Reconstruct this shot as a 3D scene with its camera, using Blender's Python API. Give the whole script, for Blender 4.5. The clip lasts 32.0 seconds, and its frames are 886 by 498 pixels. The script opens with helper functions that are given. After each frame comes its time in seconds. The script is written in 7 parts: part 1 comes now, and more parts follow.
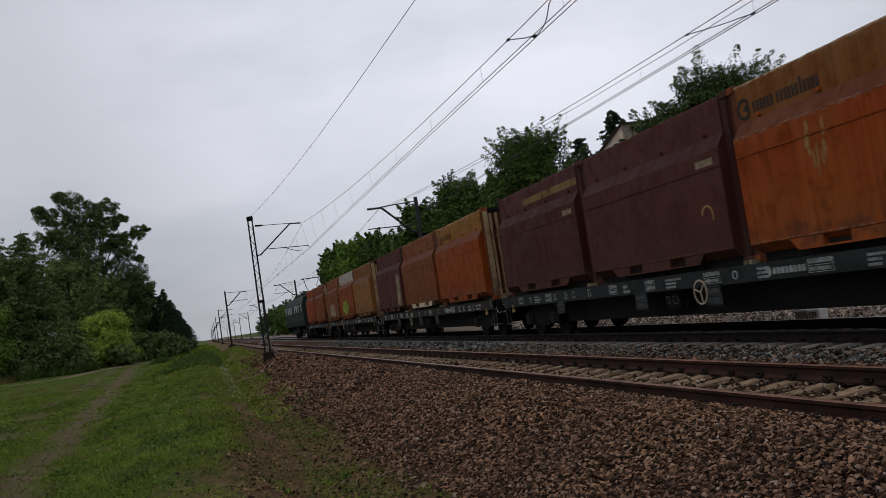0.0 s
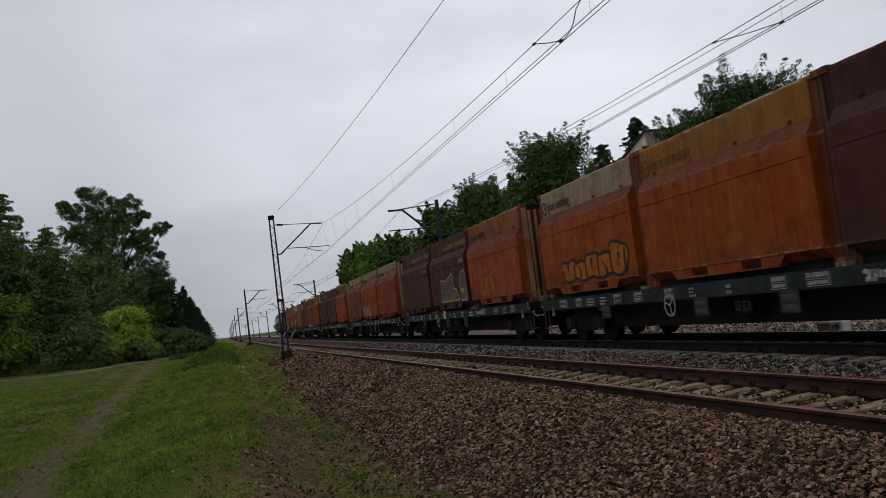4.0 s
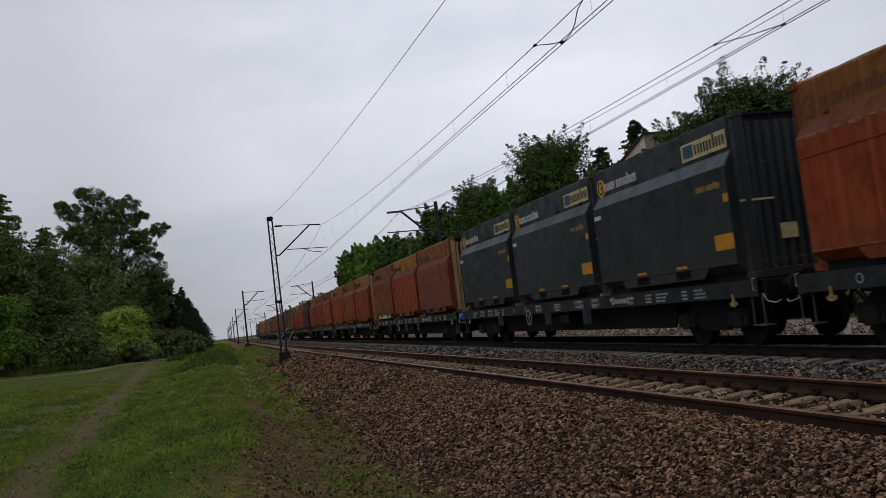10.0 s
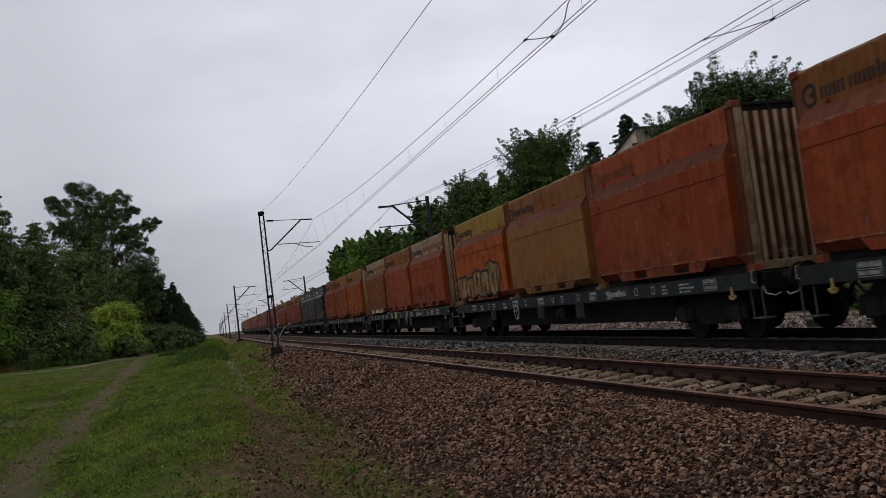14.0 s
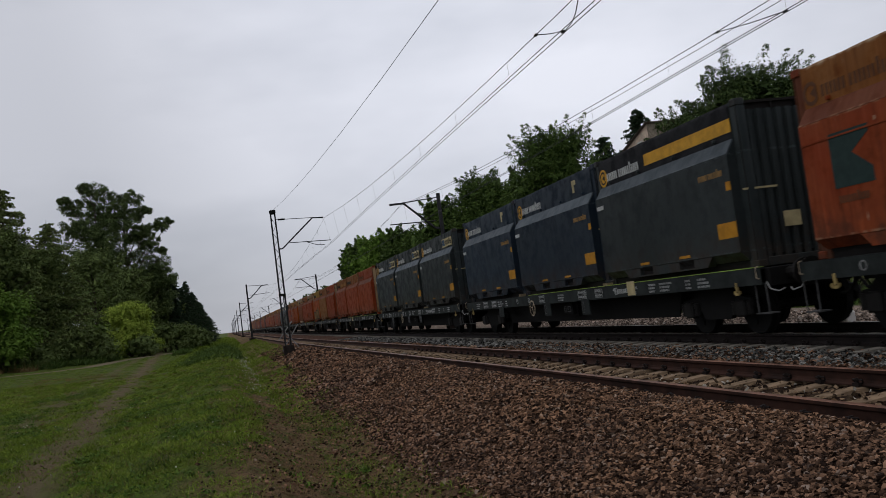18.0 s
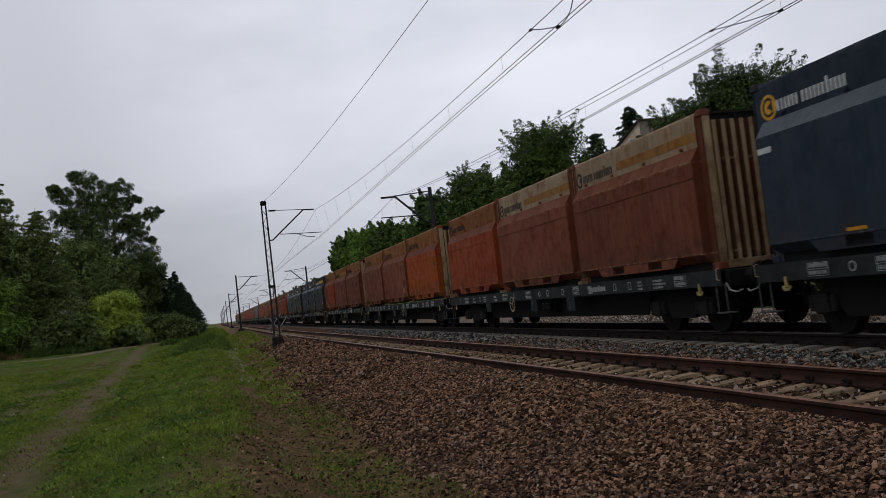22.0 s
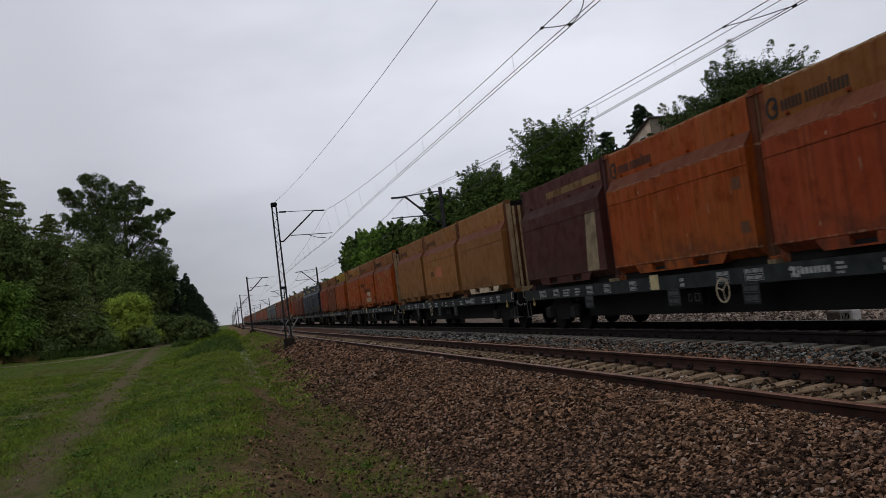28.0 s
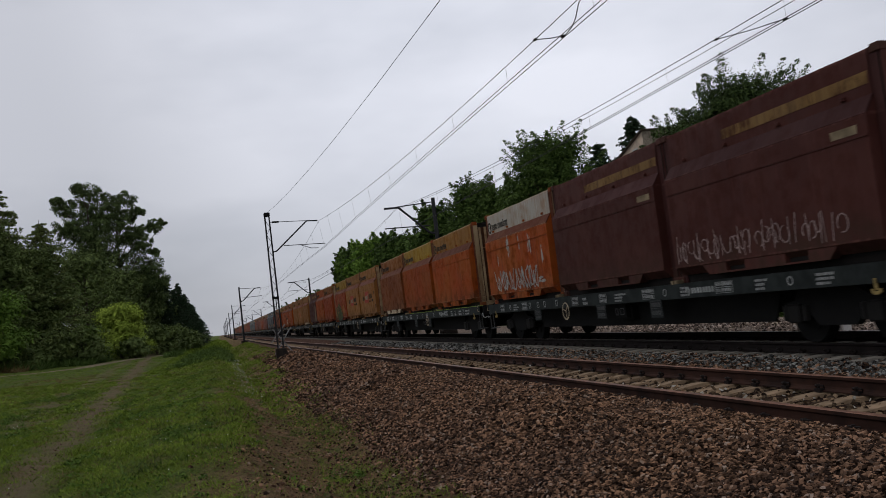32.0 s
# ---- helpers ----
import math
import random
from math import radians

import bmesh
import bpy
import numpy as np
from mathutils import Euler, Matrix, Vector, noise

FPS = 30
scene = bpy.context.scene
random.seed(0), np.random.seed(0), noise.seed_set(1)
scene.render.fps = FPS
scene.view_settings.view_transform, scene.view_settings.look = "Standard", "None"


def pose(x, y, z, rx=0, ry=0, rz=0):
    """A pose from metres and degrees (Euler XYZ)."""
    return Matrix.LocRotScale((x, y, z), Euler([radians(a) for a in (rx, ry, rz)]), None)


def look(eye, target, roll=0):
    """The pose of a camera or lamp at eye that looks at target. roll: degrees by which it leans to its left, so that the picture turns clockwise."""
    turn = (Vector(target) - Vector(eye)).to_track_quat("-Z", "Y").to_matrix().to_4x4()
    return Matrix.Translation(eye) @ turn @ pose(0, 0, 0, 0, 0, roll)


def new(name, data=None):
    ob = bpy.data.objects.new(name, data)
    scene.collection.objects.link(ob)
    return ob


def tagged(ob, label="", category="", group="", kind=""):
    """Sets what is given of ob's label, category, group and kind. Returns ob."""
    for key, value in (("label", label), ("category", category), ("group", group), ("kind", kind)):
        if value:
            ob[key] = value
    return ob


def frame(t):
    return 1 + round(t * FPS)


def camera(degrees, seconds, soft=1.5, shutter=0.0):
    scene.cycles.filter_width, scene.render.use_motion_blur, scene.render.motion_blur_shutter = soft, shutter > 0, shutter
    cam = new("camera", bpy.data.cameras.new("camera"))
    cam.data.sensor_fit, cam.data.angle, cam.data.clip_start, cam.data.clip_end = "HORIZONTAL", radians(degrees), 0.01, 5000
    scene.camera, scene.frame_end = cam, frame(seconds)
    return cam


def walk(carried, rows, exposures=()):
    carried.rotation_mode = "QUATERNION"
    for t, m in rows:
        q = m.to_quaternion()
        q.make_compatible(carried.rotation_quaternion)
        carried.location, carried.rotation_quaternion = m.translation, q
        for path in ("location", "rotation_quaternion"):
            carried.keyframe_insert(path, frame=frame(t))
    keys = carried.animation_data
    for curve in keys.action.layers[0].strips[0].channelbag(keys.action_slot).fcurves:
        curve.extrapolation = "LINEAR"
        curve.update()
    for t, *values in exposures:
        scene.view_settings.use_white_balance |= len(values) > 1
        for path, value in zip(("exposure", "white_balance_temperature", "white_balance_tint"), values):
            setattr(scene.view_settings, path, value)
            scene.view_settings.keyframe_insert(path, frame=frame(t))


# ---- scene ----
# The world: y runs along the railway, away from the viewer; x to the right; z = 0 is the rail's top.
cam = camera(52.58, 32.0, soft=0.8, shutter=0.12)

# seconds, place (m), yaw, pitch, roll (degrees): held by hand beside the line
PATH = [
    (0, 0.034, -0.099, 1.261, -15.35, 3.48, 8.59),
    (0.5, 0.036, -0.086, 1.267, -15.19, 3.68, 8.40),
    (1, 0.034, -0.083, 1.270, -14.86, 3.94, 8.33),
    (1.5, 0.028, -0.098, 1.266, -14.77, 4.06, 8.17),
    (2, 0.027, -0.100, 1.264, -14.71, 4.14, 8.05),
    (2.5, 0.034, -0.082, 1.262, -14.55, 4.18, 7.96),
    (3, 0.030, -0.079, 1.259, -14.64, 4.00, 7.68),
    (3.5, 0.012, -0.091, 1.257, -14.37, 3.91, 7.43),
    (5.5, -0.001, -0.084, 1.255, -14.00, 3.72, 6.90),
    (6, 0.000, -0.069, 1.254, -14.15, 3.87, 6.99),
    (6.5, 0.005, -0.053, 1.255, -14.65, 4.12, 7.16),
    (7, -0.003, -0.037, 1.260, -15.02, 4.29, 6.92),
    (7.5, -0.017, -0.035, 1.262, -15.13, 4.23, 7.11),
    (8, -0.022, -0.029, 1.255, -15.10, 4.16, 7.21),
    (8.5, -0.024, -0.017, 1.250, -14.74, 4.05, 7.03),
    (9, -0.020, -0.016, 1.251, -14.27, 3.95, 7.17),
    (9.5, -0.014, -0.025, 1.250, -14.22, 4.01, 7.16),
    (10, -0.011, -0.031, 1.249, -14.28, 3.98, 6.96),
    (10.5, -0.006, -0.028, 1.250, -14.51, 3.81, 6.82),
    (11, -0.010, -0.027, 1.248, -14.69, 3.80, 6.76),
    (11.5, -0.012, -0.016, 1.247, -14.54, 3.71, 6.79),
    (12, -0.006, -0.004, 1.246, -14.60, 3.57, 6.77),
    (12.5, -0.008, -0.016, 1.237, -14.65, 3.46, 6.83),
    (13, -0.009, -0.030, 1.233, -14.53, 3.56, 6.88),
    (13.5, -0.006, -0.039, 1.236, -14.61, 3.52, 6.93),
    (14, -0.002, -0.066, 1.236, -14.75, 3.58, 7.08),
    (14.5, 0.006, -0.072, 1.241, -14.68, 3.75, 7.21),
    (16.5, 0.014, -0.039, 1.252, -14.10, 3.59, 7.85),
    (17, 0.013, -0.018, 1.252, -13.93, 3.66, 7.90),
    (17.5, 0.010, -0.011, 1.249, -13.97, 3.62, 7.78),
    (18, 0.004, -0.006, 1.247, -14.01, 3.48, 7.54),
    (18.5, -0.003, -0.009, 1.243, -14.10, 3.37, 7.41),
    (19, 0.007, 0.003, 1.249, -14.18, 3.37, 7.36),
    (19.5, 0.019, 0.017, 1.252, -14.24, 3.23, 7.13),
    (20, 0.014, 0.019, 1.249, -14.22, 3.05, 6.90),
    (20.5, 0.007, 0.023, 1.252, -14.28, 2.83, 6.70),
    (21, 0.006, 0.028, 1.255, -14.25, 2.76, 6.41),
    (21.5, 0.006, 0.031, 1.252, -14.33, 2.86, 6.52),
    (22, -0.002, 0.027, 1.248, -14.57, 3.03, 6.66),
    (22.5, -0.012, 0.010, 1.245, -14.66, 3.08, 6.83),
    (23, -0.006, 0.012, 1.249, -14.57, 3.34, 6.80),
    (23.5, 0.008, 0.038, 1.257, -14.36, 3.43, 7.09),
    (24, 0.017, 0.053, 1.259, -14.27, 3.34, 7.21),
    (24.5, 0.021, 0.048, 1.257, -14.30, 3.21, 7.30),
    (25, 0.023, 0.047, 1.256, -14.23, 3.19, 7.37),
    (25.5, 0.020, 0.077, 1.258, -14.18, 3.26, 7.44),
    (27.5, 0.004, 0.116, 1.263, -13.79, 3.48, 6.93),
    (28, -0.011, 0.132, 1.269, -13.92, 3.09, 7.07),
    (28.5, -0.015, 0.149, 1.273, -14.67, 3.25, 6.97),
    (29, -0.017, 0.148, 1.268, -14.87, 3.36, 6.97),
    (29.5, -0.026, 0.110, 1.261, -14.92, 3.15, 7.09),
    (30, -0.036, 0.076, 1.252, -14.95, 3.02, 6.93),
    (30.5, -0.040, 0.067, 1.247, -14.77, 3.29, 6.82),
    (31, -0.036, 0.081, 1.249, -14.67, 3.39, 6.85),
    (31.5, -0.033, 0.092, 1.247, -14.45, 3.50, 6.81),
    (32, -0.036, 0.086, 1.238, -14.48, 3.75, 6.88),
]
walk(cam, [(t, pose(x, y, z, 90 + pitch, 0, yaw) @ pose(0, 0, 0, 0, 0, -roll))
           for t, x, y, z, yaw, pitch, roll in PATH])

# ---------------------------------------------------------------- light
world = bpy.data.worlds.new("overcast_sky")
scene.world = world
world.use_nodes = True
wn, wl = world.node_tree.nodes, world.node_tree.links
wn.clear()
w_out = wn.new("ShaderNodeOutputWorld")
w_bg = wn.new("ShaderNodeBackground")
w_sky = wn.new("ShaderNodeTexSky")
w_sky.sky_type, w_sky.sun_disc = "NISHITA", False
w_sky.sun_elevation, w_sky.sun_rotation = radians(60), radians(245)
w_coord = wn.new("ShaderNodeTexCoord")
w_map = wn.new("ShaderNodeMapping")
w_map.inputs["Scale"].default_value = (1.0, 1.0, 2.6)
w_noise = wn.new("ShaderNodeTexNoise")
w_noise.inputs["Scale"].default_value, w_noise.inputs["Detail"].default_value = 1.7, 5
w_noise.inputs["Roughness"].default_value = 0.5
w_ramp = wn.new("ShaderNodeValToRGB")
w_ramp.color_ramp.elements[0].position, w_ramp.color_ramp.elements[0].color = 0.34, (0.445, 0.468, 0.535, 1)
w_ramp.color_ramp.elements[1].position, w_ramp.color_ramp.elements[1].color = 0.67, (0.735, 0.75, 0.825, 1)
w_sep = wn.new("ShaderNodeSeparateXYZ")
w_hor = wn.new("ShaderNodeMapRange")
w_hor.inputs["From Max"].default_value = 0.35
w_hor.inputs["To Min"].default_value, w_hor.inputs["To Max"].default_value = 0.86, 1.03
w_mul = wn.new("ShaderNodeMixRGB")
w_mul.blend_type, w_mul.inputs[0].default_value = "MULTIPLY", 1
w_mix = wn.new("ShaderNodeMixRGB")
w_mix.inputs[0].default_value = 0.006
wl.new(w_coord.outputs["Generated"], w_map.inputs["Vector"])
wl.new(w_map.outputs[0], w_noise.inputs["Vector"])
wl.new(w_noise.outputs["Fac"], w_ramp.inputs[0])
wl.new(w_coord.outputs["Generated"], w_sep.inputs[0])
wl.new(w_sep.outputs["Z"], w_hor.inputs["Value"])
wl.new(w_ramp.outputs[0], w_mul.inputs[1])
wl.new(w_hor.outputs[0], w_mul.inputs[2])
w_dot = wn.new("ShaderNodeVectorMath")
w_dot.operation = "DOT_PRODUCT"
w_dot.inputs[1].default_value = Vector((0.36, 0.87, 0.33)).normalized()
w_glow = wn.new("ShaderNodeMapRange")
w_glow.interpolation_type = "SMOOTHSTEP"
w_glow.inputs["From Min"].default_value, w_glow.inputs["From Max"].default_value = 0.86, 1.0
w_glow.inputs["To Min"].default_value, w_glow.inputs["To Max"].default_value = 0.75, 1.12
w_mul2 = wn.new("ShaderNodeMixRGB")
w_mul2.blend_type, w_mul2.inputs[0].default_value = "MULTIPLY", 1
wl.new(w_coord.outputs["Generated"], w_dot.inputs[0])
wl.new(w_dot.outputs["Value"], w_glow.inputs["Value"])
wl.new(w_mul.outputs[0], w_mul2.inputs[1])
wl.new(w_glow.outputs[0], w_mul2.inputs[2])
wl.new(w_mul2.outputs[0], w_mix.inputs[1])
wl.new(w_sky.outputs[0], w_mix.inputs[2])
wl.new(w_mix.outputs[0], w_bg.inputs["Color"])
w_bg.inputs["Strength"].default_value = 1.0
wl.new(w_bg.outputs[0], w_out.inputs["Surface"])

sun = new("sun", bpy.data.lights.new("sun", "SUN"))
sun.data.energy, sun.data.angle, sun.data.color = 0.6, radians(60), (1.0, 0.97, 0.93)
sun.matrix_world = look((-26, -12, 50), (0, 0, 0))
scene.view_settings.exposure = 0.0


# ---------------------------------------------------------------- materials
class Net:
    """A node material, written in few words."""

    def __init__(self, name, rough=0.8, metal=0.0):
        self.m = bpy.data.materials.new(name)
        self.m.use_nodes = True
        self.n, self.l = self.m.node_tree.nodes, self.m.node_tree.links
        self.b = self.n["Principled BSDF"]
        self.b.inputs["Roughness"].default_value, self.b.inputs["Metallic"].default_value = rough, metal
        self.b.inputs["Specular IOR Level"].default_value = 0.18

    def coord(self, kind="Object", scale=(1, 1, 1), shift=0.0):
        if kind == "World":
            out = self.n.new("ShaderNodeNewGeometry").outputs["Position"]
        else:
            out = self.n.new("ShaderNodeTexCoord").outputs[kind]
        if shift:
            info = self.n.new("ShaderNodeObjectInfo")
            mul = self.n.new("ShaderNodeMath")
            mul.operation = "MULTIPLY"
            mul.inputs[1].default_value = shift
            self.l.new(info.outputs["Random"], mul.inputs[0])
            add = self.n.new("ShaderNodeVectorMath")
            self.l.new(out, add.inputs[0])
            self.l.new(mul.outputs[0], add.inputs[1])
            out = add.outputs[0]
        mp = self.n.new("ShaderNodeMapping")
        mp.inputs["Scale"].default_value = scale
        self.l.new(out, mp.inputs["Vector"])
        return mp.outputs[0]

    def noise(self, vec, scale, detail=4, rough=0.6):
        t = self.n.new("ShaderNodeTexNoise")
        t.inputs["Scale"].default_value, t.inputs["Detail"].default_value = scale, detail
        t.inputs["Roughness"].default_value = rough
        self.l.new(vec, t.inputs["Vector"])
        return t.outputs["Fac"]

    def step(self, val, lo, hi, to0=0.0, to1=1.0):
        r = self.n.new("ShaderNodeMapRange")
        r.interpolation_type = "SMOOTHSTEP"
        r.inputs["From Min"].default_value, r.inputs["From Max"].default_value = lo, hi
        r.inputs["To Min"].default_value, r.inputs["To Max"].default_value = to0, to1
        self.l.new(val, r.inputs["Value"])
        return r.outputs[0]

    def math(self, op, a, b=None):
        m = self.n.new("ShaderNodeMath")
        m.operation = op
        for i, v in enumerate((a, b)):
            if v is None:
                continue
            if isinstance(v, (int, float)):
                m.inputs[i].default_value = v
            else:
                self.l.new(v, m.inputs[i])
        return m.outputs[0]

    def mix(self, fac, a, b, blend="MIX"):
        m = self.n.new("ShaderNodeMixRGB")
        m.blend_type = blend
        for i, v in enumerate((fac, a, b)):
            if isinstance(v, (int, float)):
                m.inputs[i].default_value = v
            elif isinstance(v, tuple):
                m.inputs[i].default_value = (*v, 1)
            else:
                self.l.new(v, m.inputs[i])
        return m.outputs[0]

    def axis(self, vec, k):
        s = self.n.new("ShaderNodeSeparateXYZ")
        self.l.new(vec, s.inputs[0])
        return s.outputs[k]

    def island(self):
        return self.n.new("ShaderNodeNewGeometry").outputs["Random Per Island"]

    def chance(self):
        return self.n.new("ShaderNodeObjectInfo").outputs["Random"]

    def bump(self, val, strength, dist=0.02):
        b = self.n.new("ShaderNodeBump")
        b.inputs["Strength"].default_value, b.inputs["Distance"].default_value = strength, dist
        self.l.new(val, b.inputs["Height"])
        self.l.new(b.outputs[0], self.b.inputs["Normal"])

    def done(self, colour, rough=None):
        if isinstance(colour, tuple):
            self.b.inputs["Base Color"].default_value = (*colour, 1)
        else:
            self.l.new(colour, self.b.inputs["Base Color"])
        if rough is not None:
            self.l.new(rough, self.b.inputs["Roughness"])
        return self.m


def plain(name, colour, rough=0.7, metal=0.0, grain=0.18, scale=6.0):
    w = Net(name, rough, metal)
    v = w.coord(shift=30)
    a = w.noise(v, scale, 5)
    b = w.noise(v, scale * 9, 3)
    c = w.mix(w.step(a, 0.3, 0.7), tuple(x * (1 - grain) for x in colour), tuple(min(1, x * (1 + grain)) for x in colour))
    c = w.mix(w.step(b, 0.55, 0.8, 0, 0.35), c, tuple(x * 0.6 for x in colour))
    w.bump(b, 0.12, 0.004)
    return w.done(c)


def paint(name, colour, rust, fade, streak=0.72, wear=0.65, rough=0.6, bare=(0.30, 0.18, 0.11)):
    """Weathered container paint: faded patches, rust blooms, runs down the panel, dirt at the foot."""
    w = Net(name, rough)
    w.b.inputs["Specular IOR Level"].default_value = 0.08
    v = w.coord(shift=60)
    broad = w.noise(v, 0.8, 4)
    patch = w.noise(v, 2.6, 6, 0.65)
    fine = w.noise(v, 22, 4)
    runs = w.noise(w.coord(scale=(1, 4.0, 0.25), shift=60), 2.2, 6, 0.7)
    runs2 = w.noise(w.coord(scale=(1, 14.0, 0.3), shift=40), 2.0, 4, 0.6)
    c = w.mix(w.step(broad, 0.38, 0.62), colour, fade)
    hue = w.step(w.chance(), 0, 1, 0.82, 1.12)
    c = w.mix(1, c, hue, "MULTIPLY")
    burnt = w.noise(w.coord(scale=(1, 1, 0.6), shift=90), 1.1, 6, 0.72)
    c = w.mix(w.step(burnt, 0.5, 0.66, 0, 0.8 * wear), c, tuple(x * 0.5 + y * 0.35 for x, y in zip(colour, rust)))
    c = w.mix(w.step(patch, 0.48, 0.7, 0, 0.8 * wear), c, rust)
    c = w.mix(w.step(runs, 0.52, 0.72, 0, streak), c, rust)
    c = w.mix(w.step(runs2, 0.58, 0.72, 0, streak * 0.6), c, tuple(min(1, x * 1.7 + 0.006) for x in fade))
    # washed runs that start under the fold, and thin pale scratches
    wash = w.noise(w.coord(scale=(1, 6.5, 0.10), shift=75), 1.6, 5, 0.62)
    c = w.mix(w.step(wash, 0.54, 0.68, 0, 0.55 * streak), c, tuple(min(1, x * 1.25 + 0.012) for x in fade))
    c = w.mix(w.step(wash, 0.44, 0.34, 0, 0.6 * streak), c, tuple(x * 0.8 for x in rust))
    thin = w.noise(w.coord(scale=(1, 30.0, 1.3), shift=35), 1.1, 3, 0.7)
    c = w.mix(w.math("MULTIPLY", w.step(thin, 0.68, 0.74, 0, 0.6 * wear), w.step(broad, 0.45, 0.6)), c, bare)
    z = w.axis(w.coord(), 2)
    foot = w.math("MULTIPLY", w.step(z, 0.9, 0.25, 0, 0.55), w.step(patch, 0.35, 0.65))
    c = w.mix(foot, c, (0.05, 0.035, 0.025))
    c = w.mix(w.step(fine, 0.62, 0.8, 0, 0.5 * wear), c, tuple(x * 0.45 for x in rust))
    # paint knocked off along the folds and rims
    p = w.coord()
    z = w.axis(p, 2)
    fold = w.step(w.math("ABSOLUTE", w.math("SUBTRACT", z, 1.955)), 0.035, 0.008)
    lip = w.step(w.math("ABSOLUTE", w.math("SUBTRACT", z, 0.30)), 0.030, 0.008)
    rim = w.step(z, 2.74, 2.80)
    edge = w.math("MAXIMUM", w.math("MAXIMUM", fold, lip), rim)
    chip = w.noise(w.coord(shift=25), 7.0, 5, 0.7)
    c = w.mix(w.math("MULTIPLY", edge, w.step(chip, 0.46, 0.62, 0.0, 0.7)), c, bare)
    c = w.mix(w.math("MULTIPLY", w.step(z, 2.775, 2.795), w.step(w.noise(w.coord(scale=(1, 2.0, 1), shift=15), 3.0, 5, 0.75), 0.42, 0.55, 0, 0.8 * wear)), c, tuple(min(0.6, x * 1.5) for x in bare))
    spots = w.math("MULTIPLY", w.step(w.noise(w.coord(scale=(1, 1.6, 0.8), shift=80), 3.6, 6, 0.75), 0.66, 0.70), w.step(chip, 0.45, 0.6))
    c = w.mix(w.math("MULTIPLY", spots, 0.75 * wear), c, bare)
    w.bump(w.math("ADD", w.math("MULTIPLY", patch, 1.0), w.math("MULTIPLY", fine, 0.3)), 0.25, 0.01)
    return w.done(c, w.step(patch, 0.4, 0.7, rough - 0.1, 0.85))


PAINT = {
    "orange": paint("orange_container_paint", (0.272, 0.047, 0.006), (0.090, 0.018, 0.005), (0.270, 0.067, 0.011)),
    "red": paint("red_orange_container_paint", (0.222, 0.037, 0.0105), (0.082, 0.016, 0.0065), (0.242, 0.052, 0.016)),
    "russet": paint("dull_russet_container_paint", (0.150, 0.041, 0.021), (0.070, 0.018, 0.010), (0.165, 0.053, 0.029)),
    "tan": paint("tan_container_paint", (0.222, 0.094, 0.027), (0.115, 0.040, 0.011), (0.24, 0.108, 0.034), 0.45, 0.35),
    "brown": paint("brown_container_paint", (0.155, 0.043, 0.013), (0.065, 0.018, 0.007), (0.19, 0.06, 0.020)),
    "maroon": paint("maroon_container_paint", (0.060, 0.0190, 0.0155), (0.040, 0.0130, 0.0095), (0.074, 0.0255, 0.0205), 0.35, 0.3, 0.6, (0.13, 0.055, 0.045)),
    "grey": paint("dark_grey_container_paint", (0.024, 0.030, 0.031), (0.016, 0.018, 0.018), (0.034, 0.041, 0.042), 0.3, 0.15, 0.45, (0.07, 0.085, 0.09)),
    "blue": paint("blue_grey_container_paint", (0.015, 0.024, 0.036), (0.012, 0.016, 0.021), (0.022, 0.033, 0.047), 0.3, 0.15, 0.45, (0.07, 0.085, 0.10)),
}
BAND = {
    "cream": paint("worn_cream_paint", (0.245, 0.18, 0.11), (0.15, 0.057, 0.02), (0.275, 0.21, 0.135), 0.7, 0.8, 0.6, (0.40, 0.30, 0.20)),
    "yellow": paint("worn_yellow_paint", (0.26, 0.115, 0.018), (0.135, 0.04, 0.012), (0.225, 0.112, 0.028), 0.8, 0.8, 0.6, (0.40, 0.30, 0.20)),
    "olive": paint("olive_yellow_paint", (0.29, 0.18, 0.022), (0.17, 0.06, 0.013), (0.24, 0.15, 0.026), 0.8, 0.7, 0.6, (0.40, 0.30, 0.20)),
    "ochre": paint("ochre_rusty_paint", (0.185, 0.067, 0.015), (0.115, 0.03, 0.008), (0.20, 0.082, 0.024), 0.7, 0.8, 0.6, (0.40, 0.30, 0.20)),
    "white": paint("flaking_white_paint", (0.363, 0.330, 0.277), (0.264, 0.119, 0.040), (0.396, 0.370, 0.330), 0.6, 0.6, 0.6, (0.40, 0.30, 0.20)),
    "black": paint("black_band_paint", (0.010, 0.010, 0.012), (0.014, 0.013, 0.012), (0.014, 0.014, 0.016), 0.2, 0.2, 0.6, (0.05, 0.05, 0.055)),
    "silver": paint("pale_grey_paint", (0.066, 0.080, 0.092), (0.046, 0.053, 0.057), (0.078, 0.093, 0.105), 0.3, 0.2, 0.6, (0.13, 0.15, 0.165)),
}
# dirt on the sloping panels; on the corner posts, painted shade of the gap
GRIME_SHADE = {
    "warm": paint("grimy_shaded_brown_paint", (0.112, 0.034, 0.017), (0.06, 0.018, 0.009), (0.130, 0.045, 0.023), 0.45, 0.5, 0.75),
    "maroon": paint("grimy_shaded_maroon_paint", (0.045, 0.016, 0.015), (0.03, 0.012, 0.010), (0.055, 0.022, 0.02), 0.35, 0.3, 0.75, (0.1, 0.045, 0.04)),
}
RIB = paint("pale_rusty_rib_paint", (0.27, 0.19, 0.105), (0.13, 0.048, 0.018), (0.31, 0.225, 0.13), 0.8, 0.8)
RIB_ORANGE = paint("rusty_orange_rib_paint", (0.235, 0.125, 0.05), (0.12, 0.04, 0.014), (0.26, 0.15, 0.065), 0.8, 0.8)
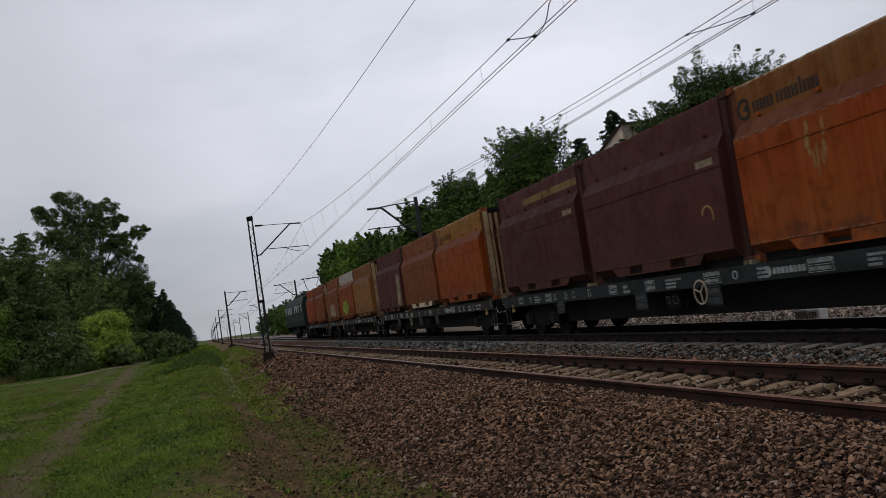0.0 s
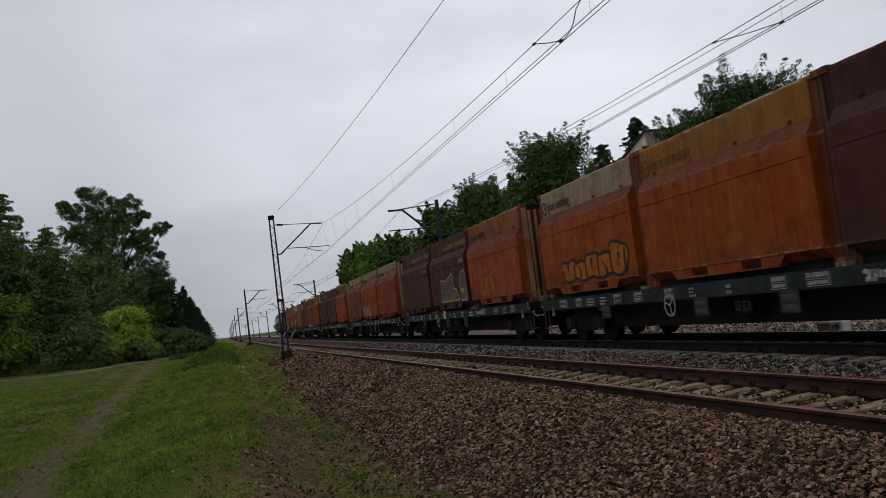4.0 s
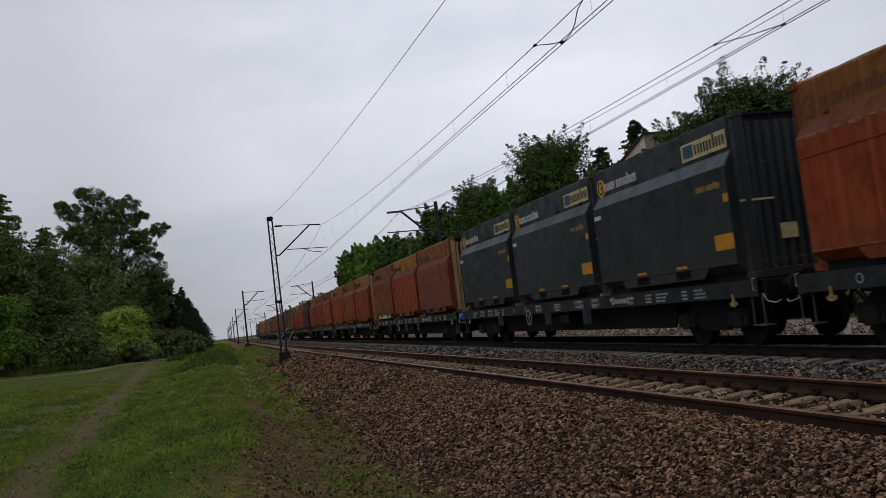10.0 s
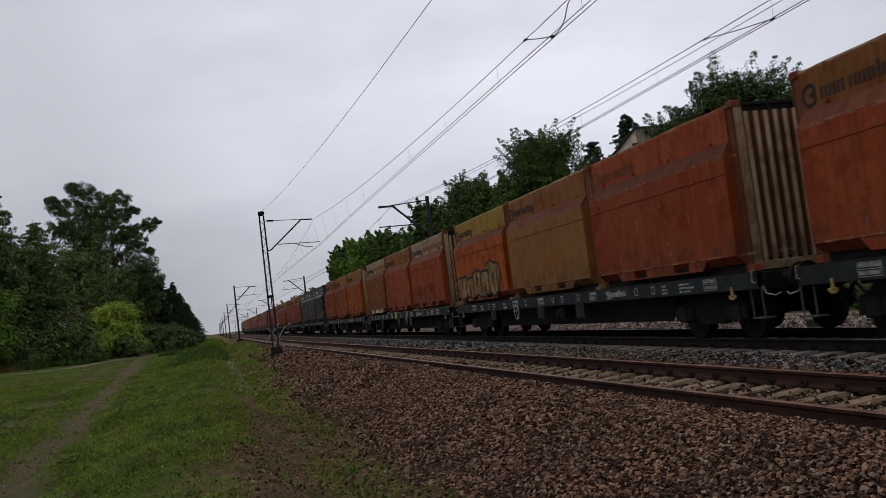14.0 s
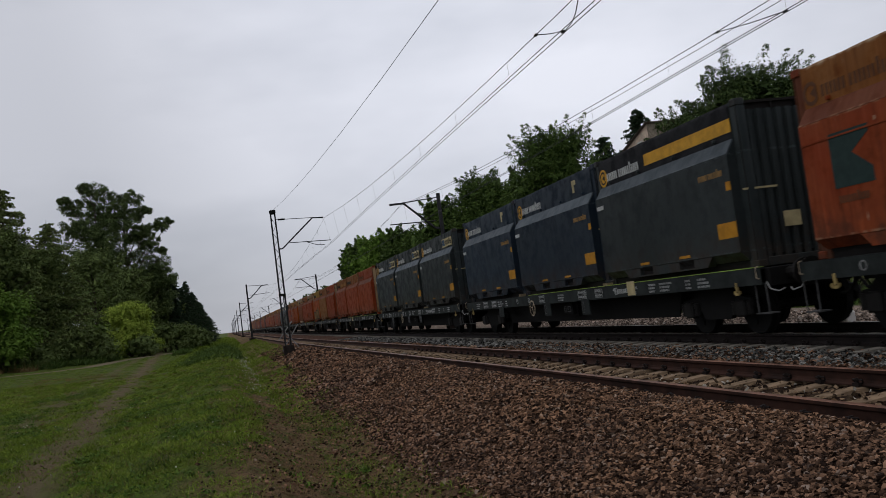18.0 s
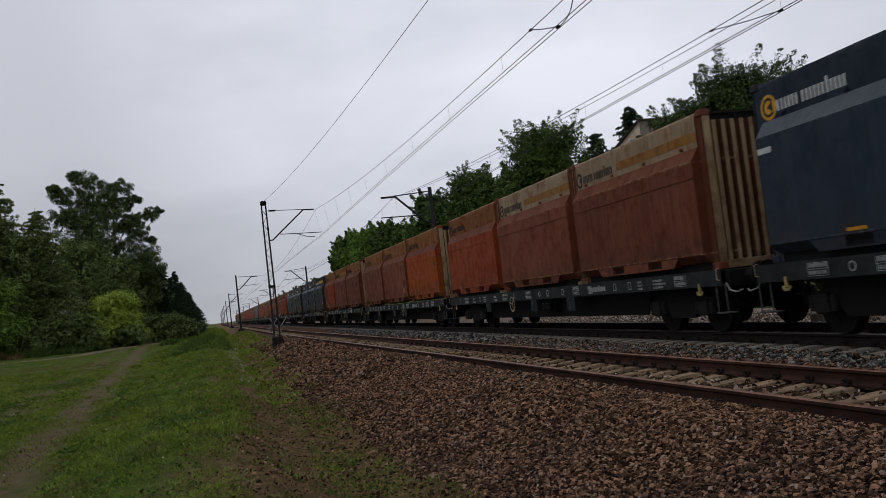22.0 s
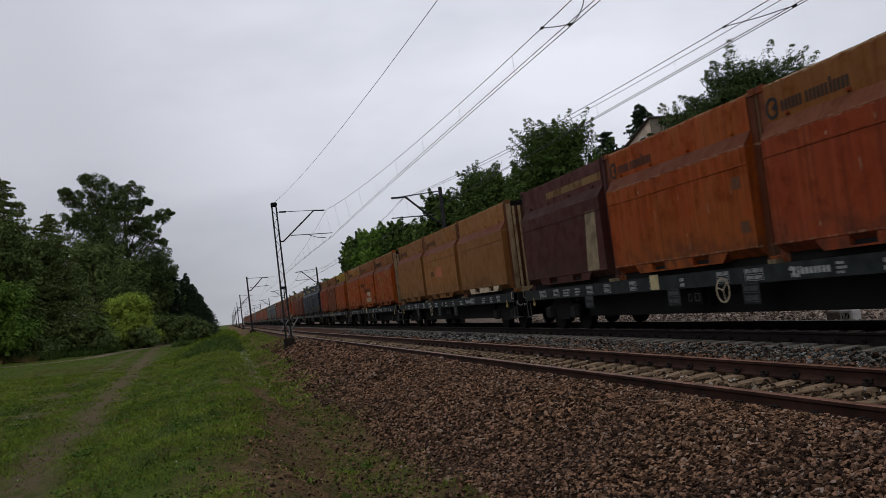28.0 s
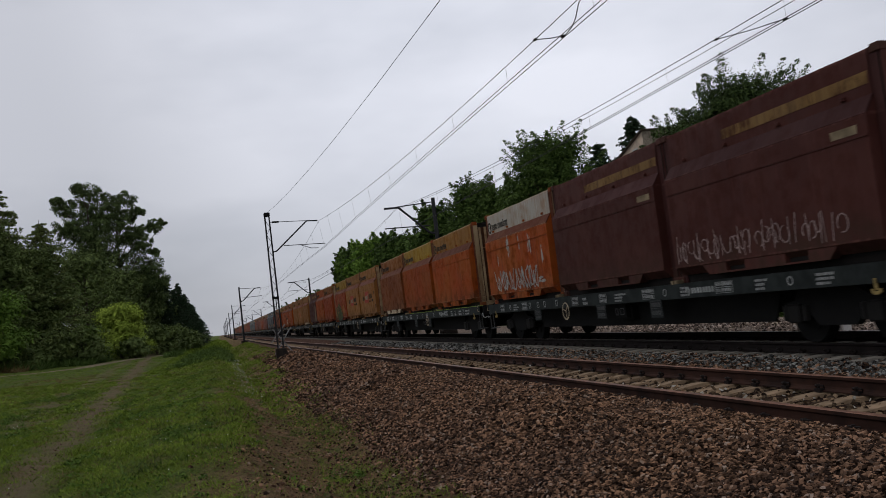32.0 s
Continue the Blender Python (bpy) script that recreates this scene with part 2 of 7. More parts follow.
# rusty brown, kept dark to paint shade into grooves and post recesses
GROOVE = paint("rust_brown_shaded_groove_paint", (0.07, 0.028, 0.014), (0.03, 0.014, 0.009), (0.085, 0.035, 0.018), 0.6, 0.6)
GOLD = paint("gold_stripe_paint", (0.235, 0.108, 0.022), (0.12, 0.045, 0.016), (0.225, 0.112, 0.03), 0.7, 0.7)
GOLD_NEW = plain("fresh_gold_paint", (0.52, 0.27, 0.02), 0.5)
DARK_MARK = plain("black_lettering_paint", (0.02, 0.018, 0.016), 0.7)
FADED_MARK = plain("faded_dark_lettering", (0.10, 0.045, 0.022), 0.8)
WHITE_MARK = plain("white_lettering_paint", (0.45, 0.46, 0.45), 0.6)
PALE_MARK = plain("pale_patch_paint", (0.33, 0.27, 0.19), 0.8, grain=0.3, scale=3)
GREEN_MARK = plain("dark_green_paint", (0.018, 0.035, 0.032), 0.7)
LIME_MARK = plain("lime_green_spray", (0.22, 0.36, 0.05), 0.7)
THIN_SPRAY = plain("thin_pinkish_white_spray", (0.33, 0.25, 0.235), 0.8, grain=0.4)
SAGE_MARK = plain("sage_green_spray", (0.055, 0.065, 0.027), 0.8)
SILVER_MARK = plain("silver_grey_spray", (0.085, 0.07, 0.06), 0.7, grain=0.4)
DARK_SPRAY = plain("thin_dark_spray", (0.055, 0.026, 0.016), 0.8, grain=0.4)
WORN_GOLD = paint("worn_gold_stripe_paint", (0.16, 0.092, 0.032), (0.05, 0.018, 0.013), (0.185, 0.11, 0.042), 0.9, 1.0)
ORANGE_MARK = plain("bright_orange_spray", (0.30, 0.088, 0.012), 0.8, grain=0.3)
SAND_MARK = plain("sand_coloured_spray", (0.27, 0.16, 0.06), 0.8)
RED_MARK = plain("red_sign_paint", (0.30, 0.036, 0.024), 0.6)
CREAM_PLATE = plain("cream_sign_plate", (0.42, 0.35, 0.19), 0.6)
BLUE_MARK = plain("slate_blue_paint", (0.03, 0.07, 0.12), 0.6)
YELLOW_TAG = plain("yellow_sticker", (0.42, 0.19, 0.012), 0.6)
# near-black that stands in for shade in pockets, post recesses and top rail gaps
HOLE = plain("shade_and_patch_black", (0.012, 0.01, 0.009), 0.9)
FRAME = plain("dark_green_grey_underframe_paint", (0.0145, 0.0185, 0.0175), 0.7, grain=0.45, scale=3.0)
FRAME_BROWN = plain("rusty_underframe_paint", (0.022, 0.019, 0.015), 0.75, grain=0.3)
BLACK = plain("near_black_iron", (0.005, 0.0048, 0.0045), 0.8)
IRON = plain("dark_oily_iron", (0.014, 0.013, 0.012), 0.6, 0.4)
STEEL = plain("galvanised_steel", (0.2, 0.2, 0.2), 0.5, 0.6)
DARK_STEEL = plain("weathered_dark_steel", (0.028, 0.028, 0.03), 0.7, 0.2)
WIRE = plain("dark_copper_wire", (0.02, 0.02, 0.022), 0.6, 0.3)
HOOK_YELLOW = plain("faded_yellow_paint", (0.27, 0.2, 0.075), 0.75, grain=0.4)
CAP_BLUE = plain("blue_plastic", (0.03, 0.16, 0.36), 0.5)
LIME_EDGE = plain("lime_green_edge_paint", (0.24, 0.34, 0.06), 0.7)
LOCO_GREEN = plain("dark_green_engine_paint", (0.010, 0.020, 0.014), 0.6)
LOCO_LIGHT = plain("light_green_engine_stripe", (0.03, 0.045, 0.03), 0.6)


def make_glass():
    w = Net("dark_window_glass", 0.1)
    return w.done((0.015, 0.018, 0.02))


GLASS = make_glass()


def make_ballast(name, dark, light, odd, dust=0.0):
    w = Net(name, 0.95)
    w.b.inputs["Specular IOR Level"].default_value = 0.12
    r = w.island()
    v = w.coord("World")
    c = w.mix(w.math("POWER", r, 2.1), tuple(x * 0.32 for x in dark), tuple(x * 2.1 for x in light))
    c = w.mix(w.step(w.math("FRACT", w.math("MULTIPLY", r, 37.0)), 0.93, 0.97, 0, 0.75), c, odd)
    c = w.mix(w.step(w.noise(v, 0.5, 3), 0.45, 0.7, 0, 0.3), c, (0.03, 0.022, 0.02))
    # pale dust lies on the stones in drifts
    rusty = w.step(w.noise(v, 0.3, 4), 0.4, 0.58)
    c = w.mix(w.math("MULTIPLY", rusty, dust), c, w.mix(1, c, (1.45, 1.4, 1.2), "MULTIPLY"))
    g = w.noise(v, 60, 4)
    c = w.mix(w.step(g, 0.45, 0.75, 0, 0.4), c, tuple(x * 0.5 for x in dark))
    w.bump(g, 0.4, 0.006)
    return w.done(c)


STONE_BROWN = make_ballast("brown_ballast_stone", (0.041, 0.0208, 0.0122), (0.158, 0.090, 0.056), (0.36, 0.27, 0.215), 0.3)
STONE_GREY = make_ballast("grey_ballast_stone", (0.050, 0.049, 0.045), (0.145, 0.143, 0.132), (0.30, 0.29, 0.27))
STONE_PALE = make_ballast("pale_ballast_stone", (0.055, 0.034, 0.019), (0.17, 0.115, 0.07), (0.60, 0.56, 0.48))
STONE_FAR = make_ballast("pinkish_pale_ballast_stone", (0.16, 0.115, 0.09), (0.34, 0.27, 0.22), (0.6, 0.55, 0.5))


def make_ground():
    w = Net("railway_side_ground", 0.97)
    w.b.inputs["Specular IOR Level"].default_value = 0.04
    v = w.coord("World")
    x, y = w.axis(v, 0), w.axis(v, 1)
    n1, n2, n3 = w.noise(v, 0.7, 5), w.noise(v, 3.5, 5, 0.65), w.noise(v, 14, 5, 0.75)
    cells = w.n.new("ShaderNodeTexVoronoi")
    cells.inputs["Scale"].default_value = 17
    w.l.new(v, cells.inputs["Vector"])
    grass = w.mix(w.step(n2, 0.3, 0.7), (0.054, 0.090, 0.015), (0.105, 0.160, 0.027))
    grass = w.mix(w.step(n1, 0.48, 0.62, 0, 0.6), grass, (0.135, 0.105, 0.050))
    grass = w.mix(w.step(n3, 0.5, 0.62, 0, 0.8), grass, (0.022, 0.032, 0.008))
    n4 = w.noise(v, 75, 3, 0.7)
    grass = w.mix(w.step(n4, 0.52, 0.66, 0, 0.5), grass, (0.10, 0.11, 0.035))
    grass = w.mix(w.step(n4, 0.46, 0.34, 0, 0.8), grass, (0.016, 0.022, 0.006))
    soil = w.mix(w.step(n2, 0.35, 0.7), (0.130, 0.068, 0.040), (0.245, 0.140, 0.082))
    grass = w.mix(w.step(n3, 0.47, 0.38, 0, 0.7), grass, (0.135, 0.125, 0.045))
    soil = w.mix(w.step(n3, 0.5, 0.64, 0, 0.85), soil, (0.034, 0.023, 0.015))
    soil = w.mix(w.step(n3, 0.46, 0.37, 0, 0.6), soil, (0.20, 0.14, 0.095))
    soil = w.mix(w.step(n4, 0.54, 0.66, 0, 0.7), soil, (0.22, 0.17, 0.12))
    soil = w.mix(w.step(n4, 0.46, 0.36, 0, 0.8), soil, (0.018, 0.013, 0.009))
    sep = w.n.new("ShaderNodeSeparateColor")
    w.l.new(cells.outputs["Color"], sep.inputs[0])
    stone = w.mix(sep.outputs[0], (0.03, 0.017, 0.011), (0.10, 0.058, 0.038))
    stone = w.mix(w.step(cells.outputs["Distance"], 0.25, 0.6, 0, 0.8), stone, (0.016, 0.010, 0.008))
    stone = w.mix(w.step(y, 50.0, 62.0), stone, w.mix(sep.outputs[0], (0.050, 0.028, 0.020), (0.125, 0.070, 0.050)))
        # ballast to the right of a ragged edge, grass to the left of it, a worn brow between the two
    edge = w.math("ADD", x, w.math("MULTIPLY", w.math("SUBTRACT", n1, 0.5), 1.3))
    edge = w.math("ADD", edge, w.math("MULTIPLY", w.math("SUBTRACT", n2, 0.5), 0.6))
    worn = w.math("MULTIPLY", w.step(edge, -0.9, 0.4), w.step(n2, 0.33, 0.52))
    c = w.mix(w.math("MULTIPLY", worn, 0.85), grass, soil)
    # two wheel tracks of the dirt path
    bend = w.math("ADD", x, w.math("MULTIPLY", y, 0.053))
    way = w.math("ADD", bend, w.math("ADD", w.math("MULTIPLY", w.math("SUBTRACT", n1, 0.5), 0.3), w.math("MULTIPLY", w.math("SUBTRACT", n2, 0.5), 0.35)))
    rut1 = w.step(w.math("ABSOLUTE", w.math("ADD", way, 2.3)), 0.85, 0.0)
    rut2 = w.step(w.math("ABSOLUTE", w.math("ADD", way, 4.0)), 0.7, 0.1)
    rut = w.math("MULTIPLY", w.math("MAXIMUM", rut1, w.math("MULTIPLY", rut2, 0.6)), w.step(n2, 0.28, 0.5))
    c = w.mix(w.math("MULTIPLY", rut, 0.8), c, w.mix(w.step(n3, 0.3, 0.7), (0.118, 0.080, 0.054), (0.190, 0.136, 0.094)))
    # a pale sandy way that crosses in front of the trees
    lane = w.math("ADD", w.math("ADD", x, 11.5), w.math("MULTIPLY", w.math("SUBTRACT", n1, 0.5), 0.8))
    lane = w.math("SUBTRACT", lane, w.math("MULTIPLY", w.math("POWER", w.math("MAXIMUM", w.math("SUBTRACT", y, 86.0), 0.0), 2.0), 0.0055))
    lane = w.math("ADD", lane, w.math("MULTIPLY", w.math("POWER", w.math("MAXIMUM", w.math("SUBTRACT", 86.0, y), 0.0), 2.0), 0.045))
    lane = w.math("MULTIPLY", w.step(w.math("ABSOLUTE", lane), 1.2, 0.6), w.step(y, 135.0, 118.0))
    c = w.mix(w.math("MULTIPLY", lane, 0.9), c, w.mix(w.step(n2, 0.3, 0.7), (0.17, 0.135, 0.09), (0.26, 0.21, 0.15)))
    c = w.mix(w.step(w.math("SUBTRACT", edge, w.step(y, 45.0, 80.0, 0, 1.1)), 1.9, 2.45), c, stone)
    c = w.mix(w.step(edge, 11.1, 11.6), c, w.mix(sep.outputs[1], (0.16, 0.12, 0.095), (0.34, 0.27, 0.22)))
    c = w.mix(w.step(edge, 16.6, 17.6), c, w.mix(w.step(n2, 0.35, 0.65), (0.05, 0.07, 0.018), (0.10, 0.10, 0.04)))
    w.bump(w.math("ADD", w.math("ADD", w.math("MULTIPLY", cells.outputs["Distance"], -0.7), n3), w.math("MULTIPLY", n4, 0.6)), 0.9, 0.05)
    return w.done(c)


def make_leaf(name, dark, light):
    w = Net(name, 0.75)
    v = w.coord("World")
    c = w.mix(w.step(w.island(), 0, 1), dark, light)
    c = w.mix(w.step(w.noise(v, 0.55, 3), 0.35, 0.7, 0, 0.4), c, tuple(x * 0.6 for x in dark))
    w.b.inputs["Specular IOR Level"].default_value = 0.08
    return w.done(c)


LEAF = {
    "deep": make_leaf("deep_green_leaves", (0.032, 0.055, 0.017), (0.085, 0.125, 0.036)),
    "mid": make_leaf("mid_green_leaves", (0.038, 0.070, 0.015), (0.098, 0.152, 0.034)),
    "fresh": make_leaf("fresh_green_leaves", (0.07, 0.135, 0.018), (0.17, 0.27, 0.045)),
    "gold": make_leaf("yellow_green_leaves", (0.17, 0.24, 0.03), (0.36, 0.45, 0.07)),
    "olive": make_leaf("olive_green_leaves", (0.068, 0.098, 0.030), (0.165, 0.215, 0.066)),
    "poplar": make_leaf("grey_green_poplar_leaves", (0.050, 0.076, 0.026), (0.125, 0.168, 0.056)),
    "pine": make_leaf("dark_conifer_needles", (0.018, 0.034, 0.018), (0.045, 0.072, 0.034)),
    "grass": make_leaf("grass_blades", (0.088, 0.132, 0.014), (0.22, 0.298, 0.038)),
    "larch": make_leaf("olive_conifer_needles", (0.088, 0.112, 0.034), (0.205, 0.245, 0.080)),
    "clover": make_leaf("low_weed_leaves", (0.040, 0.078, 0.012), (0.105, 0.175, 0.025)),
    "straw": make_leaf("dry_grass_blades", (0.125, 0.088, 0.036), (0.25, 0.18, 0.08)),
    "flower": make_leaf("small_white_flowers", (0.45, 0.46, 0.38), (0.62, 0.62, 0.52)),
}
BARK = plain("grey_brown_bark", (0.07, 0.055, 0.042), 0.95, grain=0.4)
RAIL_RUST = plain("rust_brown_rail", (0.030, 0.0125, 0.0080), 0.85, 0.0, 0.5, 3.0)
RAIL_DARK = plain("dark_oily_rail", (0.014, 0.010, 0.009), 0.75, 0.3, 0.3)
RAIL_TOP = plain("polished_rail_head", (0.30, 0.27, 0.25), 0.35, 0.9, 0.15)
RAIL_TOP_DULL = plain("dull_rail_head", (0.20, 0.098, 0.062), 0.45, 0.5, 0.4, 3.0)
SLEEPER = plain("weathered_concrete_sleeper", (0.215, 0.148, 0.092), 0.95, grain=0.35, scale=4)
SLEEPER_PALE = plain("pale_concrete_sleeper", (0.22, 0.2, 0.17), 0.95, grain=0.25, scale=4)
CONCRETE = plain("dark_stained_concrete", (0.024, 0.018, 0.015), 0.95, grain=0.4)
PLASTER = plain("faded_tan_plaster", (0.60, 0.47, 0.37), 0.9, grain=0.2, scale=2)
PLASTER_GREY = plain("grey_pebbledash_wall", (0.24, 0.2, 0.155), 0.95, grain=0.4, scale=12)
ROOF = plain("weathered_sheet_roof", (0.15, 0.125, 0.11), 0.8)
WORN = plain("worn_paint_scrape", (0.26, 0.14, 0.085), 0.8, grain=0.4)
POST_WHITE = plain("whitewashed_concrete", (0.55, 0.53, 0.5), 0.9)


# ---------------------------------------------------------------- mesh tools
def mesh_of(bm, name, mat, smooth=False):
    me = bpy.data.meshes.new(name)
    bm.normal_update()
    bm.to_mesh(me)
    bm.free()
    for m in (mat if isinstance(mat, (list, tuple)) else [mat]):
        me.materials.append(m)
    if smooth:
        me.polygons.foreach_set("use_smooth", [True] * len(me.polygons))
    return me


def part(name, bm, mat, parent=None, label="", smooth=False):
    """Links a bmesh (or a mesh that is already made) as one mesh object under a thing or a part."""
    me = bm if isinstance(bm, bpy.types.Mesh) else mesh_of(bm, name, mat, smooth)
    ob = new(name, me)
    ob.parent = parent
    if label:
        ob["label"] = label
    return ob


def thing(name, label, category, m=None, group="", kind=""):
    ob = new(name)
    ob.empty_display_size = 0.2
    if m is not None:
        ob.matrix_basis = m
    return tagged(ob, label, category, group, kind)


def box(x0, x1, y0, y1, z0, z1, bm=None, bevel=0.0):
    bm = bm or bmesh.new()
    vs = [bm.verts.new((x, y, z)) for z in (z0, z1) for y in (y0, y1) for x in (x0, x1)]
    fs = [bm.faces.new([vs[i] for i in q]) for q in
          ((0, 2, 3, 1), (4, 5, 7, 6), (0, 1, 5, 4), (2, 6, 7, 3), (0, 4, 6, 2), (1, 3, 7, 5))]
    if bevel:
        es = list({e for f in fs for e in f.edges})
        bmesh.ops.bevel(bm, geom=es, offset=bevel, segments=1, affect="EDGES", profile=0.5)
    return bm


def tube(bm, pts, radii, sides=6, cap=True):
    """A tapered tube along points."""
    rings = []
    for i, p in enumerate(pts):
        p = Vector(p)
        a, b = Vector(pts[max(i - 1, 0)]), Vector(pts[min(i + 1, len(pts) - 1)])
        d = (b - a).normalized()
        u = d.cross(Vector((0, 0, 1)))
        if u.length < 0.05:
            u = d.cross(Vector((1, 0, 0)))
        u.normalize()
        v = d.cross(u)
        r = radii[i] if isinstance(radii, (list, tuple)) else radii
        rings.append([bm.verts.new(p + r * (math.cos(2 * math.pi * k / sides) * u + math.sin(2 * math.pi * k / sides) * v))
                      for k in range(sides)])
    for a, b in zip(rings, rings[1:]):
        for k in range(sides):
            bm.faces.new((a[k], a[(k + 1) % sides], b[(k + 1) % sides], b[k]))
    if cap:
        bm.faces.new(rings[0][::-1])
        bm.faces.new(rings[-1])
    return bm


def prism(outline, y0, y1, bm=None):
    """An outline in x, z drawn out along y."""
    bm = bm or bmesh.new()
    a = [bm.verts.new((x, y0, z)) for x, z in outline]
    b = [bm.verts.new((x, y1, z)) for x, z in outline]
    n = len(outline)
    for i in range(n):
        bm.faces.new((a[i], b[i], b[(i + 1) % n], a[(i + 1) % n]))
    bm.faces.new(a[::-1])
    bm.faces.new(b)
    bmesh.ops.recalc_face_normals(bm, faces=bm.faces)
    return bm


def plate(outline, x, depth, bm=None):
    """An outline in y, z as a thin plate that faces -x, its front at x."""
    bm = bm or bmesh.new()
    a = [bm.verts.new((x, y, z)) for y, z in outline]
    b = [bm.verts.new((x + depth, y, z)) for y, z in outline]
    n = len(outline)
    fs = [bm.faces.new(a), bm.faces.new(b[::-1])]
    for i in range(n):
        fs.append(bm.faces.new((a[(i + 1) % n], a[i], b[i], b[(i + 1) % n])))
    bmesh.ops.recalc_face_normals(bm, faces=fs)
    return bm


def wheel_disc(bm, x0, x1, y, z, r, sides=24):
    a = [bm.verts.new((x0, y + r * math.cos(2 * math.pi * k / sides), z + r * math.sin(2 * math.pi * k / sides))) for k in range(sides)]
    b = [bm.verts.new((x1, y + r * math.cos(2 * math.pi * k / sides), z + r * math.sin(2 * math.pi * k / sides))) for k in range(sides)]
    for k in range(sides):
        bm.faces.new((a[k], a[(k + 1) % sides], b[(k + 1) % sides], b[k]))
    bm.faces.new(a[::-1])
    bm.faces.new(b)
    return bm


def fast_mesh(name, verts, faces, mat):
    """A mesh from arrays: verts (n, 3), faces (m, k)."""
    me = bpy.data.meshes.new(name)
    k = faces.shape[1]
    me.vertices.add(len(verts))
    me.vertices.foreach_set("co", np.ascontiguousarray(verts, dtype=np.float32).ravel())
    me.loops.add(faces.size)
    me.loops.foreach_set("vertex_index", np.ascontiguousarray(faces, dtype=np.int32).ravel())
    me.polygons.add(len(faces))
    me.polygons.foreach_set("loop_start", np.arange(0, faces.size, k, dtype=np.int32))
    me.update(calc_edges=True)
    me.materials.append(mat)
    me.polygons.foreach_set("use_smooth", np.zeros(len(faces), dtype=bool))
    return me


rng = np.random.default_rng(7)


# ---------------------------------------------------------------- ground and tracks
NEAR_C, FAR_C = 5.73, 9.805          # the middle of the empty track at y = 0, and of the train's track
PROFILE_X = (-400, -60, -20, -14, -7, -3.2, -1.6, -0.5, 0.2, 0.9, 1.5, 1.9, 3.7, 4.1, 4.88, 5.02, 12.3, 16.5, 18.5, 26, 60, 400)
PROFILE_Z = (1.2, 0.9, 0.3, -0.05, -0.35, -0.62, -0.49, -0.34, -0.36, -0.66, -0.84, -0.84, -0.25, -0.14, -0.125, -0.225, -0.235, -0.28, -0.4, 0.1, 0.6, 1.0)


def drift(y):
    """How far the empty track has swung to the left at y."""
    y = np.asarray(y, float)
    return -0.0135 * np.where(y < 45, y, 45 + 30 * np.tanh((y - 45) / 30))


def ground_z(x, y):
    x, y = np.asarray(x, float), np.asarray(y, float)
    z = np.interp(x - drift(y) * np.clip(1.6 - np.abs(x - 4) / 4, 0, 1), PROFILE_X, PROFILE_Z)
    rough = 0.05 * np.sin(x * 1.3 + y * 0.7) + 0.035 * np.sin(x * 3.1 - y * 1.9) + 0.03 * np.sin(y * 0.37 + 1) + 0.018 * np.sin(x * 5.3 + 2.1 * np.sin(y * 2.3)) + 0.014 * np.sin(y * 5.1 + 1.7 * np.sin(x * 3.7))
    # a hollow in which the mast's foundation stands
    z = z - 0.26 * np.exp(-((x - 3.1) / 0.55) ** 2 - ((y - 49.7) / 1.3) ** 2)
    return z + rough * np.clip((4.0 - x) / 2.0, 0.12, 1) * np.clip((x + 9) / 6, 0.15, 1)


def make_ground_sheet():
    xs = np.unique(np.concatenate([np.linspace(-400, -60, 18), np.linspace(-60, -8, 40), np.arange(-8, 5.2, 0.18), np.linspace(5.2, 14, 24), np.linspace(14, 60, 50), np.linspace(60, 400, 18)]))
    ys = np.unique(np.concatenate([np.linspace(-120, 0, 30), np.arange(0, 32, 0.28), np.linspace(32, 40, 18), np.linspace(40, 130, 110), np.linspace(130, 600, 80), np.linspace(600, 3000, 20)]))
    gx, gy = np.meshgrid(xs, ys)
    v = np.stack([gx, gy, ground_z(gx, gy)], -1).reshape(-1, 3)
    n, m = len(xs), len(ys)
    i = (np.arange(m - 1)[:, None] * n + np.arange(n - 1)[None]).ravel()
    f = np.stack([i, i + 1, i + 1 + n, i + n], -1)
    me = fast_mesh("ground", v, f, make_ground())
    me.polygons.foreach_set("use_smooth", [True] * len(me.polygons))
    return tagged(new("ground", me), "grassy bank, dirt path and ballast bed beside the railway", "ground", kind="structure")


make_ground_sheet()

def turns(n):
    """n random turns as matrices."""
    q = rng.normal(size=(n, 4))
    q /= np.linalg.norm(q, axis=1)[:, None]
    w, x, y, z = q.T
    return np.stack([1 - 2 * (y * y + z * z), 2 * (x * y - z * w), 2 * (x * z + y * w),
                     2 * (x * y + z * w), 1 - 2 * (x * x + z * z), 2 * (y * z - x * w),
                     2 * (x * z - y * w), 2 * (y * z + x * w), 1 - 2 * (x * x + y * y)], -1).reshape(n, 3, 3)


# a squarish lump with a broken top
CUT_V = np.array([(c * 1.0, d * 1.0, -0.5) for c, d in ((-1, -1), (1, -1), (1, 1), (-1, 1))] + [(c * 0.72, d * 0.72, 0.7) for c, d in ((-1, -1), (1, -1), (1, 1), (-1, 1))]) * (0.86, 0.86, 1.0)
CUT_F = np.array([q for i in range(4) for q in ((i, (i + 1) % 4, 4 + (i + 1) % 4), (i, 4 + (i + 1) % 4, 4 + i))] + [(4, 5, 6), (4, 6, 7)])


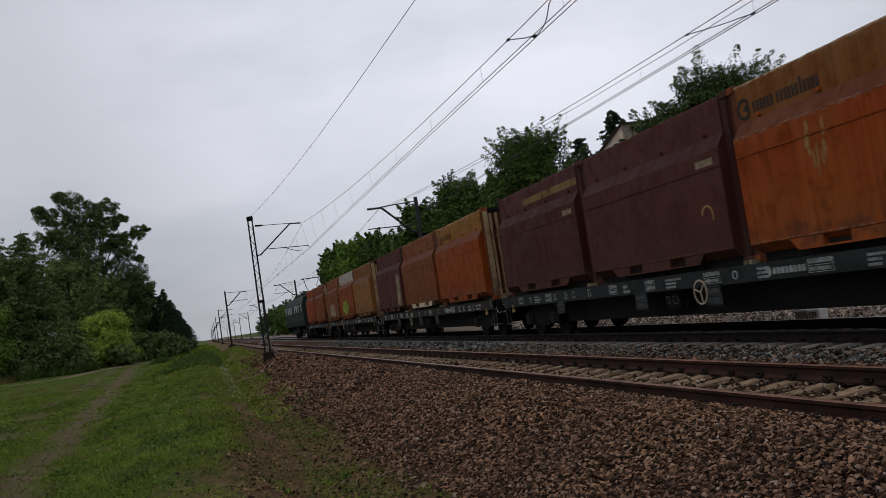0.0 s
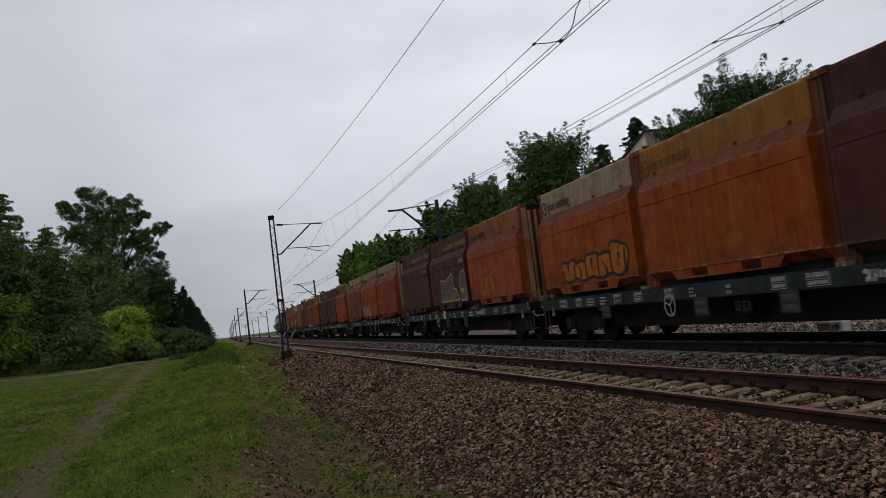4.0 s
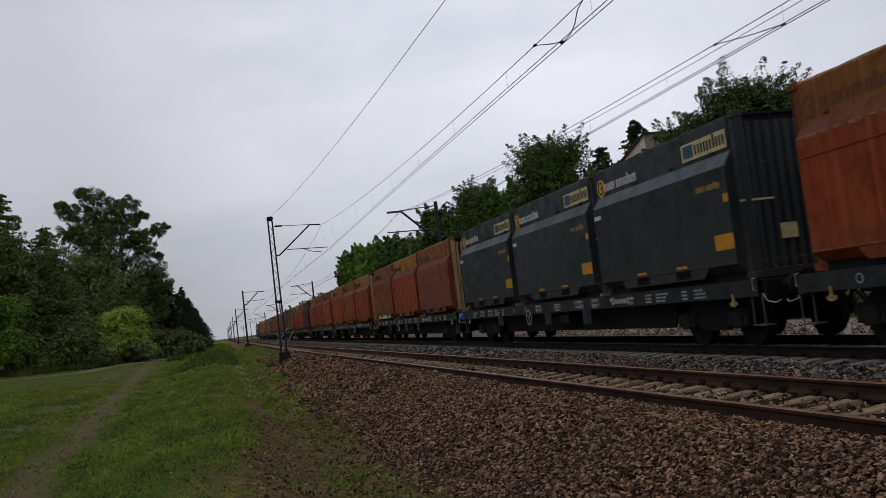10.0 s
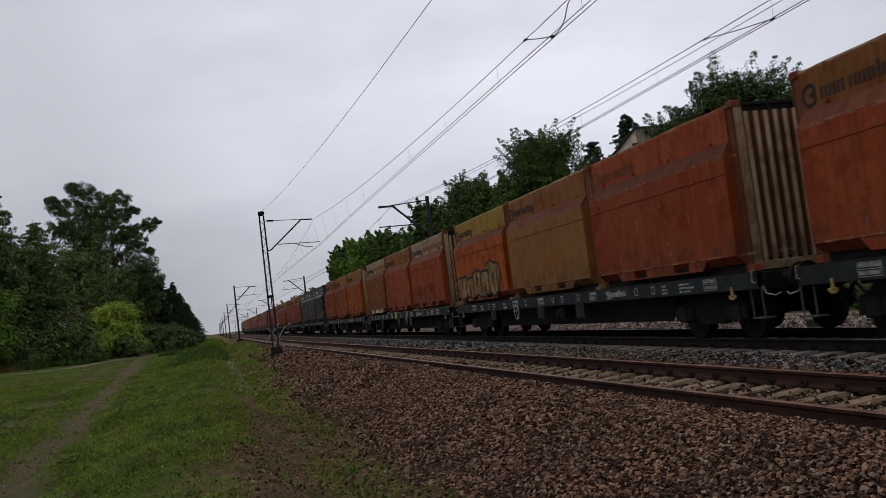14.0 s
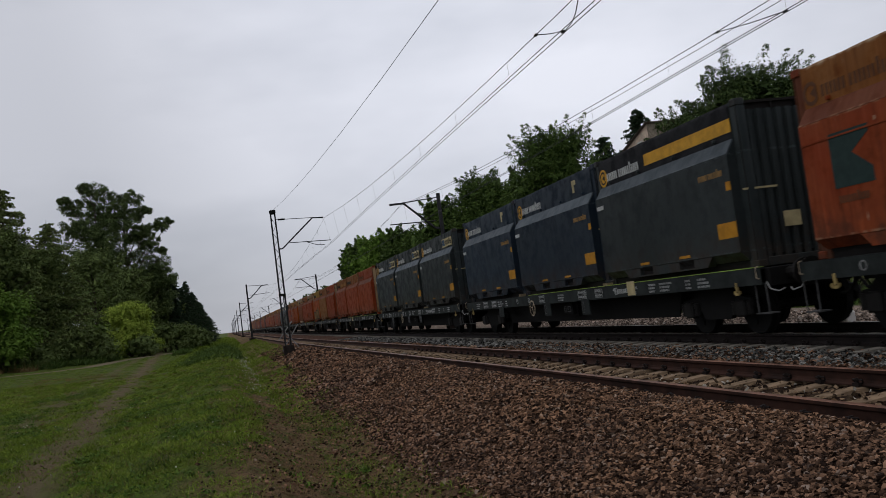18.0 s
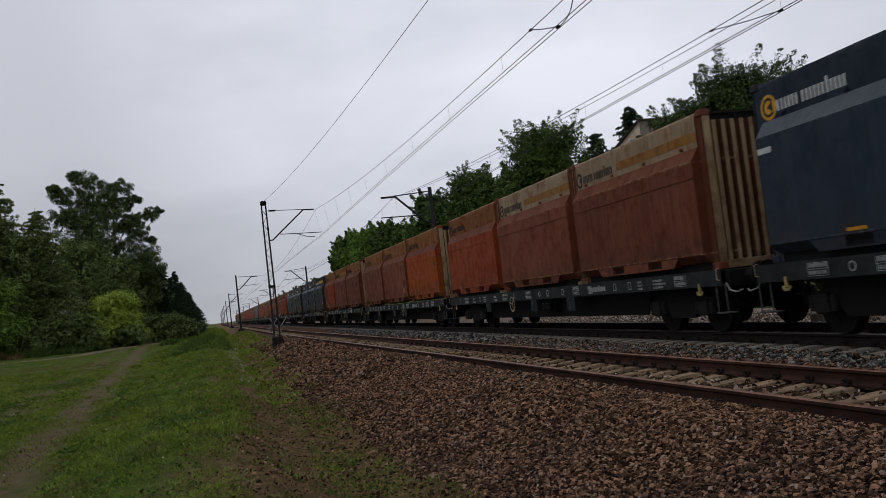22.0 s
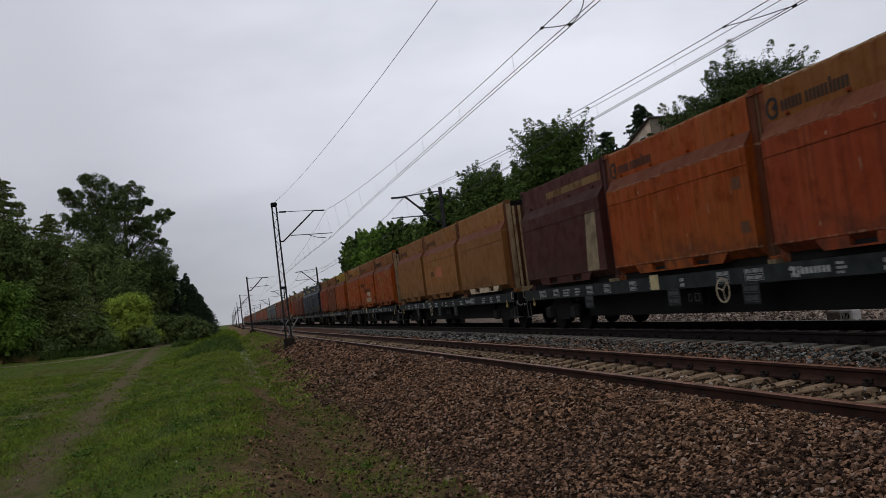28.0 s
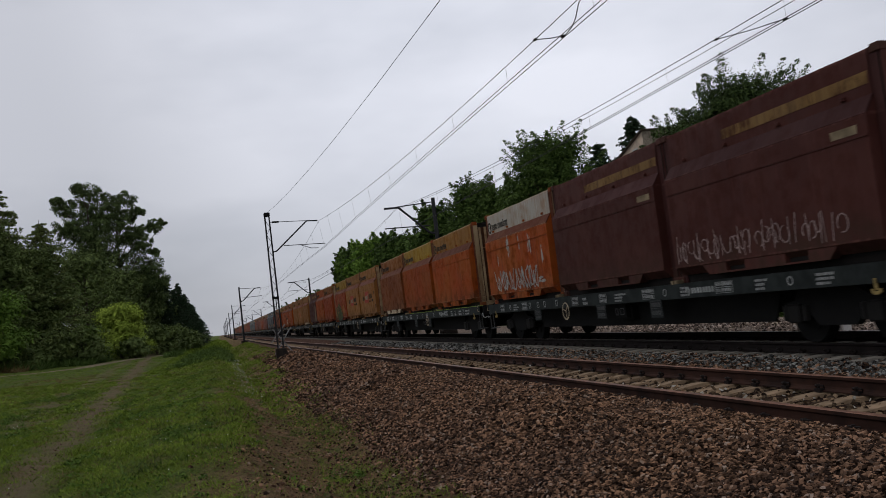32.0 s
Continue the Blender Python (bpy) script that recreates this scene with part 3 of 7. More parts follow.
def leaning(n, most):
    """n turns that leave a stone lying roughly flat: any heading, a tilt of most radians at the utmost."""
    a, p, r = rng.uniform(0, 6.2832, n), rng.normal(0, most, n), rng.normal(0, most, n)
    ca, sa, cp, sp, cr, sr = np.cos(a), np.sin(a), np.cos(p), np.sin(p), np.cos(r), np.sin(r)
    return np.stack([ca * cr + sa * sp * sr, -sa * cp, ca * sr - sa * sp * cr, sa * cr - ca * sp * sr, ca * cp, sa * sr + ca * sp * cr,
                     -cp * sr, sp, cp * cr], -1).reshape(n, 3, 3)


def stones(name, label, mat, patches):
    """Loose crushed stones on the ground. patches: x0, x1, y0, y1, count, size, lift."""
    out = []
    for x0, x1, y0, y1, count, size, lift in patches:
        y = y0 + (y1 - y0) * rng.random(count)
        x = x0 + (x1 - x0) * rng.random(count) + drift(y)
        s = 0.78 * size * rng.uniform(0.45, 1.35, count)[:, None] * np.stack([rng.uniform(0.85, 1.45, count), rng.uniform(0.55, 0.9, count), rng.uniform(0.45, 0.85, count)], -1)
        v = CUT_V[None] * (1 + rng.uniform(-0.42, 0.22, (count, 8, 3))) + rng.uniform(-0.12, 0.12, (count, 8, 3))
        v = np.einsum("nij,nkj->nki", leaning(count, 0.38), v * s[:, None])
        v += np.stack([x, y, ground_z(x, y) + lift + rng.uniform(0.0, 0.5, count) * size], -1)[:, None]
        out.append(v)
    v = np.concatenate(out)
    f = (np.arange(len(v))[:, None, None] * 8 + CUT_F[None]).reshape(-1, 3)
    return tagged(new(name, fast_mesh(name, v.reshape(-1, 3), f, mat)), label, "ballast", kind="stuff")


stones("ballast_slope", "reddish brown crushed stone on the slope below the empty track", STONE_BROWN, [
    (2.35, 4.9, 4.0, 10, 27000, 0.029, 0.0), (2.2, 4.9, 10, 20, 28000, 0.035, 0.0), (2.15, 4.9, 20, 34, 14000, 0.055, 0.0),
    (2.8, 4.9, 34, 62, 6500, 0.085, 0.0), (1.5, 2.4, 4.5, 22, 2600, 0.034, -0.005), (1.5, 2.8, 22, 50, 1500, 0.045, 0.0),
    (-0.4, 2.2, 4.5, 24, 5000, 0.018, 0.0), (0.2, 2.2, 4.5, 20, 1200, 0.03, 0.0), (-3.5, -2.7, 8, 30, 500, 0.018, 0.0)])
stones("ballast_between_rails", "pale and brown stones lying between the sleepers of the empty track", STONE_PALE, [
    (5.05, 6.4, 4.5, 20, 2300, 0.036, 0.0), (5.05, 6.4, 4.5, 24, 420, 0.034, 0.035), (5.05, 6.4, 20, 60, 2600, 0.055, 0.0), (5.05, 6.4, 4.5, 22, 220, 0.032, 0.055)])
stones("ballast_middle", "grey crushed stone between the two tracks", STONE_GREY, [
    (7.5, 8.95, 5.5, 25, 8500, 0.042, 0.01), (7.7, 9.2, 25, 60, 3500, 0.07, 0.01)])
stones("ballast_middle_brown", "brown crushed stone beside the empty track", STONE_BROWN, [
    (6.6, 7.75, 5.5, 25, 6500, 0.042, 0.02), (6.6, 7.7, 25, 60, 2400, 0.07, 0.02), (7.7, 8.9, 5.5, 25, 1300, 0.036, 0.03)])
stones("ballast_far_side", "pale stones beyond the train's track", STONE_FAR, [
    (11.2, 16.0, 9, 40, 8000, 0.05, 0.015)])

RAIL_OUTLINE = [(-0.075, -0.172), (0.075, -0.172), (0.075, -0.158), (0.02, -0.142), (0.009, -0.12), (0.009, -0.055), (0.034, -0.036),
                (0.036, -0.006), (0.028, 0.0), (-0.028, 0.0), (-0.036, -0.006), (-0.034, -0.036), (-0.009, -0.055), (-0.009, -0.12),
                (-0.02, -0.142), (-0.075, -0.158)]


def rail(parent, x, shift, side_mat, top_mat, ys):
    bm = bmesh.new()
    rings = [[bm.verts.new((x + px + float(shift(y)), y, pz)) for px, pz in RAIL_OUTLINE] for y in ys]
    n = len(RAIL_OUTLINE)
    for a, b in zip(rings, rings[1:]):
        for k in range(n):
            f = bm.faces.new((a[k], b[k], b[(k + 1) % n], a[(k + 1) % n]))
            f.material_index = 1 if k in (7, 8, 9) else 0
    bm.faces.new(rings[0])
    bm.faces.new(rings[-1][::-1])
    bmesh.ops.recalc_face_normals(bm, faces=bm.faces)
    return part("rail", mesh_of(bm, "rail", [side_mat, top_mat]), None, parent)


def sleeper_mesh(mat):
    bm = bmesh.new()
    rows = [(-1.3, 0.10), (-0.95, 0.115), (-0.55, 0.10), (-0.2, 0.075), (0.2, 0.075), (0.55, 0.10), (0.95, 0.115), (1.3, 0.10)]
    rings = []
    for x, top in rows:
        z1 = -0.285 + top
        rings.append([bm.verts.new((x, -0.15, -0.36)), bm.verts.new((x, 0.15, -0.36)), bm.verts.new((x, 0.105, z1)), bm.verts.new((x, -0.105, z1))])
    for a, b in zip(rings, rings[1:]):
        for k in range(4):
            bm.faces.new((a[k], a[(k + 1) % 4], b[(k + 1) % 4], b[k]))
    bm.faces.new(rings[0][::-1])
    bm.faces.new(rings[-1])
    bmesh.ops.recalc_face_normals(bm, faces=bm.faces)
    return mesh_of(bm, "sleeper", mat)


def clip_mesh():
    bm = bmesh.new()
    box(-0.11, -0.05, -0.05, 0.05, -0.172, -0.135, bm)
    box(0.05, 0.11, -0.05, 0.05, -0.172, -0.135, bm)
    for s in (-1, 1):
        tube(bm, [(s * 0.085, 0, -0.14), (s * 0.085, 0, -0.085)], 0.018, 6)
        tube(bm, [(s * 0.06, -0.06, -0.13), (s * 0.075, -0.07, -0.105), (s * 0.1, 0.0, -0.10), (s * 0.075, 0.07, -0.105), (s * 0.06, 0.06, -0.13)], 0.011, 5)
    return mesh_of(bm, "rail_clip", RAIL_DARK)


def track(name, label, centre, shift, side_mat, top_mat, sleeper_mat, y_end, pitch, count, phase):
    t = thing(name, label, "track", kind="structure")
    ys = [-60] + list(range(0, 120, 6)) + [150, 200, 300, 450, 700, 1200]
    for s in (-1, 1):
        rail(t, centre + s * 0.7535, shift, side_mat, top_mat, ys)
    sl, cl = sleeper_mesh(sleeper_mat), clip_mesh()
    for i in range(count):
        y = phase + i * pitch
        x = centre + float(shift(y))
        o = part("sleeper", sl, None, t)
        o.location = (x, y, 0)
        if y < 30:
            for s in (-1, 1):
                c = part("rail_clip", cl, None, o)
                c.location = (s * 0.7535, 0, 0)
    # those further on lie joined
    bm = bmesh.new()
    y = phase + count * pitch
    while y < y_end:
        x = centre + float(shift(y))
        box(x - 1.3, x + 1.3, y - 0.12, y + 0.12, -0.36, -0.185, bm)
        y += pitch
    far = part("far_sleepers", bm, sleeper_mat, t)
    far["kind"] = "stuff"
    return t


track("track_near", "empty rusty track on concrete sleepers", NEAR_C, drift, RAIL_RUST, RAIL_TOP_DULL, SLEEPER, 260, 0.6, 130, -2.0)
track("track_far", "track under the freight train, polished rails on concrete sleepers", FAR_C, lambda y: 0.0, RAIL_DARK, RAIL_TOP, SLEEPER_PALE, 260, 0.6, 130, -2.2)


# ---------------------------------------------------------------- overhead line
def lattice_mast(x, y, z0, h, side, label):
    """A mast of two channels laced together, with its bracket arm to the track; side: +1 reaches to +x."""
    m = thing("catenary_mast", label, "mast", pose(x, y, z0), "catenary masts")
    for s in (-1, 1):
        part("mast_leg", tube(bmesh.new(), [(s * 0.15, 0, 0.1), (s * 0.115, 0, h)], [0.05, 0.042], 4), DARK_STEEL, m)
    n = int(h / 0.42)
    for i in range(n):
        za, zb = 0.4 + i * (h - 0.6) / n, 0.4 + (i + 1) * (h - 0.6) / n
        wa, wb = 0.15 - 0.035 * za / h, 0.15 - 0.035 * zb / h
        bm = tube(bmesh.new(), [((-wa if i % 2 else wa), 0, za), ((wb if i % 2 else -wb), 0, zb)], 0.013, 4)
        part("lacing_bar", bm, DARK_STEEL, m)
    part("mast_cap", box(-0.17, 0.17, -0.14, 0.14, h, h + 0.24, None, 0.05), BLACK, m)
    part("foundation", box(-0.29, 0.29, -0.29, 0.29, -0.75, 0.28, None, 0.04), CONCRETE, m, "dark stained concrete foundation")
    part("sign_band", box(-0.19, 0.19, -0.07, 0.07, 2.98, 3.12), BLACK, m)
    arm = part("bracket_arm", tube(bmesh.new(), [(side * 0.1, 0, 5.6), (side * 0.32, 0, 5.6), (side * 2.15, 0, 7.14), (side * 2.75, 0, 7.10)], 0.045, 6), DARK_STEEL, m)
    part("tie_rod", tube(bmesh.new(), [(side * 0.15, 0, 7.24), (side * 2.2, 0, 7.15)], 0.018, 5), DARK_STEEL, arm)
    part("insulator", tube(bmesh.new(), [(side * 0.25, 0, 7.235), (side * 0.62, 0, 7.22)], 0.05, 8), BLACK, arm)
    part("steady_arm", tube(bmesh.new(), [(side * 0.75, 0, 5.88), (side * 1.7, 0, 5.84), (side * 3.05, 0, 5.79)], 0.022, 5), DARK_STEEL, arm)
    part("registration_arm", tube(bmesh.new(), [(side * 1.65, 0, 5.84), (side * 2.25, 0, 5.60), (side * 2.65, 0, 5.57)], 0.018, 5), DARK_STEEL, arm)
    return m


def slim_mast(x, y, z0, h, side, label):
    """A far mast, seen as a plain slim post with its arm."""
    m = thing("catenary_mast", label, "mast", pose(x, y, z0), "catenary masts")
    part("post", tube(bmesh.new(), [(0, 0, -0.6), (0, 0, h)], [0.15, 0.11], 6), DARK_STEEL, m)
    part("foundation", box(-0.4, 0.4, -0.4, 0.4, -0.7, 0.25), CONCRETE, m)
    arm = part("bracket_arm", tube(bmesh.new(), [(side * 0.1, 0, h * 0.74), (side * 0.4, 0, h * 0.75), (side * 2.0, 0, h * 0.95), (side * 2.8, 0, h * 0.95)], 0.065, 5), DARK_STEEL, m)
    part("tie_rod", tube(bmesh.new(), [(side * 0.1, 0, h * 0.97), (side * 2.1, 0, h * 0.955)], 0.03, 4), DARK_STEEL, arm)
    part("steady_arm", tube(bmesh.new(), [(side * 0.3, 0, h * 0.80), (side * 2.9, 0, h * 0.805)], 0.03, 4), DARK_STEEL, arm)
    return m


SPAN = 72.0
MAST_Y = 50.2
lattice_mast(3.13, MAST_Y, -0.15, 7.55, 1, "dark lattice catenary mast on a concrete foundation")
for k in range(1, 9):
    slim_mast(3.05, MAST_Y + SPAN * k + (0 if k % 2 else 3), -0.15, 7.4, 1, "dark catenary mast beside the empty track")
for k in range(0, 8):
    slim_mast(12.15, 48.2 + SPAN * k, -0.2, 7.6, -1, "dark catenary mast beyond the train")
# the small white-red hurdle leaning at the mast's foot
hurdle = thing("metal_trestle", "pale crossed metal trestle standing at the foot of the mast", "trestle", pose(3.36, MAST_Y + 1.2, -0.25))
for a, b in (((-0.5, 0.05), (0.5, 1.45)), ((0.5, 0.05), (-0.5, 1.45)), ((-0.65, 0.7), (0.2, 1.65))):
    part("bar", tube(bmesh.new(), [(a[0], 0, a[1]), (b[0], 0.1, b[1])], 0.035, 5), STEEL, hurdle)


def hang(y, at_mast, middle, first):
    u = ((y - first) / SPAN) % 1.0
    return middle + (at_mast - middle) * (2 * u - 1) ** 2


def overhead(name, label, x_mid, x_mast, first, hung, second=False):
    line = thing(name, label, "overhead line", kind="structure")

    def x_of(y):
        u = ((y - first) / SPAN) % 1.0
        return x_mid + (x_mast - x_mid) * (2 * u - 1) ** 2

    ys = [first - SPAN + 4.0 * i for i in range(int(5.5 * SPAN / 4))]
    for s in (-0.05, 0.05):
        part("contact_wire", tube(bmesh.new(), [(x_of(y) + s, y, 5.5) for y in ys], 0.0085, 4), WIRE, line)
    part("messenger_wire", tube(bmesh.new(), [(x_of(y) * 0.0 + x_mid, y, hang(y, 6.95, 5.84, first)) for y in ys], 0.009, 4), WIRE, line)
    if second:
        part("auxiliary_wire", tube(bmesh.new(), [(x_mid, y, hang(y, 6.9, 5.72, first)) for y in ys], 0.007, 4), WIRE, line)
    y = hung
    while y < first + 1.5 * SPAN:
        top = hang(y, 6.95, 5.84, first)
        part("dropper", tube(bmesh.new(), [(x_mid, y, top), (x_of(y), y, 5.5)], 0.0028, 4), WIRE, line)
        y += 4.25
    return line


overhead("overhead_line_near", "double contact wire and messenger wire over the empty track", 5.98, 6.2, MAST_Y, 8.2)
overhead("overhead_line_far", "double contact wire and messenger wire over the train's track", 9.97, 10.05, 48.2, 13.3, True)
ew = thing("earth_wire", "thin earth wire strung from mast top to mast top", "wire", kind="structure")
for k in (-1,):
    a, b = MAST_Y + SPAN * k, MAST_Y + SPAN * (k + 1)
    part("wire_span", tube(bmesh.new(), [(3.13 + (0.03 * (b - a) * (1 - i / 12)), a + (b - a) * i / 12, 7.6 - 1.1 * (1 - (2 * i / 12 - 1) ** 2)) for i in range(13)], 0.008, 4), WIRE, ew)


def jumper(x, y0, y1, z_top, z_low, back=False):
    """The current link that loops from the messenger down to the contact wire."""
    j = thing("jumper_cable", "curved jumper cable clamped between messenger and contact wire", "cable")
    pts = []
    for i in range(13):
        u = i / 12
        pts.append((x + 0.05 * math.sin(u * 3.1), y0 + (y1 - y0) * u, z_top + (z_low - z_top) * (u ** 2.2) - 0.10 * math.sin(u * math.pi)))
    part("cable", tube(bmesh.new(), pts, 0.009, 5), WIRE, j)
    if back:
        part("cable", tube(bmesh.new(), [(x + 0.03, y1, z_low), (x + 0.05, y1 - 0.3, z_low + 0.05), (x + 0.05, y1 - 0.5, z_low + 0.14), (x + 0.03, y1 - 0.72, z_low + 0.30), (x, y1 - 1.0, z_top)], 0.009, 5), WIRE, j)
    for y, z in ((y0, z_top), (y1, z_low)):
        part("clamp", box(x - 0.025, x + 0.025, y - 0.045, y + 0.045, z - 0.02, z + 0.02, None, 0.006), BLACK, j)
    return j


# ---------------------------------------------------------------- trees, bushes, grass
def leaf_cloud(centres, radii, per, size, flat=0.8, droop=0.0):
    """Leaves round many clump centres: most lie near the clump's upper shell and face outwards, as a sprig's leaves do."""
    n = len(centres) * per
    c = np.repeat(np.asarray(centres), per, 0)
    r = np.repeat(np.asarray(radii), per)[:, None]
    d = rng.normal(size=(n, 3))
    d /= np.linalg.norm(d, axis=1)[:, None]
    over = rng.random(n) < 0.62
    d[over, 2] = np.abs(d[over, 2])
    p = c + d * r * rng.random((n, 1)) ** 0.35 * np.array([1, 1, flat])
    face = d + np.array([0, 0, 0.55 - droop]) + rng.normal(0, 0.45, (n, 3))
    face /= np.linalg.norm(face, axis=1)[:, None]
    u = np.cross(face, rng.normal(size=(n, 3)))
    u /= np.linalg.norm(u, axis=1)[:, None] + 1e-9
    w = np.cross(face, u)
    s = 1.15 * size * rng.uniform(0.55, 1.4, (n, 1, 1))
    return p[:, None] + s * (np.array([-0.42, -0.42, 0.66])[None, :, None] * u[:, None] + np.array([-0.33, 0.33, 0.0])[None, :, None] * w[:, None])


def tree(name, label, x, y, height, width, leaf, bare=0.22, clumps=70, per=60, size=0.22, lean=0.0, spread=1.0, category="tree", puff=(0.17, 0.36), core=4):
    z0 = float(ground_z(x, y))
    t = thing(name, label, category, pose(x, y, z0, 0, 0, rng.uniform(0, 360)))
    bm = bmesh.new()
    r0 = 0.018 * height + 0.05
    top = height * 0.86
    tube(bm, [(0, 0, -0.3), (0.05 * lean, 0, height * 0.25), (lean * 0.3 + 0.1, 0.08, height * 0.55), (lean * 0.6, -0.05, top)], [r0, r0 * 0.75, r0 * 0.45, r0 * 0.12], 7)
    part("trunk", bm, BARK, t)
    limbs = bmesh.new()
    cs, rs, twigs, twig_r = [], [], [], []
    for i in range(clumps):
        u = (i + 0.5) / clumps
        z = height * (bare + (0.95 - bare) * u ** 0.85)
        k = (z / height - bare) / (1 - bare)
        prof = (0.55 + 0.45 * min(1.0, k / 0.35)) * math.sqrt(max(0.03, 1 - k ** 2.6))
        a = i * 2.39996 + rng.uniform(-0.5, 0.5)
        rr = width * prof * (0.25 + 0.8 * rng.random() ** 0.6) * spread
        c = (lean * 0.6 * k + rr * math.cos(a), rr * math.sin(a), z)
        cs.append(c)
        rs.append(width * rng.uniform(*puff))
        if k > 0.15:
            # leafy twigs that reach out of the crown
            d = np.array([math.cos(a) * rng.uniform(0.3, 1), math.sin(a) * rng.uniform(0.3, 1), rng.uniform(0.0, 0.9) + 0.5 * k])
            d *= rs[-1] / np.linalg.norm(d)
            for q in (0.9, 1.2, 1.45):
                twigs.append(np.array(c) + d * q)
                twig_r.append(width * 0.10 * (1.9 - q))
        if i % 3 == 0:
            zb = max(height * 0.15, z - rr * 0.8)
            tube(limbs, [(0, 0, zb), (c[0] * 0.5, c[1] * 0.5, (zb + z) / 2 + 0.1), c], [r0 * 0.28, r0 * 0.18, 0.015], 5)
    part("bough", limbs, BARK, t)["kind"] = "stuff"
    inner = [(c[0] * 0.62, c[1] * 0.62, min(c[2], height * 0.86)) for c in cs]
    v = np.concatenate([leaf_cloud(cs, rs, per, size * 1.15), leaf_cloud(twigs, twig_r, max(6, per // 7), size), leaf_cloud(inner, [r * 1.1 for r in rs], per // core, size * 2.6)])
    part("crown", fast_mesh("crown", v.reshape(-1, 3), np.arange(len(v) * 3).reshape(-1, 3), LEAF[leaf]), None, t)
    return t


def conifer(x, y, height, width, label, leaf="pine"):
    """A spruce: whorls of drooping boughs, longest near the foot, with sprays of needles along each."""
    z0 = float(ground_z(x, y))
    t = thing("spruce_tree", label, "tree", pose(x, y, z0))
    part("trunk", tube(bmesh.new(), [(0, 0, -0.3), (0, 0, height)], [0.02 * height, 0.02], 6), BARK, t)
    limbs = bmesh.new()
    cs, rs = [], []
    z = height * 0.08
    while z < height * 0.985:
        k = 1 - z / height
        long_ = rng.uniform(0.8, 1.15)
        for a in range(8):
            ang = a * 0.785 + z * 2.7 + rng.uniform(-0.35, 0.35)
            ln = long_ * 0.9 * width * (k ** 0.68) * rng.uniform(0.35, 1.2) + 0.08
            zb = z + rng.uniform(-0.03, 0.03) * height * (0.3 + k)
            tip = (ln * math.cos(ang), ln * math.sin(ang), zb - ln * rng.uniform(-0.05, 0.3))
            tube(limbs, [(0, 0, zb), (tip[0] * 0.6, tip[1] * 0.6, 0.4 * zb + 0.6 * tip[2] - 0.05 * ln), tip], [0.04, 0.025, 0.01], 4)
            for u in (0.3, 0.5, 0.66, 0.8, 0.92, 1.03):
                cs.append((tip[0] * u + rng.normal(0, 0.05 * ln), tip[1] * u + rng.normal(0, 0.05 * ln), zb + (tip[2] - zb) * u - rng.uniform(0, 0.06) * ln))
                rs.append(0.09 + 0.016 * height * k + 0.13 * ln * (1.2 - u))
        z += height * rng.uniform(0.018, 0.034)
    part("bough", limbs, BARK, t)["kind"] = "stuff"
    v = leaf_cloud(cs, rs, 15, 0.08 + 0.006 * height, 0.8, 0.2)
    part("crown", fast_mesh("crown", v.reshape(-1, 3), np.arange(len(v) * 3).reshape(-1, 3), LEAF[leaf]), None, t)
    return t


def bush(x, y, height, width, leaf, label, per=55, size=0.14, clumps=34):
    z0 = float(ground_z(x, y))
    t = thing("bush", label, "bush", pose(x, y, z0, 0, 0, rng.uniform(0, 360)))
    stems = bmesh.new()
    cs, rs = [], []
    for i in range(clumps):
        a = i * 2.4
        u = rng.random() ** 0.6
        z = height * (0.12 + 0.74 * rng.random())
        rr = width * u * (1.05 - 0.55 * (z / height) ** 2)
        cs.append((rr * math.cos(a), rr * math.sin(a), z))
        rs.append(0.24 * width + 0.1 * height * rng.random())
        if i % 3 == 0:
            tube(stems, [(0, 0, -0.1), (rr * 0.4 * math.cos(a), rr * 0.4 * math.sin(a), z * 0.5), cs[-1]], [0.035, 0.02, 0.008], 4)
    part("stem", stems, BARK, t)["kind"] = "stuff"
    v = np.concatenate([leaf_cloud(cs, rs, per, size), leaf_cloud([(c[0] * 0.7, c[1] * 0.7, c[2] * 0.9) for c in cs], rs, per // 5, size * 2.6)])
    part("crown", fast_mesh("crown", v.reshape(-1, 3), np.arange(len(v) * 3).reshape(-1, 3), LEAF[leaf]), None, t)
    return t


# beyond the train, from near to far
tree("broadleaf_tree", "broad dark green deciduous tree behind the train", 24.2, 36.0, 10.1, 3.3, "deep", 0.15, 240, 240, 0.088, core=4)
tree("broadleaf_tree", "lower dark tree beside the broad one", 26.9, 37.6, 9.9, 2.5, "deep", 0.2, 100, 200, 0.09, core=4)
tree("broadleaf_tree", "small dark tree beside the house", 22.9, 39.2, 9.3, 2.2, "deep", 0.2, 120, 190, 0.088, core=4)
conifer(36.9, 71.6, 15.9, 6.5, "dark pointed spruce behind the house")
conifer(34.0, 73.0, 14.0, 6.0, "dark pointed spruce behind the house")
tree("broadleaf_tree", "tall rounded green deciduous tree behind the train", 20.9, 52.3, 11.5, 3.2, "mid", 0.12, 190, 220, 0.10)
tree("broadleaf_tree", "deciduous tree with a yellowish top", 21.6, 53.8, 12.0, 1.7, "fresh", 0.55, 40, 90, 0.10)
tree("broadleaf_tree", "dark rounded deciduous tree behind the train", 20.5, 68.0, 11.4, 2.6, "mid", 0.1, 180, 150, 0.12)
tree("broadleaf_tree", "dark rounded deciduous tree behind the train", 20.6, 62.0, 10.2, 2.4, "mid", 0.1, 90, 110, 0.14)
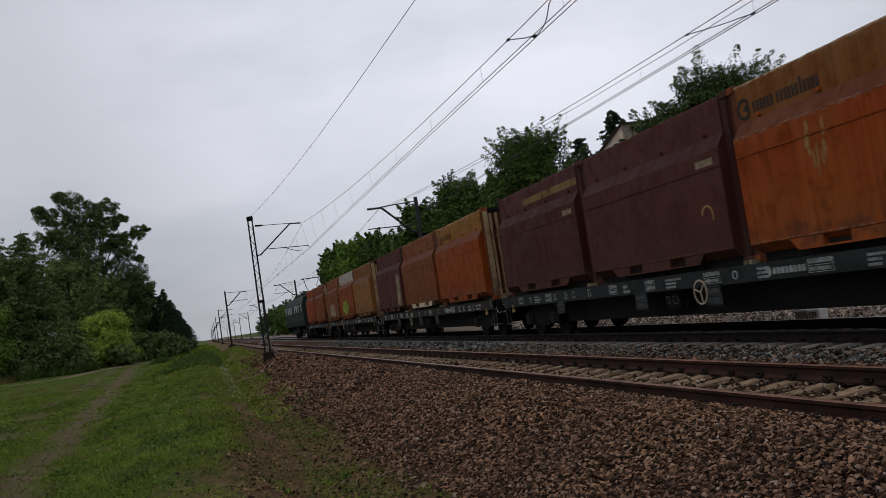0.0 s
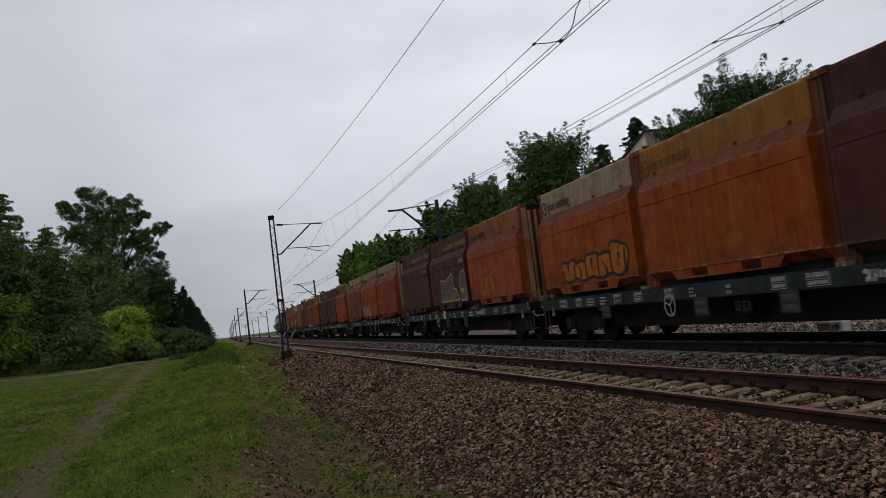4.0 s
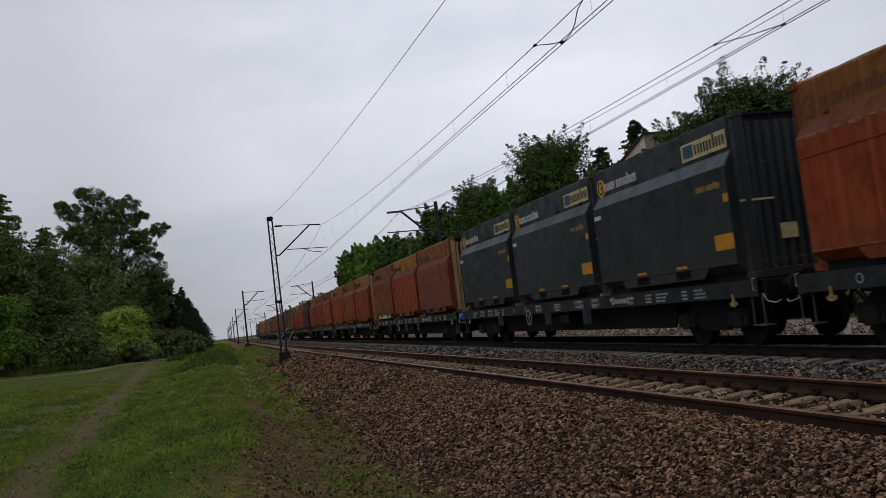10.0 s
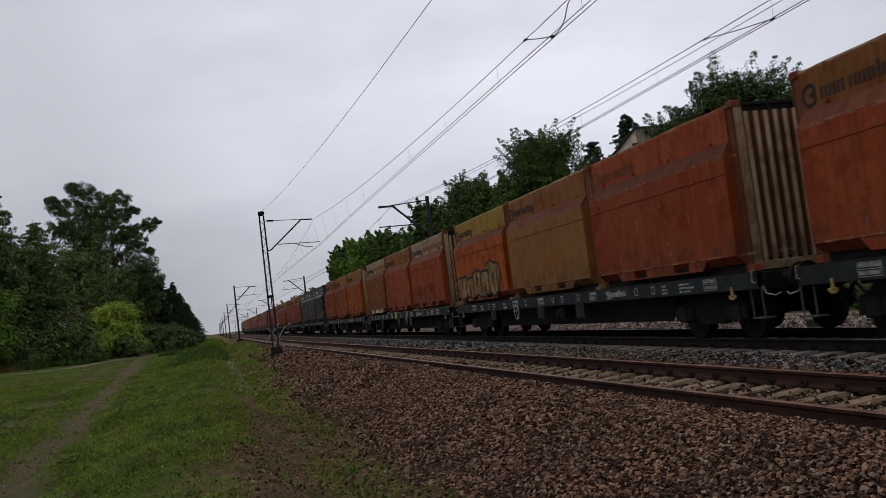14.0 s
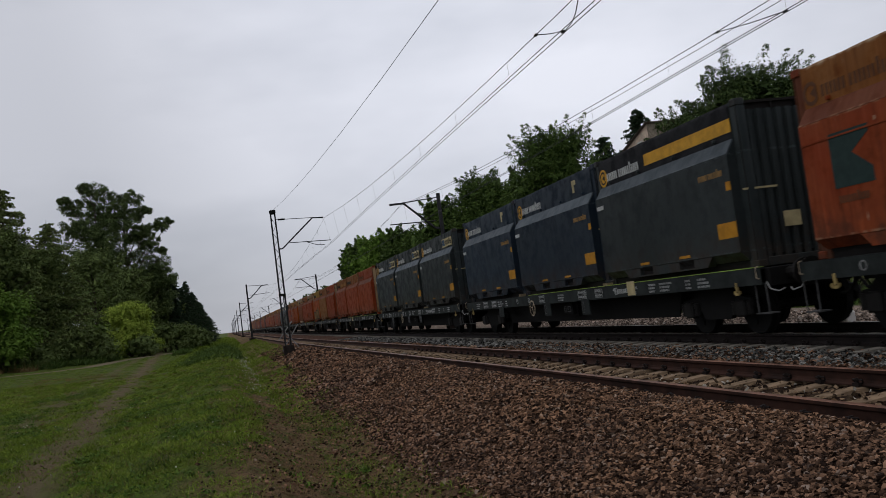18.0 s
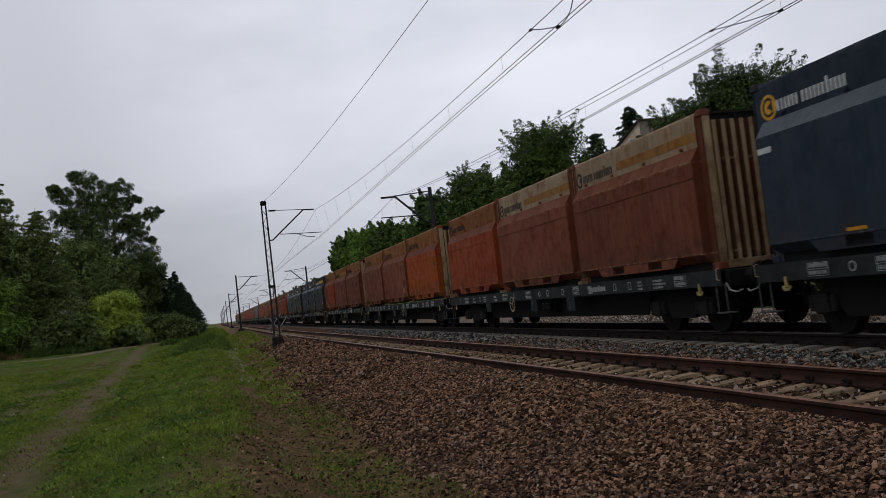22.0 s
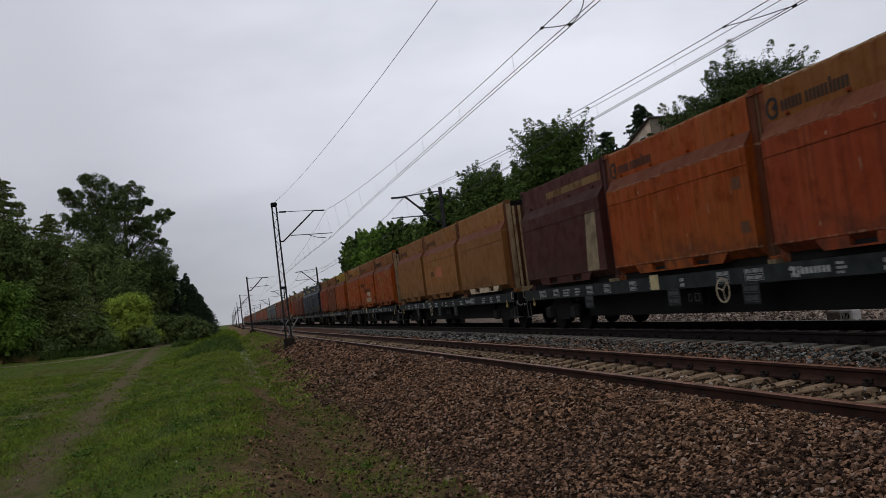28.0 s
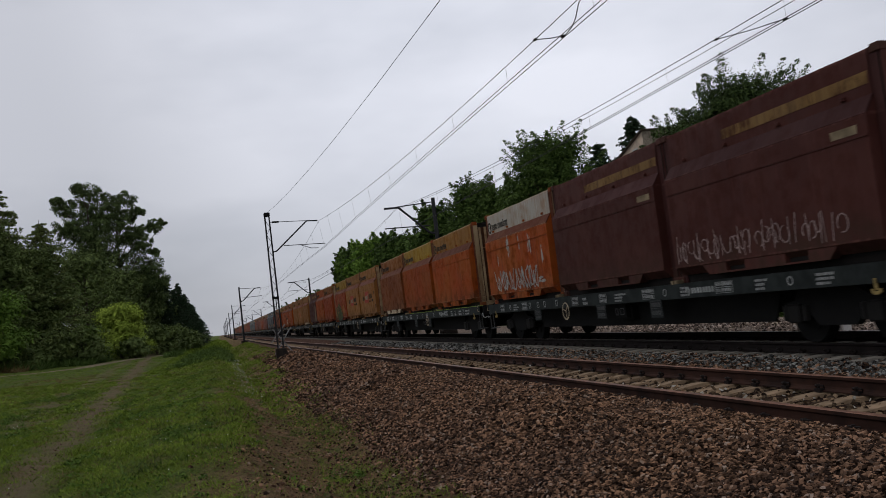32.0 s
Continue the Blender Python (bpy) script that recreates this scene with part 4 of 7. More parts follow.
for i, (x, y, h, w, k) in enumerate((
        (19.2, 76, 10.8, 2.4, "mid"), (21.5, 82, 10.4, 2.8, "deep"), (20.2, 91, 9.4, 3.0, "mid"), (20.0, 101, 10.6, 3.0, "mid"),
        (20.0, 110, 11.2, 3.2, "fresh"), (20.0, 119, 11.8, 3.2, "fresh"), (20.2, 129, 12.4, 3.0, "mid"), (20.6, 139, 12.4, 3.0, "fresh"),
        (21.4, 149, 12.8, 2.6, "deep"), (20.4, 172, 7.8, 2.8, "deep"), (20.6, 190, 7.2, 3.0, "mid"),
        (20.8, 208, 7.2, 3.4, "mid"), (21.0, 230, 7.2, 3.6, "deep"), (21.4, 258, 7.0, 4.0, "deep"), (22.0, 292, 7.0, 4.5, "deep"))):
    tree("broadleaf_tree", "dense deciduous tree in the wood beyond the train" if k == "deep" else "leafy green tree in the wood beyond the train",
         x, y, h, w, k, 0.06, 90, 90, 0.16 + y * 0.001)
for x, y, h, w in ((24.5, 66, 11, 3.2), (26, 84, 11, 3.2), (26, 108, 11.5, 3.4), (26, 130, 12.5, 3.4)):
    tree("broadleaf_tree", "dark tree deep in the wood beyond the train", x, y, h, w, "deep", 0.05, 60, 50, 0.3)
for x, y, h, w, k in ((17.0, 62, 4.6, 2.0, "fresh"), (16.8, 70, 5.4, 2.2, "fresh"), (16.5, 80, 6.4, 2.4, "fresh"), (16.4, 90, 6.6, 2.5, "fresh"),
                      (16.2, 101, 6.0, 2.5, "mid"), (16.2, 113, 6.5, 2.8, "fresh"), (16.2, 127, 7.0, 3.0, "mid"), (16.4, 143, 7.0, 3.2, "mid"),
                      (16.6, 160, 7.4, 3.2, "mid"), (17.2, 182, 7.0, 3.6, "mid"), (17.6, 208, 7.0, 4.0, "mid"), (18.2, 240, 7, 4, "deep"), (18.8, 280, 7, 4.5, "deep"),
                      (19.0, 33, 5.0, 2.4, "deep"), (20.0, 42, 5.5, 2.4, "mid"), (18.6, 50, 5.2, 2.2, "mid"), (22, 28, 5, 2.5, "deep")):
    bush(x, y, h, w, k, "fresh green shrub at the edge of the wood" if k == "fresh" else "dense green shrub at the edge of the wood", 130, 0.12 + y * 0.0008)

# on the path's side
def poplar(x, y, height, label, lobes):
    """A tall loose tree: a trunk, limbs that end in separate leafy lobes, sky between them. lobes: across, height, radius."""
    t = thing("poplar_tree", label, "tree", pose(x, y, float(ground_z(x, y))))
    part("trunk", tube(bmesh.new(), [(0, 0, -0.3), (0.1, 0, height * 0.3), (-0.1, 0.1, height * 0.6), (0.1, 0, height * 0.88)], [0.4, 0.32, 0.2, 0.05], 7), BARK, t)
    limbs = bmesh.new()
    cs, rs = [], []
    for across, up, r in lobes:
        deep = rng.uniform(-1.5, 1.5)
        foot = max(height * 0.12, up - abs(across) * 1.1 - 1.5)
        tube(limbs, [(0, 0, foot), (across * 0.55, deep * 0.5, 0.45 * foot + 0.55 * up), (across, deep, up)], [0.12, 0.06, 0.02], 5)
        for i in range(int(14 + 17 * r)):
            d = rng.normal(size=3)
            d *= rng.random() ** 0.4 / np.linalg.norm(d)
            cs.append((across + d[0] * r * 1.08, deep + d[1] * r, up + d[2] * r * 0.85))
            rs.append(rng.uniform(0.25, 0.5) * (0.5 + 0.5 * r))
    part("bough", limbs, BARK, t)["kind"] = "stuff"
    v = leaf_cloud(cs, rs, 80, 0.185, 0.9)
    part("crown", fast_mesh("crown", v.reshape(-1, 3), np.arange(len(v) * 3).reshape(-1, 3), LEAF["poplar"]), None, t)
    return t


poplar(-15.9, 130.5, 24.0, "tall loose-crowned deciduous tree with gaps of sky",
       [(0.6, 22.4, 2.1), (-1.0, 23.4, 0.9), (-2.8, 20.9, 1.6), (-3.7, 21.8, 0.7), (-0.6, 19.4, 2.5), (1.6, 18.6, 1.7), (-2.4, 17.8, 1.9), (0.8, 16.2, 2.2), (-1.6, 16.0, 3.0), (-2.6, 12.2, 3.4), (0.9, 13.6, 2.6), (0.2, 9.5, 3.6), (-3.0, 8.0, 3.4)])
poplar(-12.4, 131.5, 22.8, "tall loose-crowned tree with one long side branch",
       [(0.9, 21.5, 1.9), (-1.2, 20.2, 1.9), (-0.4, 17.6, 2.5), (1.3, 19.2, 1.5), (1.6, 16.4, 1.8), (2.9, 20.0, 0.9), (4.8, 17.6, 1.1), (6.1, 18.2, 0.5), (3.0, 16.9, 1.3), (3.4, 14.9, 1.4), (4.7, 14.0, 0.7),
        (-0.7, 14.0, 3.1), (3.6, 12.1, 2.1), (4.7, 9.8, 1.9), (0.8, 10.0, 3.2), (4.0, 7.0, 2.4)])
conifer(-20.5, 97, 18.7, 6.6, "tall olive green spruce beside the path", "larch")
conifer(-17.0, 100, 15.2, 5.8, "olive green spruce beside the path", "larch")
for x, y, h, w, k in ((-26.5, 64, 12.0, 4.2, "olive"), (-26.0, 84, 15.2, 5.0, "olive"), (-21.5, 93, 14.0, 4.4, "olive"), (-20.5, 98, 13.6, 4.6, "olive"), (-17.6, 99, 12.4, 3.8, "olive"), (-15.3, 117, 13.6, 4.6, "olive"), (-30, 60, 12, 4.6, "olive"),
                      (-10.9, 136, 13.0, 3.8, "olive"), (-9.6, 140, 12.0, 3.4, "olive"), (-16.5, 134, 16, 5.5, "olive"), (-22, 94, 13, 5, "olive"), (-34, 72, 13, 5, "olive"), (-12.6, 127, 12.0, 4.2, "olive")):
    tree("broadleaf_tree", "dense dark green tree at the edge of the path" if x < -12 else "green tree at the edge of the path", x, y, h, w, k, 0.04, 90, 85, 0.19)
for x, y, h, w in ((-7.2, 138, 11.2, 2.6), (-6.4, 146, 9.6, 2.2), (-5.9, 153, 11.0, 2.4), (-5.4, 164, 9.8, 2.6), (-5.0, 176, 8.4, 2.6), (-4.9, 190, 8.6, 2.8), (-4.8, 210, 7.4, 3), (-4.4, 240, 6.6, 3.4)):
    conifer(x, y, h, w, "dark spruce at the far end of the trees")
bush(-11.2, 112, 7.0, 3.3, "gold", "round yellow-green willow bush", 260, 0.17, 80)
bush(-19.6, 87, 9.0, 3.0, "fresh", "light green leafy shrub beside the spruces", 130, 0.17, 70)
bush(-14.2, 110, 4.2, 2.6, "fresh", "pale green leafy bush beside the willow", 60, 0.16)
for x, y, h, w, k in ((-25.0, 78, 5.6, 3.3, "fresh"), (-22.6, 83, 4.2, 3.0, "olive"), (-20.6, 89, 4.2, 3.0, "olive"), (-18.4, 92, 4.2, 2.6, "olive"), (-16.2, 96, 3.8, 2.6, "olive"),
                      (-15.6, 104, 4.0, 2.8, "olive"), (-9.6, 109, 2.6, 2.0, "olive"), (-8.0, 122, 4.2, 2.6, "olive"), (-6.6, 126, 4.0, 2.6, "olive"), (-5.6, 132, 3.6, 2.6, "olive"),
                      (-4.9, 142, 3.2, 2.4, "olive"), (-4.6, 150, 3.0, 2.6, "olive"), (-24, 60, 3.6, 2.6, "olive"), (-28, 56, 4, 2.8, "fresh"), (-13.4, 98, 4.5, 2.8, "olive"), (-21, 78, 5, 3.0, "olive"), (-31, 60, 4, 3, "olive")):
    bush(x, y, h, w, k, "dense dark bush under the trees" if k != "fresh" else "light green leafy bush", 45, 0.22)


def blades(name, label, mat, patches):
    """Grass blades. patches: x0, x1, y0, y1, count, height, width."""
    out = []
    for x0, x1, y0, y1, count, hgt, wid in patches:
        # in tufts, so that the sward is uneven
        tufts = max(1, count // 14)
        ty = y0 + (y1 - y0) * rng.random(tufts)
        tx = x0 + (x1 - x0) * rng.random(tufts)
        keep = (np.sin(tx * 2.3 + 1.3 * np.sin(ty * 0.9)) + np.sin(ty * 1.1 + tx) + rng.uniform(-1.2, 1.4, tufts)) > -0.95
        way = tx + 0.053 * ty
        keep &= rng.random(tufts) > 0.92 * np.clip(1.35 - np.abs(way + 2.3 + 0.15 * np.sin(ty * 0.8) + rng.normal(0, 0.12, tufts)) / 0.55, 0, 1)
        keep &= rng.random(tufts) > 0.7 * np.clip(1.2 - np.abs(way + 4.0) / 0.5, 0, 1)
        keep &= ~((np.abs(tx + 11.5 - 0.0055 * np.maximum(ty - 86, 0) ** 2 + 0.045 * np.maximum(86 - ty, 0) ** 2) < 1.1) & (ty < 125))
        tx, ty = tx[keep], ty[keep]
        th = rng.uniform(0.5, 1.3, len(tx))
        x = (tx[:, None] + rng.normal(0, 0.085, (len(tx), 14))).ravel()
        y = (ty[:, None] + rng.normal(0, 0.085, (len(tx), 14))).ravel()
        n = len(x)
        h = hgt * rng.uniform(0.4, 1.2, n) * np.repeat(th, 14)
        a = rng.uniform(0, 2 * np.pi, n)
        b = np.stack([x, y, ground_z(x, y) - 0.01], -1)
        s = np.stack([np.cos(a), np.sin(a), np.zeros(n)], -1) * wid * rng.uniform(0.7, 1.3, (n, 1))
        ln = np.stack([rng.normal(0, 0.7, n), rng.normal(0, 0.7, n), rng.uniform(0.5, 1.1, n)], -1) * h[:, None]
        out.append(np.stack([b - s, b + s, b + ln], 1))
    v = np.concatenate(out)
    return tagged(new(name, fast_mesh(name, v.reshape(-1, 3), np.arange(len(v) * 3).reshape(-1, 3), mat)), label, "grass", kind="stuff")


blades("grass", "short patchy green grass on the bank", LEAF["grass"], [
    (-6.0, 0.0, 5, 14, 240000, 0.045, 0.006), (-9.0, 0.4, 14, 26, 225000, 0.065, 0.010), (-14.0, 1.3, 26, 50, 160000, 0.09, 0.018), (-22.0, -4.5, 50, 110, 60000, 0.045, 0.04), (-4.5, 1.3, 50, 110, 45000, 0.13, 0.04), (-5.5, 1.4, 110, 300, 50000, 0.3, 0.12),
    (1.15, 2.25, 5, 22, 19000, 0.07, 0.006), (0.1, 1.2, 5, 22, 4000, 0.05, 0.006), (0.9, 2.4, 22, 60, 14000, 0.11, 0.018), (1.2, 3.3, 50, 120, 16000, 0.14, 0.03)])
blades("dry_grass", "dry straw-coloured grass stalks", LEAF["straw"], [
    (-6.0, 1.9, 5, 20, 56000, 0.055, 0.005), (-11, 1.8, 20, 60, 30000, 0.10, 0.012), (-30, -16, 84, 104, 9000, 0.7, 0.035)])
blades("weeds", "taller green weeds on the bank and under the trees", LEAF["mid"], [
    (-1.8, 0.2, 12, 60, 7000, 0.13, 0.009), (-3.5, 0.9, 60, 130, 22000, 0.34, 0.03), (-5.5, -0.4, 6, 26, 7000, 0.045, 0.006), (1.2, 2.1, 6, 26, 3500, 0.08, 0.009), (-34, -15.5, 86, 106, 24000, 1.0, 0.05), (-15.5, -11.8, 92, 106, 5000, 0.8, 0.05), (-6.0, -4.5, 100, 130, 5000, 0.5, 0.06), (17.6, 20, 20, 120, 20000, 0.5, 0.05)])


def low_leaves():
    """Broad low weeds in patches on the bank: rosettes of leaves close to the ground."""
    n = 5200
    y = rng.uniform(5.0, 40, n)
    x = rng.uniform(-7.0, 1.9, n)
    dense = np.sin(x * 1.7 + 2.0 * np.sin(y * 0.45)) + np.sin(y * 0.8 - x * 0.6) + rng.uniform(-0.8, 0.8, n)
    keep = (dense > 0.35) & (np.abs(x + 2.3 + 0.053 * y) > 0.6) & ((x < -0.35) | (rng.random(n) < 0.12))
    x, y = x[keep], y[keep]
    c = np.stack([x, y, ground_z(x, y) + 0.03], -1)
    v = leaf_cloud(c, rng.uniform(0.07, 0.2, len(x)), 22, 0.035, 0.45)
    return tagged(new("low_weeds", fast_mesh("low_weeds", v.reshape(-1, 3), np.arange(len(v) * 3).reshape(-1, 3), LEAF["clover"])), "low broad-leaved weeds in patches on the bank", "weeds", kind="stuff")


low_leaves()


def flowers():
    n = 560
    y = rng.uniform(26, 70, n)
    x = rng.normal(0.75, 0.2, n)
    x[:160], y[:160] = rng.uniform(-6, 1.0, 160), rng.uniform(6, 30, 160)
    z = ground_z(x, y) + rng.uniform(0.05, 0.16, n)
    q = np.array([(-1, 0, 0), (0, -1, 0.2), (1, 0, 0), (0, 1, 0.2)])[None] * (0.007 + 0.0003 * y)[:, None, None]
    v = np.einsum("nij,nkj->nki", turns(n), q) + np.stack([x, y, z], -1)[:, None]
    return tagged(new("wild_flowers", fast_mesh("wild_flowers", v.reshape(-1, 3), np.arange(n * 4).reshape(-1, 4), LEAF["flower"])), "small white wild flowers in the grass", "flowers", kind="stuff")


flowers()


# ---------------------------------------------------------------- house and small things
def house():
    h = thing("house", "old tan plastered house with a sloping roof behind the trees", "house", pose(29.2, 55.4, 0.3))
    wall = bmesh.new()
    out = [(0, 0), (12, 0), (12, 7.6), (0, 11.3)]
    a = [wall.verts.new((0, y, z)) for y, z in out]
    b = [wall.verts.new((7, y, z)) for y, z in out]
    fs = [wall.faces.new(a), wall.faces.new(b[::-1])]
    for i in range(4):
        fs.append(wall.faces.new((a[i], a[(i + 1) % 4], b[(i + 1) % 4], b[i])))
    fs[5].material_index = 1
    bmesh.ops.recalc_face_normals(wall, faces=wall.faces)
    part("wall", mesh_of(wall, "wall", [PLASTER, PLASTER_GREY]), None, h)
    bm = bmesh.new()
    f = bm.faces.new([bm.verts.new(q) for q in ((-0.25, -0.3, 11.42), (7.3, -0.3, 11.42), (7.3, 12.3, 7.6), (-0.25, 12.3, 7.6))])
    bmesh.ops.solidify(bm, geom=[f], thickness=0.05)
    part("roof", bm, ROOF, h)
    for y, z in ((1.3, 9.75), (3.0, 6.2), (7.0, 6.2), (3.0, 3.0), (7.0, 3.0)):
        wd = part("window", box(-0.03, 0.06, y - 0.35, y + 0.35, z - 0.5, z + 0.5), GLASS, h)
        part("frame", box(-0.05, -0.032, y - 0.45, y + 0.45, z + 0.5, z + 0.6), POST_WHITE, wd)
        part("sill", box(-0.12, 0.0, y - 0.45, y + 0.45, z - 0.58, z - 0.5), POST_WHITE, wd)
    for i in range(6):
        part("vent_brick", box(-0.04, 0.02, 0.9 + i * 0.5, 1.15 + i * 0.5, 8.75, 9.0), GLASS, h)
    return h


house()

kp = thing("kilometre_stone", "small white kilometre stone with black figures beyond the train", "marker stone", pose(12.3, 16.1, -0.25))
part("stone", box(-0.12, 0.12, -0.2, 0.2, -0.1, 0.27, None, 0.03), POST_WHITE, kp)
# added grey block: the shade on the stone's other face, put into its colour
part("rear_block", box(-0.12, 0.12, 0.2, 0.62, -0.1, 0.25, None, 0.03), SLEEPER_PALE, kp, "grey block for the stone's shaded face")
tx = bpy.data.curves.new("figures", "FONT")
tx.body, tx.size, tx.extrude, tx.align_x = "179", 0.17, 0.004, "CENTER"
tx.materials.append(DARK_MARK)
to = new("figures", tx)
to.parent = kp
to.matrix_basis = pose(-0.126, 0.0, 0.08, 90, 0, -90)


# ---------------------------------------------------------------- containers
XO, XI = -1.385, -1.22            # the bulging side panel, and the upright plane of the corner posts
PB, C2, C1, TOP = 0.29, 1.96, 2.21, 2.84
EO, EI = 2.755, 2.74               # where the bulge and the upper band end, short of the end frame
MESHES = {}


def shared(key, build):
    """The mesh for key, built once."""
    if key not in MESHES:
        MESHES[key] = build()
    return MESHES[key]


def shell_bm(side):
    """The bulging side: outer face, chamfered ends, undercut foot. side: -1 towards the empty track."""
    bm = bmesh.new()
    s = -side
    o = [bm.verts.new((s * XO, y, z)) for y, z in ((EO, PB), (-EO, PB), (-EO, C2), (EO, C2))]
    i = [bm.verts.new((s * (XI - 0.004), y, z)) for y, z in ((EI, 0.14), (-EI, 0.14), (-EI, C1 - 0.004), (EI, C1 - 0.004))]
    k = [bm.verts.new((s * (XI + 0.06), y, z)) for y, z in ((EI, 0.14), (-EI, 0.14), (-EI, C1 - 0.004), (EI, C1 - 0.004))]
    bm.faces.new(o)
    for a, b in ((0, 1), (1, 2), (3, 0)):
        bm.faces.new((o[a], i[a], i[b], o[b]))
    for a in range(4):
        b = (a + 1) % 4
        bm.faces.new((i[a], k[a], k[b], i[b]))
    if side > 0:
        bm.faces.new((o[2], i[2], i[3], o[3]))
    bmesh.ops.recalc_face_normals(bm, faces=bm.faces)
    return bm


def slope_bm():
    bm = bmesh.new()
    pts = [(XO - 0.004, EO, C2), (XO - 0.004, -EO, C2), (XI - 0.002, -EI, C1), (XI - 0.002, EI, C1)]
    a = [bm.verts.new(p) for p in pts]
    b = [bm.verts.new((p[0] + 0.02, p[1], p[2] - 0.02)) for p in pts]
    bm.faces.new(a)
    for i in range(4):
        bm.faces.new((a[i], b[i], b[(i + 1) % 4], a[(i + 1) % 4]))
    bmesh.ops.recalc_face_normals(bm, faces=bm.faces)
    return bm


def band_bm(seed):
    """The upper band, its top edge dented by the loader."""
    r = random.Random(seed)
    bm = bmesh.new()
    n = 24
    front, back = [], []
    dent = [0.0]
    for i in range(n):
        dent.append(dent[-1] * 0.6 + r.uniform(-0.006, 0.006))
    for i in range(n + 1):
        y = EI - 2 * EI * i / n
        push = dent[i] * 1.3
        push = abs(push)
        front.append([bm.verts.new((XI, y, C1)), bm.verts.new((XI, y, 2.71)), bm.verts.new((XI + push, y, TOP - 0.03 + dent[i]))])
        back.append(bm.verts.new((XI + 0.06 + push, y, TOP - 0.03 + dent[i])))
    for i in range(n):
        for k in (0, 1):
            bm.faces.new((front[i][k], front[i + 1][k], front[i + 1][k + 1], front[i][k + 1]))
        bm.faces.new((front[i][2], front[i + 1][2], back[i + 1], back[i]))
    bmesh.ops.recalc_face_normals(bm, faces=bm.faces)
    return bm


def end_bm():
    """Corrugated end wall between the posts, for the end towards -y."""
    bm = bmesh.new()
    n = 11
    w = 2.06 / n
    prof = []
    for i in range(n):
        x = -1.03 + i * w
        prof += [(x, 0.0), (x + w * 0.12, -0.06), (x + w * 0.55, -0.06), (x + w * 0.67, 0.0)]
    prof.append((1.03, 0.0))
    a = [bm.verts.new((x, -2.89 + y, 0.14)) for x, y in prof]
    b = [bm.verts.new((x, -2.89 + y, TOP - 0.19)) for x, y in prof]
    c = [bm.verts.new((x, -2.84, TOP - 0.19)) for x, y in prof]
    for i in range(len(prof) - 1):
        # slot 0 is the rib's face; slot 1 darkens the recess as painted shade
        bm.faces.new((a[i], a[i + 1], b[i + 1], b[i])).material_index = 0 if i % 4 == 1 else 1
        bm.faces.new((b[i], b[i + 1], c[i + 1], c[i]))
    bmesh.ops.recalc_face_normals(bm, faces=bm.faces)
    return bm


def post_bm():
    """A folded corner post: a broad flange to the side, a step, and a narrower flange to the end. For the corner at -x, -y."""
    out = [(-0.075, 0.17), (-0.075, -0.05), (-0.055, -0.055), (-0.055, -0.075), (-0.075, -0.08), (-0.075, -0.10), (0.02, -0.10), (0.09, -0.085), (0.09, -0.02), (0.0, -0.02), (0.0, 0.17)]
    bm = bmesh.new()
    a = [bm.verts.new((x, y, 0.0)) for x, y in out]
    b = [bm.verts.new((x, y, TOP - 0.02)) for x, y in out]
    for i in range(len(out)):
        j = (i + 1) % len(out)
        bm.faces.new((a[i], a[j], b[j], b[i])).material_index = 1 if i in (1, 2, 3) else 2 if i in (5, 6) else 0
    bm.faces.new(a[::-1])
    bm.faces.new(b)
    bmesh.ops.recalc_face_normals(bm, faces=bm.faces)
    return bm


def top_rail_bm():
    """A thin bar over a dark sheet that paints the gap's shade, held by a short stay."""
    bm = box(-1.03, 1.03, -0.03, 0.03, TOP - 0.075, TOP - 0.03)
    box(-1.03, 1.03, 0.02, 0.03, TOP - 0.20, TOP - 0.075, bm)
    for x in (-0.5, 0.0, 0.5):
        box(x - 0.015, x + 0.015, -0.035, 0.02, TOP - 0.19, TOP - 0.075, bm)
    return bm


def beam_bm():
    """The fork-pocket beam under the panel, with two openings through its face."""
    bm = bmesh.new()
    x, d = XO + 0.012, 0.16
    for y0, y1 in ((1.62, 1.06), (0.5, -0.6), (-1.16, -1.62)):
        t0 = 0.2 if y0 > 1.5 else 0
        t1 = 0.2 if y1 < -1.5 else 0
        plate([(y0, 0.1), (y1, 0.1), (y1 - t1, PB - 0.004), (y0 + t0, PB - 0.004)], x, d, bm)
    for y0, y1 in ((1.06, 0.5), (-0.6, -1.16)):
        plate([(y0, 0.1), (y1, 0.1), (y1, 0.13), (y0, 0.13)], x, d, bm)
    return bm


def castings_bm():
    return box(-0.09, 0.09, -0.09, 0.09, -0.06, 0.06, None, 0.012)


def bars(words, y, z, h, x=None):
    """A line of writing as plain bars. words: (letters, width of one)."""
    bm = bmesh.new()
    x = XI - 0.006 if x is None else x
    for n, w in words:
        for i in range(n):
            # plain upright strokes, one or two to a letter, some of them tall
            up = 1.0 if i % 5 == 4 else 0.72
            st = w * 0.30
            plate([(y, z), (y - st, z), (y - st, z + up * h), (y, z + up * h)], x, 0.004, bm)
            if i % 3:
                plate([(y - w * 0.5, z), (y - w * 0.5 - st, z), (y - w * 0.5 - st, z + 0.72 * h), (y - w * 0.5, z + 0.72 * h)], x, 0.004, bm)
                y -= w
            else:
                y -= w * 0.55
        y -= w * 0.3
    return bm


